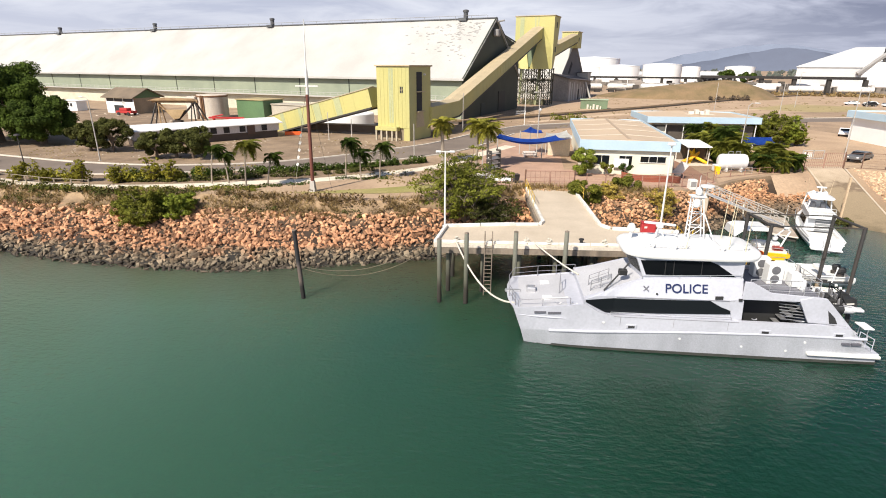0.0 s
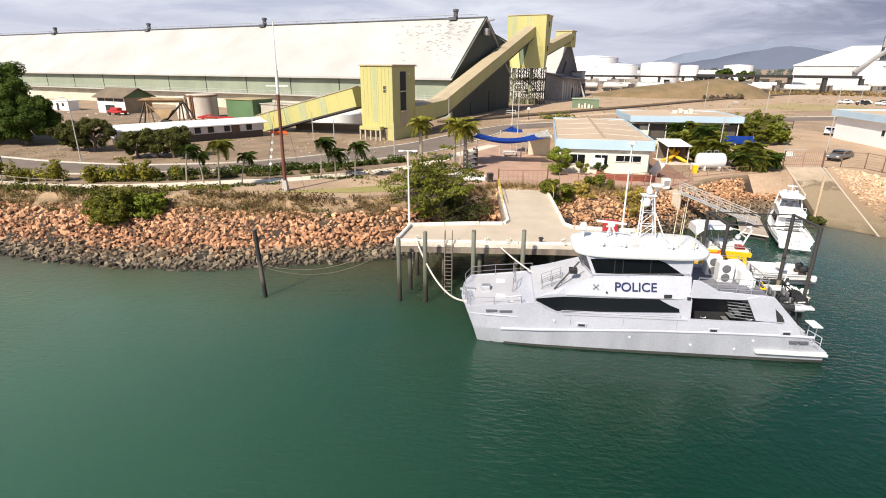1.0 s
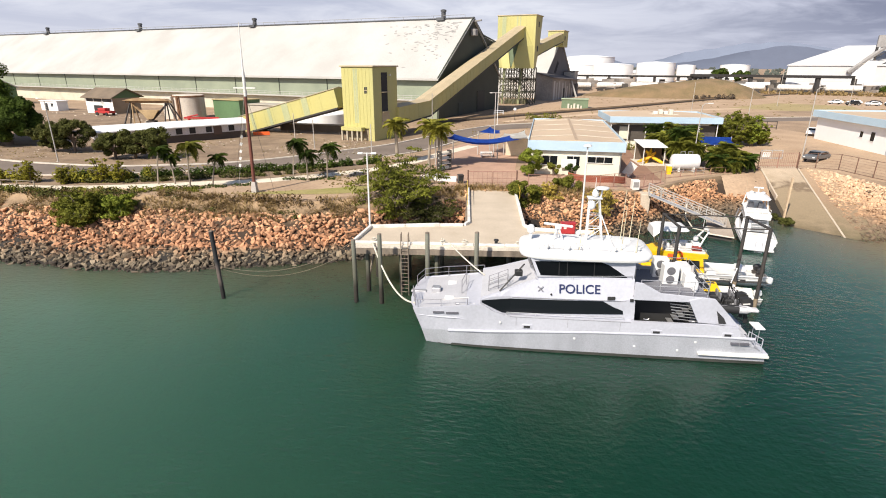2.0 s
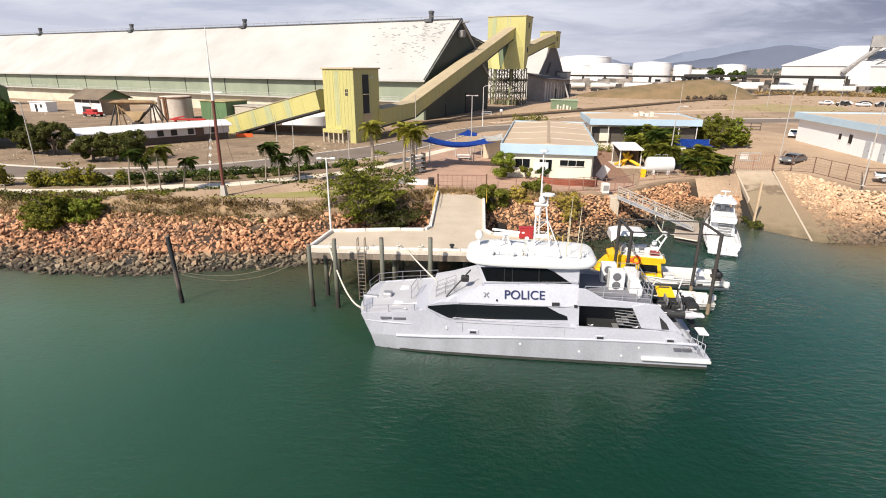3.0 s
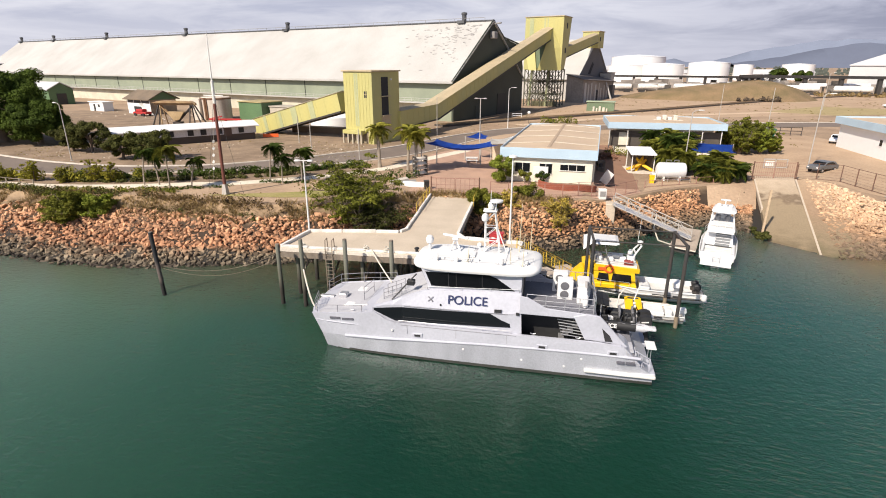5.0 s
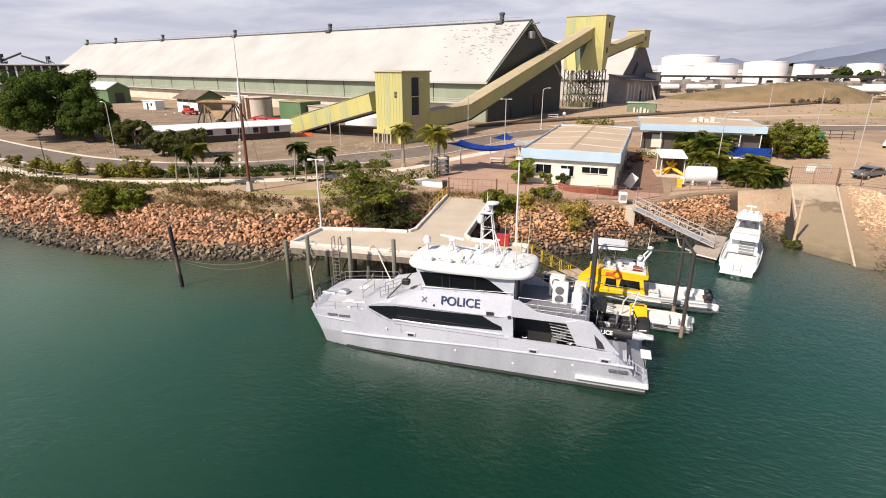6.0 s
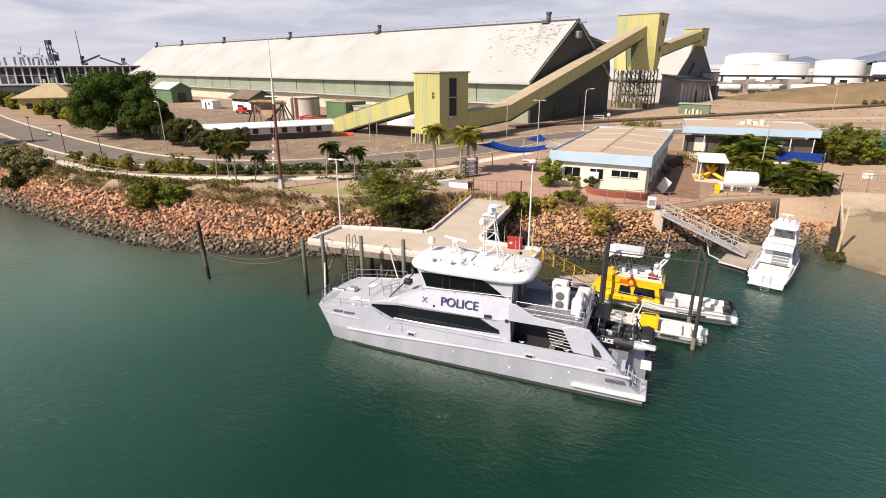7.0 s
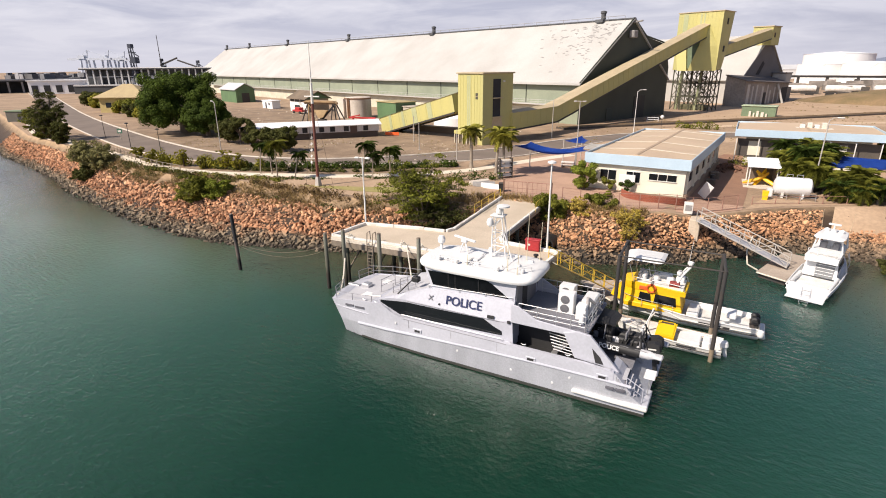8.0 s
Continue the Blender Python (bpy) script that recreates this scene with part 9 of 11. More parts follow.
def wharf_deck():
    w = empty("wharf_deck", "dark raised wharf deck on posts", "wharf", m=pose(-383.0, 143.0, 0, 0, 0, 66.6))
    part("deck", B(0, 0, 11.0, 60, 30, 12.2), mat("dark_quay", (0.05, 0.05, 0.055)), w)
    part("deck_edge", B(-0.2, -0.3, 11.6, 60.2, 0.0, 12.3), GREY_SHED, w)
    # near-black wall paints the shade beneath the deck
    part("back_wall", B(0, 9, G - 0.1, 60, 9.5, 11.0), DARK_INSIDE, w)
    post = part("post", B(-0.5, 0.2, G - 0.1, 0.5, 1.2, 11.0), GREY_SHED, w)
    for i in range(1, 9):
        same_mesh("post", post, w, Matrix.Translation((i * 7.0, 0, 0)))
    return w


wharf_deck()
quay_building(-420, 262, 20, 160, 20, 13.0, GREY_SHED, "grey far quay sheds")


LOADER_BLUE = mat("dark_blue_steel", (0.035, 0.045, 0.07), (0.025, 0.03, 0.045), 0.7)


def ship_loader(x, y, h, label, boom):
    c = empty("quay_crane", label, "crane", "quay cranes", pose(x, y, 0, 0, 0, 20))
    for dx in (-4, 4):
        for dy in (-4, 4):
            part("leg", R((dx * 0.28, dy * 0.28, G), (dx * 0.2 - 1.2, dy * 0.2, h), 0.28, seg=6), LOADER_BLUE, c)
    for i in range(6):
        z = h * (0.42 + 0.09 * i)
        part("brace", R((-1.4, -1.0, z), (0.6, -1.0, z + h * 0.09), 0.2, seg=4), LOADER_BLUE, c)
        part("landing", B(-2.0, -1.3, z, 1.0, 1.3, z + 0.35), LOADER_BLUE, c)
    part("cabin", B(-1.4, -1.8, h * 0.68, 2.2, 1.8, h * 0.79, 0.1), LOADER_BLUE, c)
    part("sheave_arm", R((0.5, 0, h * 0.86), (3.6, 0, h * 0.80), 0.35, seg=5), LOADER_BLUE, c)
    part("head", B(-2.2, -1.2, h - 1.5, 0.4, 1.2, h + 0.8, 0.2), LOADER_BLUE, c)
    if boom:
        part("boom", R((-3, 0, h * 0.8), (boom, 0, h * 1.05), 0.8, seg=6), DARK_STEEL, c)
    return c


ship_loader(-300.5, 199.4, 31, "dark ship-loader tower on the far quay", 0)
ship_loader(-480, 335, 26, "far quay crane with a raised boom", 16)
ship_loader(-440, 345, 24, "far quay crane with a raised boom", -22)
mastc = empty("crane_mast", "thin lattice mast of a far crane", "mast", m=Matrix.Translation((-480, 333, 0)))
part("pole", R((0, 0, G), (0, 0, 48), 0.5, 0.25, 6), DARK_STEEL, mastc)
# crane colour paled and blued to carry the distance haze
HAZE_STEEL = mat("hazy_crane_steel", (0.62, 0.66, 0.72), (0.54, 0.58, 0.64), 0.8)


def container_crane(x, y, h, boom):
    c = empty("container_crane", "pale far container crane against the sky", "crane", "container cranes", pose(x, y, 0, 0, 0, 30))
    for dx in (-5, 5):
        for dy in (-4, 4):
            part("leg", R((dx, dy, G), (dx * 0.7, dy, h), 0.9, seg=5), HAZE_STEEL, c)
    part("portal_beam", B(-6, -4.5, h * 0.55, 6, 4.5, h * 0.6), HAZE_STEEL, c)
    part("boom", B(-boom * 0.7, -1.3, h, boom * 0.9, 1.3, h + 2.0), HAZE_STEEL, c)
    part("machine_house", B(-boom * 0.3, -2.2, h + 1.2, -boom * 0.05, 2.2, h + 4.4), HAZE_STEEL, c)
    part("apex", R((0, 0, h), (1.5, 0, h + 9), 0.5, seg=5), HAZE_STEEL, c)
    for e in (boom * 0.85, -boom * 0.35):
        part("stay", R((1.5, 0, h + 9), (e, 0, h + 1.2), 0.22, seg=4), HAZE_STEEL, c)
    return c


container_crane(-545, 300, 26, 26)
container_crane(-534, 314, 26, 20)
container_crane(-528, 326, 25, 16)
container_crane(-700, 255, 27, 28)
# clutter on the dark wharf
wf = bmesh.new()
rng = random.Random(31)
for i in range(260):
    x, y = rng.uniform(-640, -372), 0
    y = 165 + (-372 - x) * 0.32 + rng.uniform(10, 120)
    w, d, h = rng.uniform(3, 14), rng.uniform(3, 8), rng.uniform(2, 11)
    box(wf, x, y, G, x + w, y + d, G + h)
tagged(link("wharf_clutter", wf, mat("wharf_mix", (0.22, 0.22, 0.23), (0.07, 0.07, 0.075), 0.8, scale=0.3, rand=0.8)), "far sheds, stacks and gear along the wharf", "wharf clutter", kind="stuff")


# ---- trees, palms, shrubs and grass ----
def leaves(bm, centre, radii, n, size, rng, shell=0.25, droop=0.0, flat=0.5):
    """Scatter leaf-shaped faces through the outer part of an ellipsoid."""
    cx, cy, cz = centre
    for _ in range(n):
        th, ph = rng.uniform(0, 2 * math.pi), math.acos(rng.uniform(-1, 1))
        r = shell + (1 - shell) * rng.random() ** 0.5
        d = Vector((math.sin(ph) * math.cos(th), math.sin(ph) * math.sin(th), math.cos(ph)))
        p = Vector((cx + d.x * radii[0] * r, cy + d.y * radii[1] * r, cz + d.z * radii[2] * r))
        up = (d + Vector((rng.gauss(0, 0.42), rng.gauss(0, 0.42), rng.gauss(0.25, 0.42)))).normalized()
        a = up.orthogonal().normalized()
        a.rotate(Matrix.Rotation(rng.uniform(0, 6.28), 3, up))
        b = up.cross(a)
        s = size * rng.uniform(0.6, 1.35)
        q = [p - a * s, p - b * s * flat, p + a * s - Vector((0, 0, droop * s)), p + b * s * flat]
        bm.faces.new([bm.verts.new(v) for v in q])


def trunk_mesh(rng, h, r, spread, n_limbs, top=0.75, forks=2):
    bm = bmesh.new()
    mid = Vector((rng.uniform(-0.05, 0.05) * h, rng.uniform(-0.05, 0.05) * h, h * 0.35))
    tube(bm, [(0, 0, -0.3), (mid.x * 0.4, mid.y * 0.4, h * 0.15), tuple(mid), (mid.x * 1.3, mid.y * 1.3, h * 0.55)], [r * 1.25, r, r * 0.8, r * 0.5], 10)
    ends = []
    for i in range(n_limbs):
        a = 2 * math.pi * (i + rng.uniform(-0.3, 0.3)) / n_limbs
        st = mid * rng.uniform(0.5, 1.1)
        e = Vector((math.cos(a) * spread * rng.uniform(0.45, 0.85), math.sin(a) * spread * rng.uniform(0.45, 0.85), h * rng.uniform(0.55, top)))
        m = st.lerp(e, 0.5) + Vector((0, 0, h * 0.07))
        tube(bm, [st, m, e], [r * 0.5, r * 0.32, r * 0.12], 6)
        ends.append(e)
        for _ in range(forks):
            f = e + Vector((rng.uniform(-1, 1), rng.uniform(-1, 1), rng.uniform(0, 0.8))) * spread * 0.3
            tube(bm, [m, m.lerp(f, 0.6), f], [r * 0.22, r * 0.14, r * 0.05], 5)
            ends.append(f)
    return bm, ends


def tree(name, label, x, y, z, h, rad, leafmat, n_clump, per, size, seed, trunk_r=0.25, flatten=0.62, base=0.42, lean=(0, 0), clump=0.34, group="", dome=False):
    rng = random.Random(seed)
    t = empty(name, label, "tree" if name == "tree" else "shrub", group, Matrix.Translation((x, y, z)))
    tb, ends = trunk_mesh(rng, h, trunk_r, rad, 7)
    part("trunk", tb, BARK, t)
    bm = bmesh.new()
    cz = h * (base + (1 - base) / 2)
    rz = h * (1 - base) / 2
    if dome:
        cz, rz = h * (base + 0.2), h * (0.92 - base - 0.2)
    rng.shuffle(ends)
    cs = ends[:n_clump // (9 if dome else 3)]
    while len(cs) < n_clump:
        a, u, w = rng.uniform(0, 6.28), rng.random() ** 0.5, rng.uniform(-0.34 if dome else -1, 1)
        rr = math.sqrt(max(0.0, 1 - w * w)) * (0.55 + 0.45 * u)
        cs.append(Vector((math.cos(a) * rad * rr * 0.86 + lean[0] * w, math.sin(a) * rad * rr * 0.86 + lean[1] * w, cz + rz * w * 0.82)))
    for c in cs[:n_clump]:
        cr_ = rad * clump * rng.uniform(0.65, 1.25)
        leaves(bm, c, (cr_, cr_, cr_ * flatten), int(per * 2.8), size * 0.9, rng)
    part("crown", bm, leafmat, t)
    return t


def spray_tree(name, label, x, y, z, h, rad, leafmat, stems, sprays, per, size, seed, bare=0.0, flat=0.3, group="", lean=(0.0, 0.0)):
    """Many thin stems from one base, each carrying flat sprays of small leaves; bare: the share of low twigs without leaves."""
    rng = random.Random(seed)
    t = empty(name, label, "tree" if name == "tree" else "shrub", group, Matrix.Translation((x, y, z)))
    wood, crown = bmesh.new(), bmesh.new()
    for i in range(stems):
        a = 2 * math.pi * (i + rng.uniform(-0.35, 0.35)) / stems
        out = rad * rng.uniform(0.35, 1.0)
        rise = h * rng.uniform(0.45, 0.98) * (1.0 - 0.45 * (out / rad) ** 2)
        end = Vector((math.cos(a) * out + lean[0], math.sin(a) * out + lean[1], rise))
        mid = Vector((end.x * 0.42, end.y * 0.42, rise * rng.uniform(0.55, 0.8)))
        line = [Vector((rng.uniform(-0.15, 0.15), rng.uniform(-0.15, 0.15), -0.3)), mid * 0.5, mid, mid.lerp(end, 0.5) + Vector((0, 0, 0.08 * h)), end]
        r = 0.028 * h ** 0.8
        tube(wood, line, [r, r * 0.8, r * 0.6, r * 0.4, r * 0.18], 5)
        for k in range(sprays):
            f = rng.uniform(0.8, 4.0)
            q = line[int(f)].lerp(line[min(int(f) + 1, 4)], f - int(f))
            d = Vector((rng.gauss(0, 1), rng.gauss(0, 1), rng.gauss(0.15, 0.45))).normalized() * rad * rng.uniform(0.12, 0.3)
            tip = q + d
            tube(wood, [q, q.lerp(tip, 0.55) + Vector((0, 0, 0.05 * rad)), tip], [r * 0.22, r * 0.15, r * 0.06], 3)
            if tip.z < h * 0.5 and rng.random() < bare:
                continue
            w = rad * rng.uniform(0.1, 0.2)
            leaves(crown, tip, (w, w, w * flat), per, size, rng, 0.0, 0.2, 0.4)
    part("trunk", wood, BARK, t)
    part("crown", crown, leafmat, t)
    return t


tree("tree", "large dark-green spreading fig tree beside the road", -87.0, 79.8, G, 14.4, 9.0, LEAF_FIG, 190, 230, 0.24, 3, 0.8, 0.8, 0.15, clump=0.19, dome=True)
tree("tree", "lower dark-green fig tree beside the large one", -77.6, 78.8, G, 8.8, 5.2, LEAF_FIG, 90, 210, 0.22, 33, 0.5, 0.8, 0.15, clump=0.22, dome=True)
for k, (x, y, h, r) in enumerate(((-64.6, 73.6, 4.5, 2.9), (-60.8, 73.4, 5.1, 3.2), (-50.6, 69.0, 3.9, 2.7), (-45.4, 69.6, 4.3, 3.2), (-48.0, 69.8, 4.2, 2.2))):
    tree("tree", "dark rounded tree between the road and the site hut", x, y, G, h, r, LEAF_OLIVE, 40, 110, 0.17, 4 + k, 0.2, 0.72, 0.12, clump=0.24, group="roadside trees")
for k, (x, y, h, r) in enumerate(((-48.5, 52.6, 2.7, 1.2), (-44.4, 52.7, 1.9, 1.0), (-40.7, 54.0, 3.0, 1.4), (-38.9, 54.6, 2.4, 1.2), (-55.6, 52.0, 2.2, 1.2), (-52.2, 51.8, 1.6, 1.0), (-62.5, 54.2, 2.0, 1.2))):
    spray_tree("shrub", "yellow-green shrub beside the footpath", x, y, G - 0.1, h * 1.15, r, LEAF_YEL, 14, 10, 34, 0.1, 200 + k, 0.1, 0.6, group="path shrubs")
# open, spreading tree on the bank beside the jetty
spray_tree("tree", "spreading feathery tree on the bank beside the jetty", -4.6, 50.4, 2.5, 6.8, 5.0, LEAF_TREE, 28, 20, 46, 0.15, 11, 0.55, 0.28, lean=(-0.6, -0.2))
spray_tree("shrub", "twiggy olive shrub under the bank tree", -2.1, 49.6, 1.8, 3.4, 3.4, LEAF_OLIVE, 18, 15, 32, 0.12, 12, 0.6, 0.3)
tree("shrub", "green shrub beside the jetty ramp", 7.6, 55.8, 2.7, 3.1, 1.8, LEAF_MID, 26, 130, 0.13, 13, 0.09, 0.8, 0.1)
spray_tree("shrub", "yellow-green shrub on the rock bank", 15.6, 56.0, 1.0, 4.6, 1.8, LEAF_GOLD, 20, 14, 40, 0.09, 14, 0.1, 0.7)
spray_tree("shrub", "dry yellow shrub at the bank top", 10.4, 56.8, 3.4, 2.0, 1.5, LEAF_GOLD, 16, 12, 40, 0.09, 15, 0.1, 0.7)
tree("shrub", "dark green shrub at the bank top", 12.4, 58.6, 4.0, 1.9, 1.6, LEAF_MID, 20, 120, 0.12, 16, 0.07, 0.8, 0.0)
tree("shrub", "bright green shrub against the office wall", 8.4, 65.2, G, 3.5, 1.5, LEAF_FRESH, 24, 130, 0.13, 17, 0.08, 0.8, 0.05)
tree("shrub", "small garden shrub before the office", 11.2, 65.4, G, 1.9, 0.9, LEAF_MID, 8, 90, 0.11, 18, 0.05, 0.8, 0.1)
tree("shrub", "small garden shrub before the office", 13.3, 64.9, G + 0.3, 1.3, 0.9, LEAF_DARK, 8, 90, 0.1, 19, 0.05, 0.8, 0.1)
tree("shrub", "low olive weeds at the toe of the slipway", 37.5, 62.6, 0.1, 0.7, 0.9, LEAF_OLIVE, 16, 80, 0.1, 401, 0.03, 0.6, 0.0)
tree("shrub", "low olive weeds at the toe of the slipway", 36.9, 64.2, 0.3, 0.6, 0.7, LEAF_OLIVE, 12, 80, 0.1, 402, 0.03, 0.6, 0.0)
# bank shrubs
for k, (x, y, z, h, r, lm) in enumerate(((-35.6, 45.2, 1.5, 3.4, 2.6, LEAF_MID), (-32.6, 46.4, 2.2, 2.6, 1.9, LEAF_FRESH), (-38.2, 46.4, 2.2, 2.4, 1.8, LEAF_MID), (-69.5, 50.0, 2.4, 4.2, 3.7, LEAF_GREY),
                                             (-65.5, 49.4, 2.8, 3.0, 2.6, LEAF_GREY), (-66.5, 47.4, 1.4, 1.8, 1.8, LEAF_OLIVE), (-100, 58.8, G, 8.2, 4.0, LEAF_OLIVE), (-106, 60.0, 3.6, 6.6, 3.4, LEAF_MID), (-94, 57.6, 3.8, 4.6, 2.2, LEAF_OLIVE), (-150, 78, 3.9, 4.0, 3.8, LEAF_MID))):
    spray_tree("shrub", "feathery grey-green shrub on the bank" if lm is LEAF_GREY else "loose green shrub on the bank", x, y, z, h * 1.3, r, lm, 24, 17, 50, 0.14 if k < 3 else 0.17, 30 + k, 0.1, 0.6, group="bank shrubs")
# garden of the office block
for k, (x, y, h, r, lm) in enumerate(((31.2, 90.4, 3.0, 2.4, LEAF_DARK), (30.4, 81.2, 2.6, 1.8, LEAF_DARK), (35.6, 77.6, 2.4, 2.3, LEAF_DARK))):
    tree("tree", "bushy green garden tree by the office block", x, y, gz(x, y), h, r, lm, 34, 120, 0.2, 60 + k, 0.16, 0.8, 0.06, clump=0.3, group="garden trees")
for k, (x, y, h, r, lm) in enumerate(((44.0, 99.2, 6.6, 3.2, LEAF_TREE), (47.4, 99.6, 6.0, 2.6, LEAF_FRESH), (41.8, 100.2, 4.6, 2.2, LEAF_TREE), (45.8, 101.4, 6.8, 2.6, LEAF_MID), (49.2, 100.4, 4.2, 1.8, LEAF_TREE))):
    spray_tree("tree", "loose light-green garden tree beside the yard", x, y, gz(x, y), h, r, lm, 22, 16, 42, 0.17, 160 + k, 0.15, 0.55, group="yard trees")
for k, (x, y, h, r) in enumerate(((-205, 122, 7, 6), (-190, 117, 6.5, 5.5), (-176, 113, 7, 5), (-166, 112, 6, 5), (-157, 106, 5.5, 4.5), (-148, 104, 6.5, 4.5), (-139, 99.5, 5.5, 4), (-130, 97, 5, 4), (-122, 93, 4.5, 3.6), (-112, 90, 5, 4))):
    tree("tree", "low bushy tree beside the far road", x, y, G, h * 0.68, r * 0.72, [LEAF_OLIVE, LEAF_YEL, LEAF_MID][k % 3], 30, 110, 0.4, 90 + k, 0.3, 0.8, 0.0, group="far trees")
for k, (x, y, h, r) in enumerate(((168, 470, 10, 8), (186, 476, 9, 7), (190, 300, 3, 4), (204, 296, 3, 4))):
    tree("tree", "dark tree among the far tanks", x, y, G, h, r, LEAF_DARK, 18, 90, 0.8, 110 + k, 0.4, 0.7, 0.05, group="far trees")


# palms
def frond_mesh(length, droop, seed, stiff=1.0):
    rng = random.Random(seed)
    bm = bmesh.new()
    pts = []
    n = 9
    for i in range(n + 1):
        t = i / n
        pts.append(Vector((length * (t - 0.10 * t * t * droop), 0, length * (0.42 * stiff * t - 0.72 * droop * t * t))))
    tube(bm, pts, [0.045 * (1 - 0.85 * i / n) + 0.006 for i in range(n + 1)], 4)
    for i in range(1, n * 5):
        t = i / (n * 5)
        k = min(n - 1, int(t * n))
        p = pts[k].lerp(pts[k + 1], t * n - k)
        ll = length * 0.36 * math.sin(math.pi * min(1, t * 0.85 + 0.12)) + 0.08
        for s in (-1, 1):
            tip = p + Vector((ll * 0.45, s * ll * rng.uniform(0.75, 0.95), -ll * rng.uniform(0.25, 0.6) * droop))
            w = 0.06 * length / 2.4
            a = [p + Vector((-w, 0, 0)), p + Vector((w, 0, 0)), tip]
            mid = p.lerp(tip, 0.55) + Vector((w * 1.2, 0, 0.03))
            bm.faces.new([bm.verts.new(q) for q in (a[0], a[1], mid, a[2])])
    return bm


def blown(a, wind):
    """Turn a frond's heading towards the lee side."""
    a = (a + math.pi) % (2 * math.pi) - math.pi
    return a * (1 - 0.45 * wind)


def palm(label, x, y, z, h, fl, n, seed, droop=1.0, tr=0.14, lean=0.3, group="palms", wind=0.25, fronds=None):
    rng = random.Random(seed)
    t = empty("palm_tree", label, "palm tree", group, Matrix.Translation((x, y, z)))
    lx, ly = rng.uniform(-lean, lean), rng.uniform(-lean, lean)
    pts = [(lx * (k / 6) ** 1.6, ly * (k / 6) ** 1.6, -0.2 + (h + 0.2) * k / 6) for k in range(7)]
    part("trunk", T(pts, [tr * 1.45, tr * 1.1, tr, tr * 0.95, tr * 0.92, tr * 0.95, tr * 1.15], 9), PALM_BARK, t)
    base = None
    for i in range(n):
        ring = i % 3
        m = Matrix.Translation((lx, ly, h)) @ Matrix.Rotation(blown(i * 2.399 + rng.uniform(-0.2, 0.2), wind), 4, "Z") @ Matrix.Rotation(radians((-52, -22, 12)[ring] + rng.uniform(-9, 9)), 4, "Y")
        if base is None:
            base = part("frond", frond_mesh(fl, droop, seed), fronds or LEAF_PALM, t)
            base.matrix_local = m
        else:
            same_mesh("frond", base, t, m @ Matrix.Scale(rng.uniform(0.8, 1.08), 4))
    return t


palm("tall palm with a pale trunk beside the forecourt", -9.7, 71.4, G, 5.2, 2.0, 24, 1, 1.5, 0.24)
palm("tall palm with a pale trunk beside the forecourt", -5.0, 69.6, G, 5.3, 2.1, 24, 2, 1.5, 0.18)
palm("tall palm with a pale trunk beside the forecourt", -3.4, 68.6, G, 5.0, 2.0, 24, 3, 1.5, 0.18)
for k, (x, y, h, fl) in enumerate(((-33.6, 54.0, 3.4, 1.7), (-31.8, 54.4, 2.6, 1.4), (-28.8, 52.6, 4.2, 2.0), (-27.0, 54.0, 2.7, 1.5), (-19.7, 59.2, 3.6, 1.9), (-17.7, 58.6, 2.5, 1.7), (-15.7, 59.8, 3.3, 1.8))):
    palm("small wind-bent palm beside the footpath", x, y, G, h + 0.5, fl * 0.78, 17, 20 + k, 1.8, 0.08, 0.6, "path palms", 0.85, LEAF_MID if k == 2 else LEAF_DARK)
for k, (x, y, h) in enumerate(((30.2, 88.6, 3.6), (31.8, 92.0, 4.6), (33.6, 89.8, 3.8), (30.8, 84.4, 3.4), (28.6, 90.2, 3.6), (32.8, 86.4, 3.0), (29.4, 80.6, 3.2), (31.6, 81.4, 3.6), (30.4, 83.0, 4.2), (32.4, 84.0, 3.2), (34.6, 91.6, 3.4), (29.8, 86.2, 4.0), (32.2, 88.0, 4.4), (28.2, 87.4, 2.8), (31.4, 79.8, 2.4), (33.0, 82.2, 2.2))):
    palm("bushy green garden palm by the office block", x, y, gz(x, y), h * (0.78 + 0.09 * (k % 5)), 1.9, 24, 40 + k, 1.5, 0.12, 0.4, "garden palms", 0.0, LEAF_DARK if k % 4 == 0 else LEAF_MID)
for k, (x, y, h) in enumerate(((33.6, 76.6, 1.5), (35.0, 77.6, 2.2), (36.4, 77.0, 1.9), (37.4, 78.4, 1.6), (38.6, 79.2, 1.2), (34.2, 78.8, 1.8), (36.6, 79.4, 2.3), (35.6, 78.6, 2.6), (37.8, 77.2, 1.4), (34.4, 76.2, 1.2), (36.0, 76.2, 1.3))):
    palm("low dense fan of green fronds beside the fuel tank", x, y, gz(x, y), h * 1.1, 1.7, 26, 70 + k, 1.4, 0.14, 0.2, "low palms", 0.0, LEAF_DARK if k % 4 == 0 else LEAF_MID)

# hedges and ground cover along the path and road
rng = random.Random(77)


def hedge(label, line, w, h, leafmat, per, size, gap=0.0):
    bm = bmesh.new()
    for p, d in along([tuple(q) for q in smooth_line(line)], 0.7):
        if rng.random() < gap:
            continue
        hh = h * rng.uniform(0.55, 1.2)
        leaves(bm, (p.x + rng.uniform(-0.3, 0.3), p.y + rng.uniform(-0.3, 0.3), gz(p.x, p.y) + hh * 0.45), (0.65, w / 2, hh * 0.6), per, size, rng, 0.3)
    return tagged(link("hedge", bm, leafmat), label, "hedge", kind="stuff")


hedge("low dark-green hedge beside the road", [(-46, 55.0), (-40, 56.6), (-34, 59.0), (-28, 61.6), (-22, 64.8), (-16, 68.5), (-12, 71.8)], 1.5, 1.0, LEAF_DARK, 150, 0.16, 0.05)
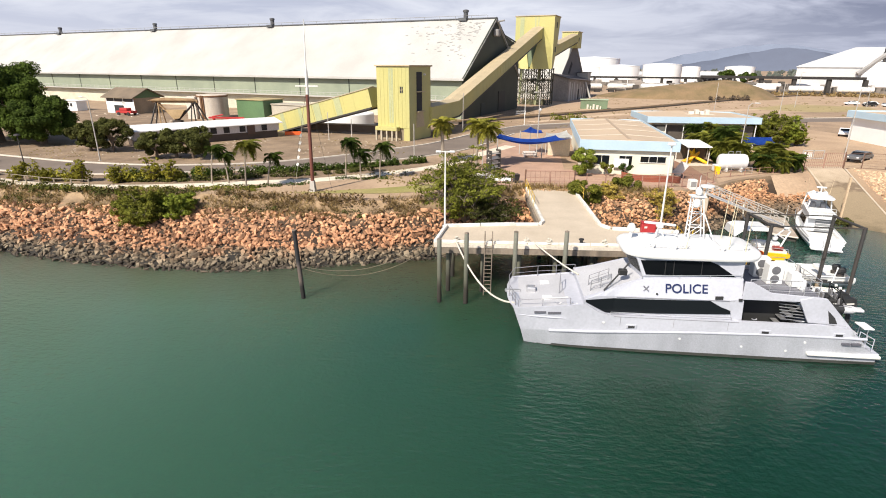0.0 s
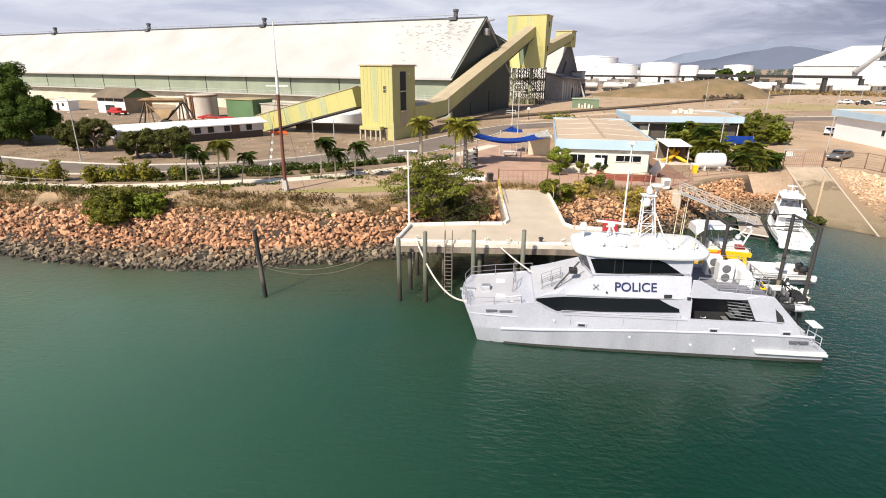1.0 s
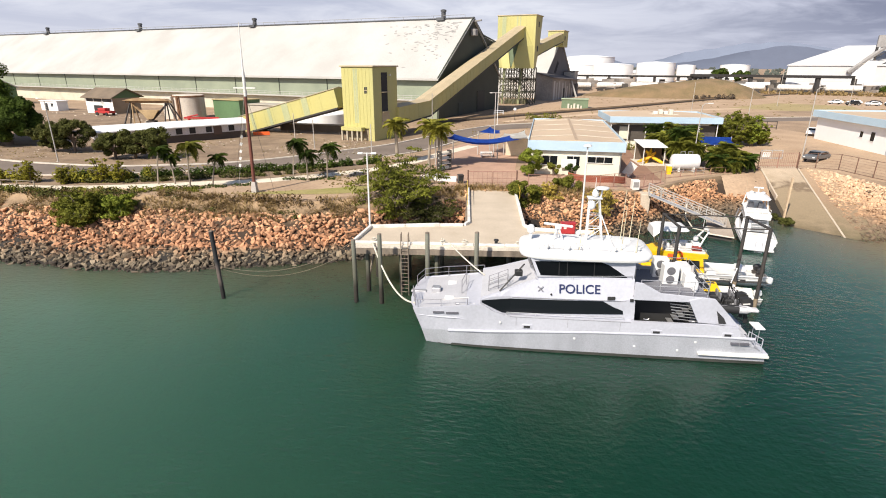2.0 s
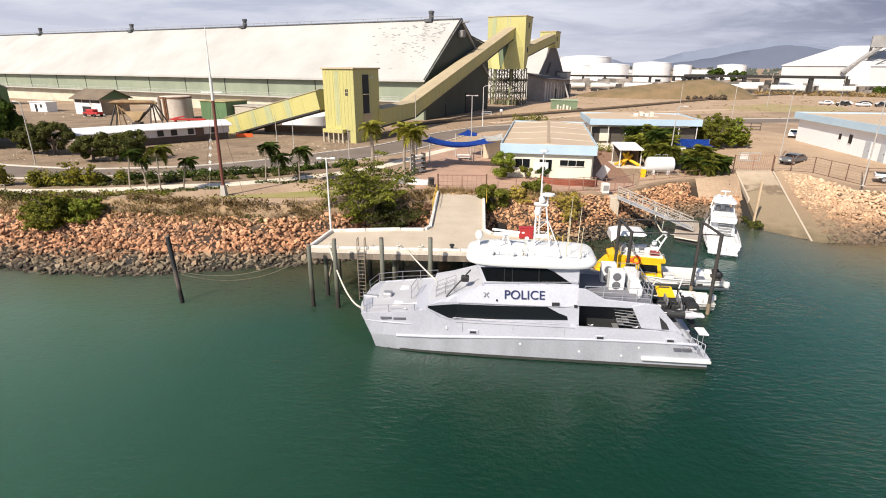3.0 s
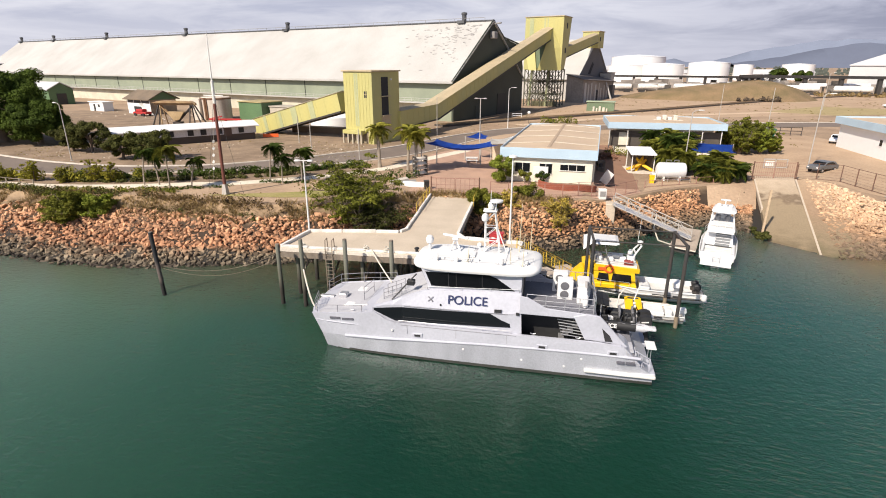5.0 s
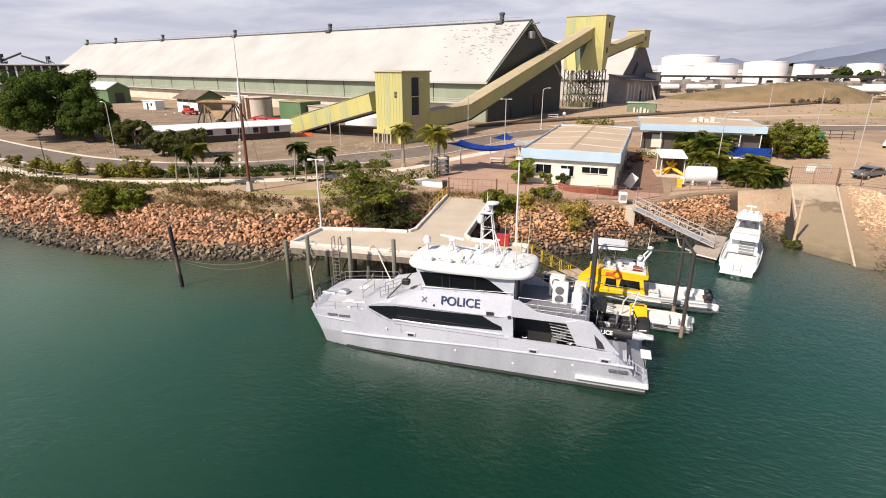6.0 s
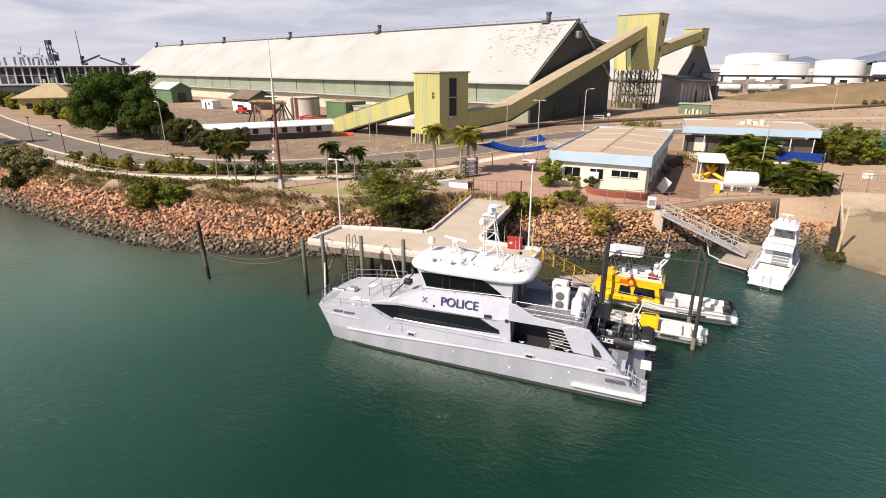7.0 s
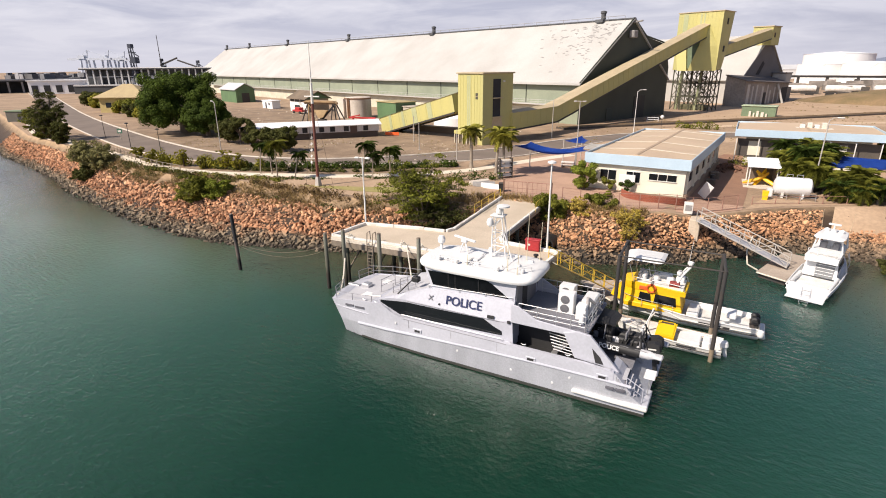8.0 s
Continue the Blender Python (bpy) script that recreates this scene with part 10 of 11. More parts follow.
hedge("low mixed hedge beside the footpath", [(-44, 53.4), (-37, 55.0), (-30, 57.8), (-23, 61.0), (-18, 64.4)], 1.0, 0.7, LEAF_OLIVE, 110, 0.14, 0.15)
hedge("yellow-green shrubs beside the footpath", [(-58, 54.2), (-50, 53.2), (-44, 53.8), (-39, 55.2), (-36, 56.6)], 1.8, 1.9, LEAF_YEL, 170, 0.15, 0.3)
hedge("low green ground cover at the bank crest", [(-50, 48.9), (-44, 48.9), (-36, 50.0), (-30, 51.4), (-26, 51.6)], 1.3, 0.6, LEAF_MID, 100, 0.13, 0.3)
hedge("dark ground cover round the path palms", [(-29.5, 52.8), (-26, 53.9), (-22.5, 55.6)], 1.0, 0.35, LEAF_DARK, 40, 0.12, 0.1)
hedge("dark ground cover round the path palms", [(-20.4, 59.0), (-17.5, 59.0), (-14.4, 60.2)], 1.2, 0.4, LEAF_DARK, 45, 0.12, 0.1)
hedge("green hedge before the office block", [(22.5, 93.8), (27, 94.0), (30, 94.0)], 1.2, 1.5, LEAF_MID, 60, 0.16)
hedge("green scrub beside the rail track", [(9.4, 137.5), (12, 138), (17.2, 138)], 2.2, 1.7, LEAF_MID, 60, 0.22, 0.1)
hedge("scrub on the far embankment", [(124, 285), (150, 276), (180, 264)], 4.0, 2.2, GRASS_DRY, 50, 0.4, 0.4)
hedge("dark scrub under the spoil mound", [(79, 236), (86, 234.5), (94, 235.5)], 3.0, 2.0, mat("dark_scrub", (0.085, 0.06, 0.04), (0.06, 0.045, 0.03), 0.9), 40, 0.4, 0.2)
hedge("dark shrubs at the roadside behind the jetty tree", [(-8, 62.5), (-5, 64.5), (-2.5, 66)], 1.2, 1.3, LEAF_DARK, 60, 0.14)

# dry grass tufts and scrub on the upper bank
def upper_bank(step, f0, f1, x0, x1, thresh, seed):
    for top, toe in fine_pairs(step):
        if x0 < top.x < x1:
            p = bank_at(top, toe, rng.uniform(f0, f1) if top.x < -6 else rng.uniform(max(f0, 0.86), f1))
            if noise.noise(Vector((p.x * 0.3, p.y * 0.3, seed))) > thresh:
                yield p


bm = bmesh.new()
for _ in range(9):
    for p in upper_bank(0.2, 0.66, 1.05, -75, 17, -0.25, 3):
        p += Vector((rng.uniform(-0.3, 0.3), rng.uniform(-0.3, 0.3), -0.05))
        for _k in range(7):
            a = rng.uniform(0, 6.28)
            l, w = rng.uniform(0.25, 0.85), 0.03
            tip = p + Vector((math.cos(a) * l * 0.6, math.sin(a) * l * 0.6, l * 0.85))
            s = Vector((-math.sin(a) * w, math.cos(a) * w, 0))
            bm.faces.new([bm.verts.new(q) for q in (p - s, p + s, tip)])
tagged(link("dry_grass", bm, GRASS_DRY), "tufts of dry yellow grass on the upper bank", "grass", kind="stuff")
SCRUB = leaf("brown_scrub", (0.20, 0.135, 0.06), (0.12, 0.08, 0.035))
bm = bmesh.new()
for p in upper_bank(0.24, 0.64, 1.0, -72, -8, -0.16, 9):
    r = rng.uniform(0.3, 0.75)
    leaves(bm, (p.x, p.y, p.z + r * 0.35), (r, r, r * 0.65), 60, 0.09, rng)
hedge("dry brown scrub along the bank crest", [(-30, 49.2), (-24, 48.6), (-18, 48.4), (-12, 49.3)], 1.5, 0.9, SCRUB, 30, 0.16, 0.3)
hedge("olive scrub along the bank crest", [(-58, 49.4), (-50, 48.4), (-40, 48.2), (-33, 49.2)], 1.4, 0.8, LEAF_OLIVE, 30, 0.16, 0.3)
tagged(link("dry_scrub", bm, SCRUB), "low dry brown scrub on the upper bank", "scrub", kind="stuff")
bm = bmesh.new()
for p in upper_bank(0.5, 0.66, 1.02, -72, -14, -0.02, 21):
    r = rng.uniform(0.35, 0.9)
    leaves(bm, (p.x, p.y, p.z + r * 0.35), (r, r, r * 0.7), 90, 0.1, rng)
tagged(link("green_scrub", bm, LEAF_OLIVE), "patches of olive-green scrub on the upper bank", "scrub", kind="stuff")

# stones, litter and dry tufts lying on the open ground
def scatter(name, label, area, n, lo, hi, material, flat=0.5):
    verts, faces = [], []
    for _ in range(n):
        x, y = rng.uniform(area[0], area[2]), rng.uniform(area[1], area[3])
        if noise.noise(Vector((x * 0.12, y * 0.12, 5))) + 0.25 * noise.noise(Vector((x * 0.7, y * 0.7, 2))) < 0.08:
            continue
        r, a = rng.uniform(lo, hi), rng.uniform(0, 6.28)
        k, z = len(verts), gz(x, y) + 0.02
        for q in range(4):
            verts.append((x + r * math.cos(a + q * 1.57) * rng.uniform(0.6, 1.2), y + r * math.sin(a + q * 1.57) * rng.uniform(0.6, 1.2), z))
        verts.append((x, y, z + r * flat))
        faces += [(k + q, k + (q + 1) % 4, k + 4) for q in range(4)]
    me = bpy.data.meshes.new(name)
    me.from_pydata(verts, [], faces)
    me.materials.append(material)
    return tagged(new(name, me), label, name.replace("_", " "), kind="stuff")


PEBBLE = mat("pale_stone", (0.58, 0.50, 0.40), (0.40, 0.33, 0.25), 0.9, rand=0.4)
TUFT = leaf("dry_tuft", (0.26, 0.20, 0.085), (0.17, 0.13, 0.05))
scatter("loose_stones", "pale stones lying on the bare ground", (-70, 68, -18, 100), 900, 0.05, 0.2, PEBBLE)
scatter("loose_stones", "pale stones lying on the bare ground", (-130, 95, -20, 140), 700, 0.1, 0.4, PEBBLE)
scatter("grass_tufts", "dry grass tufts on the bare ground", (-75, 66, -16, 104), 1500, 0.05, 0.2, TUFT, 0.7)
scatter("grass_tufts", "dry grass tufts on the bare ground", (-10, 104, 60, 180), 1200, 0.08, 0.3, TUFT, 0.6)
scatter("grass_tufts", "dry grass tufts on the bare ground", (30, 150, 160, 260), 1200, 0.2, 0.6, TUFT, 0.4)
scatter("grass_tufts", "dry grass tufts beside the path", (-48, 50, -10, 66), 1500, 0.08, 0.25, TUFT, 0.8)


# ---- poles, mast, vehicles and yard things ----
lamp_post(3.3, 78.8, G, 9.25, "grey street lamp near the forecourt", LAMP_POST, "T", arm=1.3)
lamp_post(2.2, 124.3, G, 8.6, "grey street lamp near the shed", LAMP_WHITE, "arm", turn=20)
lamp_post(31.9, 80.0, gz(32, 80), 8.6, "tall leaning timber light pole beside the fuel tank", LAMP_POST, "arm", lean=1.0, arm=0.8)
lamp_post(50.2, 87.6, gz(50, 87), 10.4, "tall timber light pole in the yard", LAMP_POST, "arm", arm=0.9)
lamp_post(50.9, 67.9, G, 10.0, "tall timber light pole at the bank fence", LAMP_POST, "arm", arm=0.9)
lamp_post(-56.9, 65.8, G, 8.2, "grey street lamp beside the road", LAMP_POST, "arm", turn=160, arm=1.2)
lamp_post(-58.3, 55.5, G, 4.7, "short dark lamp post beside the road", DARK_STEEL, "dome", r=0.07)
lamp_post(-72.5, 58.8, G, 4.7, "short dark lamp post beside the road", DARK_STEEL, "dome", r=0.07)
lamp_post(-94, 66.0, G, 4.7, "short dark lamp post beside the road", DARK_STEEL, "dome", r=0.07)
for x, y, h in ((94, 198, 11), (119.7, 203.9, 13.5)):
    lamp_post(x, y, G, h, "thin street light pole", LAMP_POST, "arm", arm=1.0, r=0.1)


for x, y, h in ((54.1, 156.8, 8.8), (54.3, 120.0, 9.5), (-26, 83, 4.6), (-14.5, 75.8, 4.8), (-4.2, 70.4, 4.2), (-33, 92, 4.8), (-10.4, 108.0, 7.6)):
    lamp_post(x, y, G, h, "plain grey steel post beside the road", LAMP_POST, "none", r=0.09)


def flag_mast():
    m = empty("flag_mast", "tall maroon and white mast with crosstrees and stays", "mast", m=Matrix.Translation((-20.98, 51.88, G)))
    part("plinth", loft(bmesh.new(), [[(-0.32, -0.32, -0.1), (0.32, -0.32, -0.1), (0.32, 0.32, -0.1), (-0.32, 0.32, -0.1)], [(-0.2, -0.2, 1.2), (0.2, -0.2, 1.2), (0.2, 0.2, 1.2), (-0.2, 0.2, 1.2)]]), LAMP_POST, m)
    part("lower_mast", R((0, 0, 0.2), (0.15, 0, 10.6), 0.19, 0.15, 12), MAST_BROWN, m, "maroon lower mast")
    part("doubling", R((0.16, 0, 9.9), (0.2, 0, 12.2), 0.17, 0.14, 12), WHITE_WORN, m)
    part("topmast", R((0.19, 0, 11.6), (0.32, 0, 16.8), 0.085, 0.035, 8), WHITE_WORN, m, "white topmast")
    part("crosstree", B(-1.0, -0.05, 10.65, 1.3, 0.05, 10.78), WHITE_WORN, m)
    for x in (-2.6, 1.9):
        part("stay", R((x, 0.6, 0.0), (0.15, 0, 10.6), 0.014, seg=4), DARK_STEEL, m)
    return m


flag_mast()
# light strings with white flags from the mast to the ground
fl = empty("flag_line", "string of small white flags beside the mast", "flags", m=Matrix.Translation((-22.5, 53.5, G)))
part("line", R((-1.15, 0, 0.0), (1.55, -1.5, 10.4), 0.012, seg=4), ROPE, fl)
for i in range(5):
    part("flag", B(-0.12, -0.01, -0.22, 0.12, 0.01, 0.1, 0, pose(-0.45 + i * 0.2, -0.39 - i * 0.11, 2.7 + i * 0.78, 0, 25, 10 * i)), WHITE_WORN, fl)


def car(label, x, y, z, rz, paint, pickup=False, group="parked cars"):
    c = empty("parked_car", label, "car", group, pose(x, y, z, 0, 0, rz))
    L, W = (5.0, 1.85) if pickup else (4.5, 1.8)
    prof = [(-L / 2, 0.45), (-L / 2, 0.85), (-L / 2 + 0.3, 0.98), (-L * 0.24, 1.05), (-L * 0.12, 1.45), (L * 0.14, 1.5)] + ([(L * 0.18, 1.02), (L / 2, 1.0), (L / 2, 0.5)] if pickup else [(L * 0.3, 1.42), (L * 0.42, 1.02), (L / 2, 0.95), (L / 2, 0.45)])
    part("body", P(prof, "y", -W / 2, W / 2, 0.06), paint, c)
    for s in (-1, 1):
        part("side_window", P([(-L * 0.2, 1.06), (-L * 0.115, 1.38), (L * 0.13, 1.42), (L * 0.15 if pickup else L * 0.33, 1.06)], "y", s * (W / 2 - 0.03), s * (W / 2 + 0.012)), GLASS, c)
    part("windscreen", P([(-L * 0.245, 1.07), (-L * 0.135, 1.43), (-L * 0.12, 1.43), (-L * 0.225, 1.07)], "y", -W / 2 + 0.15, W / 2 - 0.15), GLASS, c)
    if pickup:
        part("tray", B(L * 0.2, -W / 2 + 0.12, 0.8, L / 2 - 0.1, W / 2 - 0.12, 1.02), DARK_INSIDE, c)
    for x0 in (-L * 0.31, L * 0.31):
        for s in (-1, 1):
            w = part("wheel", R((x0, s * (W / 2 - 0.2), 0.33), (x0, s * (W / 2 + 0.02), 0.33), 0.33, seg=18), BLACK, c)
            part("rim", R((x0, s * (W / 2 + 0.0), 0.33), (x0, s * (W / 2 + 0.03), 0.33), 0.2, seg=14), ALU, w)
    for s in (-1, 1):
        part("headlight", B(-L / 2 - 0.02, s * W * 0.36 - 0.16, 0.68, -L / 2 + 0.05, s * W * 0.36 + 0.16, 0.84), WHITE, c)
        part("tail_light", B(L / 2 - 0.05, s * W * 0.42 - 0.08, 0.68, L / 2 + 0.02, s * W * 0.42 + 0.08, 0.9), RED, c)
    return c


car("grey hatchback car parked in the yard", 51.4, 86.0, gz(51, 86), 38, CAR_GREY)
car("white pickup parked beside the warehouse", 56.2, 70.2, G, 155, TANK_WHITE, True)
for k in range(10):
    car("black car parked in the far car park" if k % 3 == 2 else "pale car parked in the far car park", 120.5 + (k % 5) * 5.9 + (k // 5) * 2, 214 - (k % 5) * 0.8 - (k // 5) * 7, G, -6 + 9 * (k % 2), [TANK_WHITE, TANK_WHITE, BLACK, TANK_WHITE, CAR_GREY][k % 5] if k % 3 != 2 else BLACK, k % 4 == 3, "far parked cars")
car("white utility parked by the warehouse corner", 64.6, 114.6, G, 60, TANK_WHITE, True)


def crate(name, label, cat, x, y, rz, w, d, h, wallm, roofm, z=None, doors=True):
    o = empty(name, label, cat, m=pose(x, y, gz(x, y) if z is None else z, 0, 0, rz))
    part("wall", B(0, 0, -0.1, w, d, h), wallm, o)
    part("roof", B(-0.25, -0.25, h, w + 0.25, d + 0.25, h + 0.22, 0.04), roofm, o)
    if doors:
        part("door", B(w * 0.3, -0.05, 0, w * 0.3 + 1.0, 0, min(h * 0.85, 2.1)), DARK_INSIDE, o)
        part("window", B(w * 0.62, -0.04, h * 0.45, w * 0.62 + 1.0, 0.0, h * 0.8), DARK_INSIDE, o)
    return o


kk = crate("electrical_kiosk", "green electrical kiosk with a pale roof and meter boxes", "kiosk", 20.6, 176.6, -6, 8.2, 4.0, 2.7, mat("kiosk_green", (0.16, 0.22, 0.13)), mat("kiosk_roof", (0.42, 0.5, 0.34)), doors=False)
for x, w, h in ((1.9, 0.55, 1.4), (2.9, 0.4, 1.0), (3.7, 0.6, 1.5), (4.8, 0.7, 1.2), (5.9, 0.4, 0.9)):
    part("meter_box", B(x, -0.4, -0.05, x + w, -0.02, h, 0.03), CONC_PALE, kk, "pale meter box")
crate("site_container", "white site container beside the workshop", "container", -131, 142, -16, 7.5, 3.0, 2.6, TANK_WHITE, TANK_WHITE)
crate("pump_house", "green pump house with a tan roof", "shed", -69.6, 129.0, -18, 8.8, 7.0, 4.4, GREEN_PAINT, mat("pump_roof", (0.46, 0.37, 0.18)), doors=False)
def workshop(x, y, rz, L, W, h, ridge):
    o = empty("workshop", "white workshop with a brown gable roof and green gable end", "shed", m=pose(x, y, G, 0, 0, rz))
    part("wall", B(0, 0, -0.1, L, W, h), TANK_WHITE, o, "white painted wall")
    for k in (0, 1):
        y0 = -0.9 if k == 0 else W + 0.9
        part("roof_slope", P([(y0, h - 0.3), (y0, h - 0.1), (W / 2, ridge), (W / 2, ridge - 0.22)], "x", -0.8, L + 0.9), mat("brown_roof", (0.20, 0.15, 0.10), (0.13, 0.10, 0.07), 0.8), o, "brown sheet roof slope")
    part("gable_end", P([(-0.6, h - 0.2), (W / 2, ridge - 0.25), (W + 0.6, h - 0.2)], "x", L + 0.0, L + 0.12), GREEN_PAINT, o, "dark green gable end")
    part("doorway", B(L * 0.28, -0.06, 0, L * 0.62, 0.02, h * 0.5), DARK_INSIDE, o)
    # dark strip on the wall painting the verandah's shade
    part("verandah_gap", B(L * 0.04, -0.06, h * 0.72, L * 0.97, 0.02, h * 0.98), mat("eaves_shade", (0.05, 0.042, 0.035)), o, "dark strip painted as verandah shade under the eaves")
    for q in (0.3, 0.62):
        part("verandah_post", B(L * q, -0.1, h * 0.7, L * q + 0.25, -0.06, h * 0.98), WHITE_WORN, o)
    # end wall coloured brown to include the shadow below the gable
    part("end_wall", B(L - 0.02, 0.02, -0.1, L + 0.1, W - 0.02, h - 0.2), mat("shaded_tan_end_wall", (0.36, 0.28, 0.19), (0.25, 0.19, 0.13), 0.85), o, "tan end wall with the gable shade in its colour")
    part("outside_stair", P([(L * 0.66, h * 0.62), (L * 0.66, h * 0.74), (L + 1.2, 0.15), (L + 1.2, 0.0)], "y", -1.0, -0.1), WHITE_WORN, o, "white outside stair")
    return o


workshop(-112, 137, -18, 11.5, 8.0, 4.3, 6.6)
gs = empty("green_shed", "green gabled shed with a pale roof beside the fig tree", "shed", m=pose(-180.0, 163.0, G, 0, 0, -18))
part("wall", B(0, 0, -0.1, 17.0, 8.0, 5.2), GREEN_PAINT, gs)
part("gable_end", P([(0, 5.2), (4.0, 7.4), (8.0, 5.2)], "x", 16.9, 17.02), GREEN_PAINT, gs, "dark green gable end")
for s, e in ((-0.6, 4.0), (8.6, 4.0)):
    part("roof_slope", P([(s, 5.0), (s, 5.25), (e, 7.75), (e, 7.5)], "x", -0.5, 17.5), SHED_PALE, gs, "pale sheet roof slope")
part("roller_door", B(17.02, 2.4, 0, 17.1, 5.6, 3.8), DARK_STEEL, gs)
crate("low_store", "pale low store beside the shed", "shed", -60, 128, -18, 14, 5, 3.4, mat("beige_store", (0.52, 0.47, 0.38)), mat("beige_store_roof", (0.5, 0.45, 0.36)), doors=False)
yh = empty("yellow_house", "yellow-brown hip-roofed house behind the fig tree", "house", m=pose(-166, 104, G, 0, 0, 32))
part("wall", B(0, 0, -0.1, 15, 11, 4.9), mat("house_wall", (0.50, 0.40, 0.16), (0.42, 0.33, 0.14), 0.8), yh, "mustard painted wall")
part("roof", loft(bmesh.new(), [[(-1.2, -1.2, 4.7), (16.2, -1.2, 4.7), (16.2, 12.2, 4.7), (-1.2, 12.2, 4.7)], [(-1.2, -1.2, 4.95), (16.2, -1.2, 4.95), (16.2, 12.2, 4.95), (-1.2, 12.2, 4.95)], [(6.0, 5.4, 9.0), (9.0, 5.4, 9.0), (9.0, 5.6, 9.0), (6.0, 5.6, 9.0)]]), mat("tan_hip_roof", (0.46, 0.36, 0.19), (0.38, 0.29, 0.16), 0.75), yh, "tan hipped sheet roof")
for x in (2.0, 6.2, 10.8):
    part("window", B(x, -0.06, 1.6, x + 1.8, 0.0, 3.2), GLASS, yh, "dark house window")
crate("path_shelter", "green-roofed shelter beside the footpath", "shelter", -158, 74.0, 22, 12, 3.4, 2.8, mat("shelter_dark", (0.10, 0.09, 0.07)), mat("shelter_roof", (0.17, 0.23, 0.13)))
silo = empty("concrete_silo", "squat stained concrete silo", "silo", m=Matrix.Translation((-75.2, 127.5, G)))
bm = bmesh.new()
lathe(bm, [(3.7, -0.2), (3.7, 5.5), (3.5, 5.7), (0.1, 5.9)], 28)
part("shell", bm, mat("silo_concrete", (0.62, 0.56, 0.48), (0.42, 0.33, 0.25), 0.9, scale=0.9, streak=(0.9, 1.5, 1.5, 0.3)), silo)
SILO_RUST = mat("rust_streaked_steel", (0.23, 0.12, 0.06), (0.12, 0.06, 0.035), 0.85, scale=2)
bm = bmesh.new()
lathe(bm, [(3.72, 5.15), (3.8, 5.2), (3.8, 5.5), (3.72, 5.55)], 28)
part("rim", bm, SILO_RUST, silo, "rusty rim band")
for a, w in ((-1.75, 0.3), (-1.62, 0.16), (-2.3, 0.12)):
    part("pipe", R((3.85 * math.cos(a), 3.85 * math.sin(a), 0), (3.85 * math.cos(a), 3.85 * math.sin(a), 5.6), w, seg=8), SILO_RUST, silo, "rust-stained down pipe")
part("side_cabin", B(-4.6, -3.9, -0.1, -2.2, -1.6, 5.3, 0.05), CONC_PALE, silo, "pale cabin built against the silo")
rb = empty("red_beam", "red steel beam lying on trestles beside the silo", "beam", m=pose(-67.2, 119.0, G, 0, 0, 6))
part("beam", B(-4.2, -0.2, 0.7, 4.2, 0.2, 1.1, 0.03), RED, rb)
for x in (-3.0, 0.2, 3.0):
    part("trestle", B(x - 0.15, -0.4, -0.1, x + 0.15, 0.4, 0.7), RED, rb)
part("cross_bar", R((-3.4, 0, 1.1), (-0.8, 0.2, 1.6), 0.16, seg=6), RED, rb)
bt = empty("buffer_tank", "white ground tank below the conveyor", "tank", m=Matrix.Translation((-36.5, 116, G)))
bm = bmesh.new()
lathe(bm, [(5.5, -0.2), (5.5, 2.6), (5.3, 2.8), (0.1, 3.3)], 32)
part("shell", bm, TANK_WHITE, bt)
lw = empty("retaining_wall", "dark low wall below the conveyor", "wall", m=pose(-42, 106, G, 0, 0, -6))
part("wall", B(0, 0, -0.1, 25, 0.6, 1.3), mat("dark_wall", (0.16, 0.11, 0.075)), lw)
part("coping", B(-0.1, -0.1, 1.3, 25.1, 0.7, 1.5), mat("wall_coping", (0.38, 0.32, 0.25)), lw)


def loading_hopper():
    h = empty("loading_gantry", "rusty tan steel loading gantry on raking legs", "gantry", m=pose(-80, 110.5, G, 0, 0, 10))
    part("beam", B(0.6, -0.4, 4.7, 10.4, 0.4, 5.2), RUST_STEEL, h)
    part("hood", P([(0.0, 5.2), (10.0, 5.2), (9.4, 5.55), (2.6, 5.75), (1.4, 5.6)], "y", -0.9, 0.9), RUST_STEEL, h)
    for x0, x1, r, m in ((1.6, 0.0, 0.17, DARK_STEEL), (1.9, 2.3, 0.14, RUST_STEEL), (9.2, 8.9, 0.15, DARK_STEEL), (9.8, 12.0, 0.17, DARK_STEEL)):
        for y in (-0.9, 0.9):
            part("leg", R((x0, y * 0.4, 4.8), (x1, y * 1.5, -0.1), r, seg=6), m, h)
    for y in (-0.3, 0.3):
        part("brace", R((1.8, y, 4.6), (5.4, y, 0.9), 0.15, seg=6), RUST_STEEL, h, "raking tan brace")
        part("brace", R((9.6, y, 4.7), (5.6, y, 0.9), 0.15, seg=6), DARK_STEEL, h, "raking dark brace")
    part("chute", P([(3.4, 3.2), (7.6, 3.2), (6.2, 1.4), (4.9, 1.2)], "y", -0.7, 0.7), mat("tan_chute", (0.46, 0.33, 0.18), (0.30, 0.2, 0.1), 0.8), h)
    part("foot", B(4.6, -0.8, -0.1, 6.4, 0.8, 0.9), DARK_STEEL, h)
    return h


loading_hopper()
rt = empty("red_trailer", "low red trailer beside the workshop", "trailer", m=pose(-101, 130, G, 0, 0, -10))
part("deck", B(-2.5, -1, 0.6, 2.5, 1, 1.2, 0.05), RED, rt)
part("hood", B(-1.5, -0.8, 1.2, 1.0, 0.8, 1.9, 0.1), RED, rt)
for x in (-1.6, 1.6):
    for s in (-1, 1):
        part("wheel", R((x, s * 0.9, 0.45), (x, s * 1.15, 0.45), 0.45, seg=14), BLACK, rt)
fr = empty("orange_barrier", "low orange barrier beside the hut", "barrier", m=pose(-41.8, 97.0, G, 0, 0, 20))
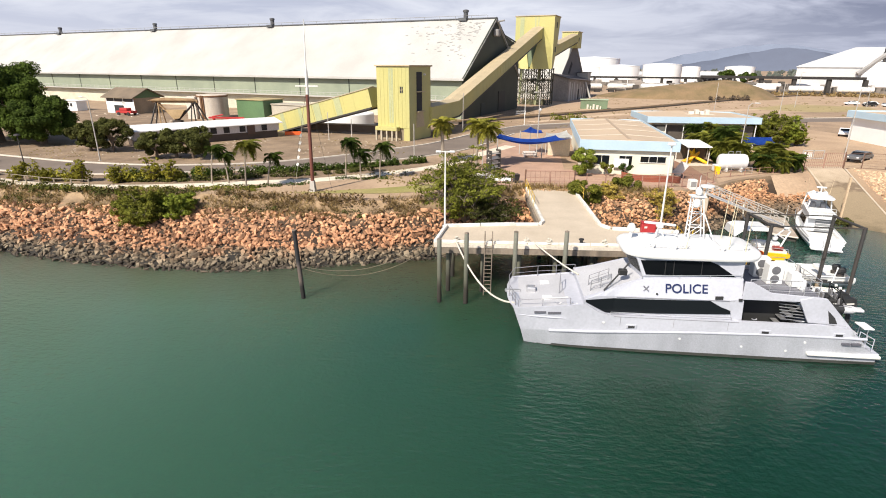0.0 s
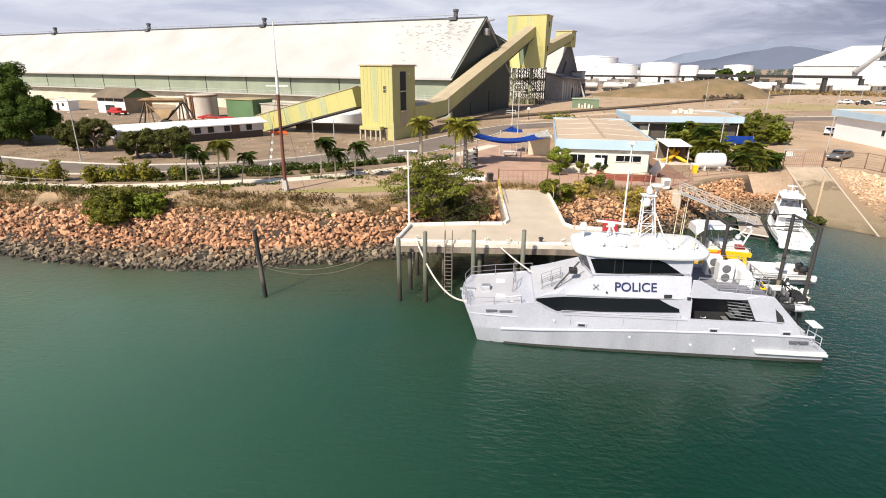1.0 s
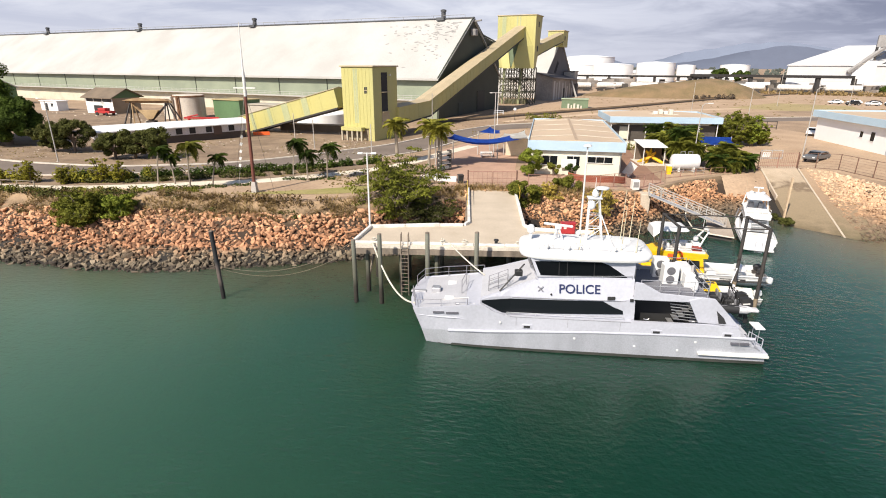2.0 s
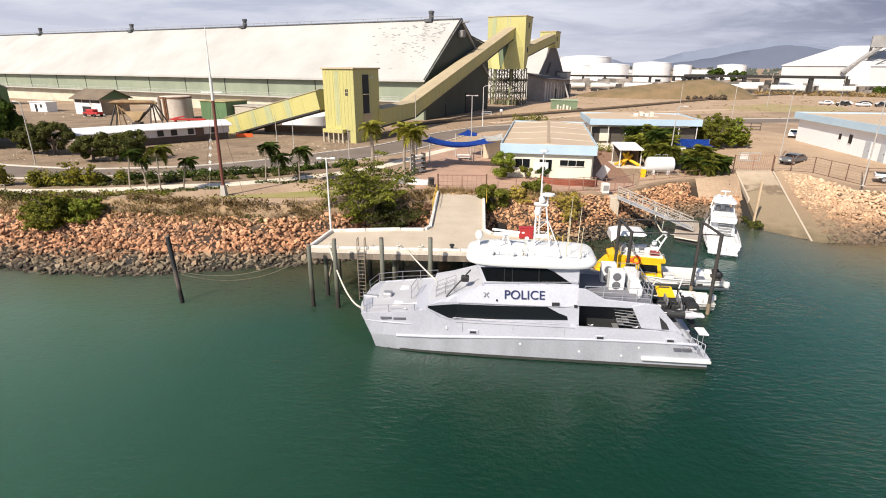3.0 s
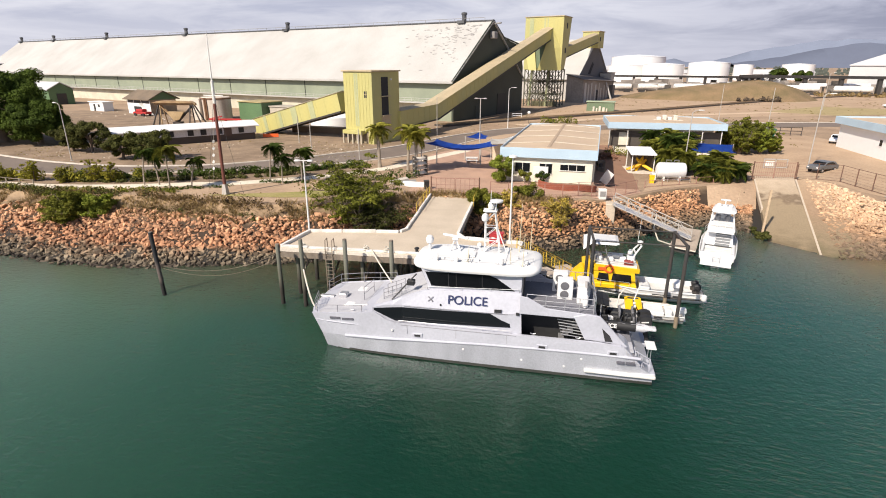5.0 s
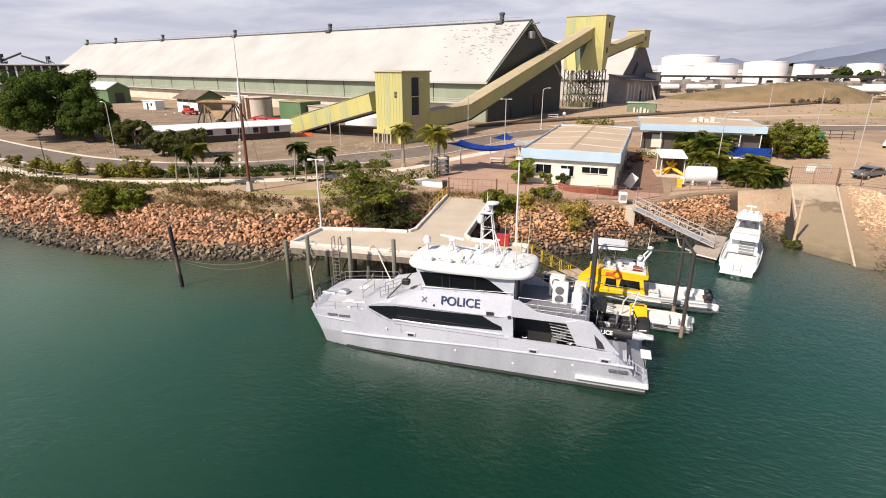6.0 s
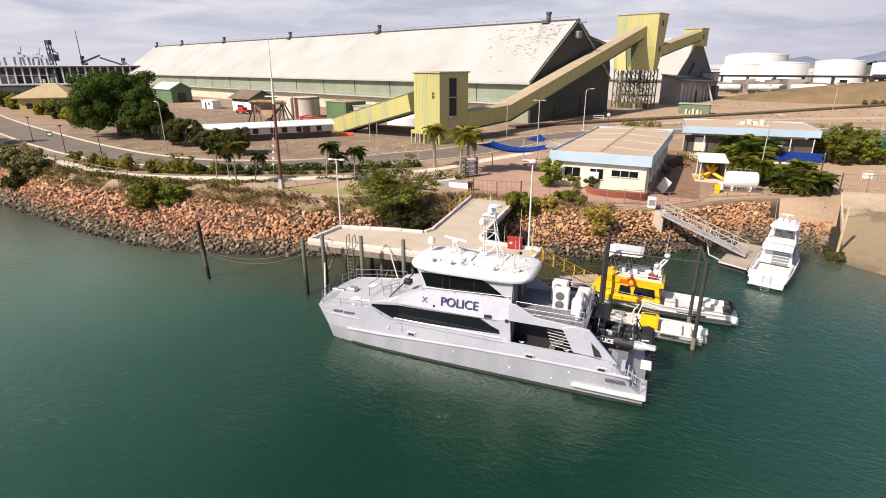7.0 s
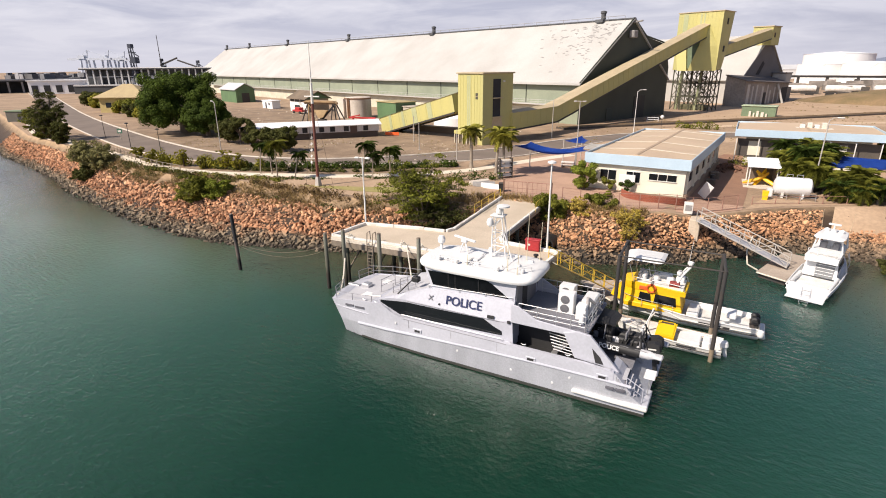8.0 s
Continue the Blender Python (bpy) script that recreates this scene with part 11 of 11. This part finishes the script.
part("mesh", B(-1.5, -0.05, 0.1, 1.5, 0.05, 0.75), ORANGE, fr)
for x in (-1.4, 0, 1.4):
    part("post", R((x, 0, 0), (x, 0, 1.1), 0.04, seg=6), DARK_STEEL, fr)
# stacked furniture and racks beside the forecourt
rk = empty("kayak_rack", "rack of stacked white canoes beside the forecourt", "rack", m=pose(-2.6, 67.2, G, 0, 0, 48))
for i in range(4):
    part("shelf", B(-0.9, -0.4, 0.3 + i * 0.6, 0.9, 0.4, 0.36 + i * 0.6), ALU, rk)
    part("canoe", T([(-1.0, 0, 0.5 + i * 0.6), (-0.5, 0, 0.46 + i * 0.6), (0.5, 0, 0.46 + i * 0.6), (1.0, 0, 0.5 + i * 0.6)], [0.05, 0.2, 0.2, 0.05], 8), [WHITE_WORN, CONC_PALE][i % 2], rk)
for x in (-0.85, 0.85):
    part("upright", B(x - 0.05, -0.42, 0, x + 0.05, 0.42, 2.6), DARK_STEEL, rk)
for k, (x, y) in enumerate(((-1.6, 61.0), (-2.9, 61.6), (-4.0, 62.4))):
    hp = empty("stored_dinghy", "upturned pale dinghy stored behind the bank", "dinghy", "stored dinghies", pose(x, y, G, 0, 0, 30 * k))
    bm = bmesh.new()
    loft(bm, [[(q, w, 0.02), (q, w * 0.8, 0.4), (q, 0, 0.55), (q, -w * 0.8, 0.4), (q, -w, 0.02)] for q, w in ((-1.4, 0.1), (-0.8, 0.5), (0.4, 0.62), (1.3, 0.55))])
    part("shell", bm, [WHITE_WORN, GREY_SHED, CONC_PALE][k], hp)
wb = empty("wheelie_bin", "dark wheeled rubbish bin beside the jetty gate", "bin", m=pose(0.3, 59.6, gz(0.3, 59.6), 0, 0, 20))
part("body", loft(bmesh.new(), [[(-0.24, -0.28, 0.08), (0.24, -0.28, 0.08), (0.24, 0.28, 0.08), (-0.24, 0.28, 0.08)], [(-0.3, -0.36, 1.0), (0.3, -0.36, 1.0), (0.3, 0.36, 1.0), (-0.3, 0.36, 1.0)]]), BLACK, wb)
part("lid", B(-0.32, -0.4, 1.0, 0.32, 0.38, 1.07, 0.02), DARK_STEEL, wb)
for x in (-0.26, 0.26):
    part("wheel", R((x - 0.03, 0.3, 0.1), (x + 0.03, 0.3, 0.1), 0.1, seg=10), BLACK, wb)
tb = empty("picnic_table", "pale picnic table under the shade sail", "table", m=pose(2.2, 78.5, G, 0, 0, 10))
part("tabletop", B(-0.9, -0.4, 0.72, 0.9, 0.4, 0.78), WHITE_WORN, tb)
for s in (-0.75, 0.75):
    part("bench", B(-0.9, s - 0.14, 0.42, 0.9, s + 0.14, 0.47), WHITE_WORN, tb)
    part("leg", B(s - 0.05, -0.7, 0, s + 0.05, 0.7, 0.72), ALU, tb)
mk = empty("market_stall", "small beige kiosk under the shade sail", "kiosk", m=pose(5.0, 80.5, G, 0, 0, -3))
part("wall", B(0, 0, 0, 3.2, 2.2, 2.6), mat("kiosk_beige", (0.62, 0.52, 0.38)), mk)
part("roof", B(-0.2, -0.2, 2.6, 3.4, 2.4, 2.75), WHITE_WORN, mk)
ol = empty("tall_stick", "pale timber marker post on the slipway", "post", m=pose(37.9, 64.0, 1.0, 0, 0.5, 0))
part("shaft", B(-0.1, -0.1, -1.2, 0.1, 0.1, 4.3), mat("pale_timber", (0.62, 0.46, 0.30)), ol)
tr = empty("boat_trailer", "galvanised trailer frame parked in the yard", "trailer", m=pose(46.2, 88.5, gz(46, 88), 0, 0, 5))
for z in (0.0, 1.2):
    part("frame_bar", B(-1.6, -0.06, z + 0.1, 1.6, 0.06, z + 0.25), LAMP_POST, tr)
for x in (-1.6, 0, 1.6):
    part("upright", B(x - 0.06, -0.06, 0, x + 0.06, 0.06, 1.45), LAMP_POST, tr)
part("panel", B(-1.4, -0.03, 0.35, -0.2, 0.03, 1.1), WHITE_WORN, tr)
gb = empty("skip_bin", "green skip bin at the yard corner", "bin", m=pose(53.0, 117.0, G, 0, 0, 5))
part("body", loft(bmesh.new(), [[(-1.3, -0.8, 0.1), (1.3, -0.8, 0.1), (1.3, 0.8, 0.1), (-1.3, 0.8, 0.1)], [(-1.7, -0.95, 2.0), (1.7, -0.95, 2.0), (1.7, 0.95, 2.0), (-1.7, 0.95, 2.0)]]), mat("teal_green_paint", (0.02, 0.16, 0.10), (0.02, 0.12, 0.08), 0.5), gb)
part("lid", B(-1.75, -1.0, 2.0, 1.75, 1.0, 2.12), GREEN_PAINT, gb)
cg = empty("cross_gate", "long grey sliding gate closing the yard", "gate", m=pose(52, 124, G, 0, 0, 0))
for z in (0.3, 0.9, 1.6):
    part("bar", B(-6, -0.05, z, 10, 0.05, z + 0.12), DARK_STEEL, cg)
for i in range(9):
    part("upright", B(-6 + i * 2 - 0.05, -0.05, 0, -6 + i * 2 + 0.05, 0.05, 1.75), DARK_STEEL, cg)
gb2 = empty("culvert", "dark drain culvert mouth in the rock bank", "culvert", m=pose(8.6, 53.4, 1.3, 0, 0, 0))
bm = bmesh.new()
lathe(bm, [(0.75, -0.6), (0.75, 1.2), (0.62, 1.2), (0.6, -0.5)], 20, pose(0, 0, 0, 90, 0, 0))
part("pipe", bm, mat("culvert_dark", (0.02, 0.02, 0.02)), gb2)

sg = empty("road_sign", "green road sign on a short post beside the road", "sign", m=pose(-88.6, 66.2, G, 0, 0, 25))
part("post", R((0, 0, 0), (0, 0, 2.2), 0.05, seg=6), LAMP_POST, sg)
part("panel", B(-0.55, -0.04, 1.3, 0.55, -0.0, 2.3, 0.01), mat("sign_green", (0.04, 0.13, 0.08)), sg, "green sign panel")
part("panel_bar", B(-0.35, -0.05, 1.6, 0.35, -0.04, 1.95), WHITE_WORN, sg)


# ---- rock revetment ----
def rock_mesh(seed, material):
    rng = random.Random(seed)
    bm = bmesh.new()
    sx, sy, sz = rng.uniform(0.75, 1.25), rng.uniform(0.65, 1.0), rng.uniform(0.38, 0.68)
    for _ in range(13):
        v = Vector((rng.uniform(-1, 1), rng.uniform(-1, 1), rng.uniform(-1, 1)))
        m = max(abs(v.x), abs(v.y), abs(v.z))
        v = v / m * 0.5 * rng.uniform(0.82, 1.0)
        bm.verts.new((v.x * sx, v.y * sy, v.z * sz))
    out = bmesh.ops.convex_hull(bm, input=bm.verts[:])
    bmesh.ops.delete(bm, geom=[g for g in out["geom_interior"] if isinstance(g, bmesh.types.BMVert)], context="VERTS")
    me = bpy.data.meshes.new("rock")
    bm.to_mesh(me)
    bm.free()
    me.materials.append(material)
    return me


def rock_places(x0, x1, f0, f1, size, seed, material):
    """Where rocks lie on a stretch of bank: matrices in rows up the slope."""
    rng = random.Random(seed)
    out = []
    line = [(a, b) for a, b in fine_pairs(size * 0.62) if x0 <= (a.x + b.x) / 2 <= x1]
    for a, b in line:
        n = max(2, int((a - b).length * 1.15 * (f1 - f0) / (size * 0.62)))
        for i in range(n):
            f = f0 + (f1 - f0) * (i + rng.uniform(-0.4, 0.4)) / n
            if rng.random() < 0.07:
                continue
            p = bank_at(a, b, f)
            p += Vector((rng.uniform(-0.4, 0.4) * size, rng.uniform(-0.4, 0.4) * size, rng.uniform(-0.18, 0.36) * size))
            s = size * (rng.uniform(0.7, 1.25) if rng.random() < 0.8 else rng.uniform(1.2, 1.75))
            out.append(Matrix.Translation(p) @ Euler((rng.gauss(0.3, 0.5), rng.gauss(0, 0.5), rng.uniform(0, 6.28))).to_matrix().to_4x4() @ Matrix.Scale(s, 4))
    return out


def revetment(label, places, material, seed, singles=0, pick=None):
    thing = empty("rock_revetment", label, "revetment", kind="structure")
    kinds = [rock_mesh(seed * 100 + k, material) for k in range(24)]
    rng = random.Random(seed)
    one = [m for m in places if pick and pick(m.translation)][:singles]
    rest = [m for m in places if not (pick and pick(m.translation))] + [m for m in places if pick and pick(m.translation)][singles:]
    for m in one:
        o = new("rock", rng.choice(kinds))
        o.parent, o.matrix_local = thing, m
    verts, faces = [], []
    raw = [([v.co.copy() for v in me.vertices], [tuple(p.vertices) for p in me.polygons]) for me in kinds]
    for m in rest:
        vv, ff = rng.choice(raw)
        k = len(verts)
        verts += [m @ v for v in vv]
        faces += [tuple(i + k for i in f) for f in ff]
    me = bpy.data.meshes.new("rock_pile")
    me.from_pydata(verts, [], faces)
    me.materials.append(material)
    o = new("rock_pile", me)
    o.parent = thing
    tagged(o, kind="stuff")
    return thing


revetment("red-brown armour rock, dark with weed at the waterline", rock_places(-135, 1.5, -0.16, 0.78, 0.46, 1, ROCK), ROCK, 1, 290, lambda p: -22 < p.x < -9 and p.z > 0.3)
revetment("red-brown armour rock under the office bank", rock_places(1.5, 24.5, -0.2, 0.98, 0.38, 2, ROCK_TAN), ROCK_TAN, 2, 230, lambda p: 9 < p.x < 19 and p.z > 0.5)
revetment("orange-tan armour rock round the boat basin", rock_places(24.5, 32.4, -0.2, 0.94, 0.38, 3, ROCK_TAN) + rock_places(32.4, 38.6, -0.2, 0.52, 0.36, 5, ROCK_TAN), ROCK_TAN, 3, 0)
revetment("pale sandstone-coloured armour rock beside the slipway", rock_places(45.3, 80, -0.12, 1.0, 0.44, 4, ROCK_PALE), ROCK_PALE, 4, 0)


# ---- small things round the office and the rail line ----
gl = empty("globe_lamp", "white globe lamp on a thin post beside the shed", "lamp", m=Matrix.Translation((6.1, 135.0, G)))
part("post", R((0, 0, -0.1), (0, 0, 2.2), 0.05, seg=8), DARK_STEEL, gl)
bm = bmesh.new()
lathe(bm, [(0.02, -0.42), (0.24, -0.35), (0.4, -0.12), (0.42, 0.06), (0.3, 0.3), (0.02, 0.42)], 16, Matrix.Translation((0, 0, 2.6)))
part("globe", bm, WHITE, gl, "white globe", smooth=True)
lg = empty("boom_gate", "low white tubular barrier beside the rail line", "barrier", m=pose(0.3, 150.2, G, 0, 0, 20))
for z in (0.45, 1.0):
    part("bar", R((0, 0, z), (2.8, 0, z), 0.07, seg=8), WHITE, lg)
for x in (0.05, 2.75):
    part("post", R((x, 0, -0.1), (x, 0, 1.05), 0.08, seg=8), WHITE, lg)
rng = random.Random(31)
heap = bmesh.new()
for i in range(90):
    x, y = rng.gauss(0, 1.1), rng.gauss(0, 1.5)
    z = 0.95 * math.exp(-(x * x / 2.6 + y * y / 4.5))
    r = rng.uniform(0.12, 0.34)
    vs = bmesh.ops.create_icosphere(heap, subdivisions=1, radius=r)["verts"]
    for v in vs:
        v.co = Vector((x, y, z * rng.uniform(0.5, 1.0))) + Vector((v.co.x * rng.uniform(0.8, 1.3), v.co.y, v.co.z * 0.7))
hp = link("rubble_heap", heap, mat("red_brown_rubble", (0.24, 0.12, 0.075), (0.13, 0.07, 0.045), 0.95, scale=1.5, rand=0.4))
hp.matrix_world = Matrix.Translation((22.2, 91.6, gz(22.2, 91.6)))
tagged(hp, "red-brown rubble heap behind the office", "rubble heap", kind="stuff")
for k, (x, y, n) in enumerate(((20.9, 79.4, 4), (21.0, 83.4, 6))):
    ps = empty("pallet_stack", "stack of grey weathered pallets against the office wall", "pallets", "pallet stacks", pose(x, y, gz(x, y), 0, 0, 4 + 9 * k))
    for i in range(n):
        for j in range(3):
            part("bearer", B(-0.55, -0.5 + j * 0.45, i * 0.16, 0.55, -0.4 + j * 0.45, i * 0.16 + 0.1), TIMBER, ps)
        for j in range(5):
            part("board", B(-0.55 + j * 0.23, -0.55, i * 0.16 + 0.1, -0.37 + j * 0.23, 0.55, i * 0.16 + 0.125), TIMBER, ps)
dr = empty("drum", "dark steel drum standing beside the pallets", "drum", m=Matrix.Translation((20.9, 81.3, gz(20.9, 81.3))))
bm = bmesh.new()
lathe(bm, [(0.02, 0.0), (0.28, 0.0), (0.29, 0.28), (0.31, 0.3), (0.29, 0.32), (0.29, 0.58), (0.31, 0.6), (0.29, 0.62), (0.28, 0.88), (0.02, 0.87)], 20)
part("shell", bm, DARK_STEEL, dr)
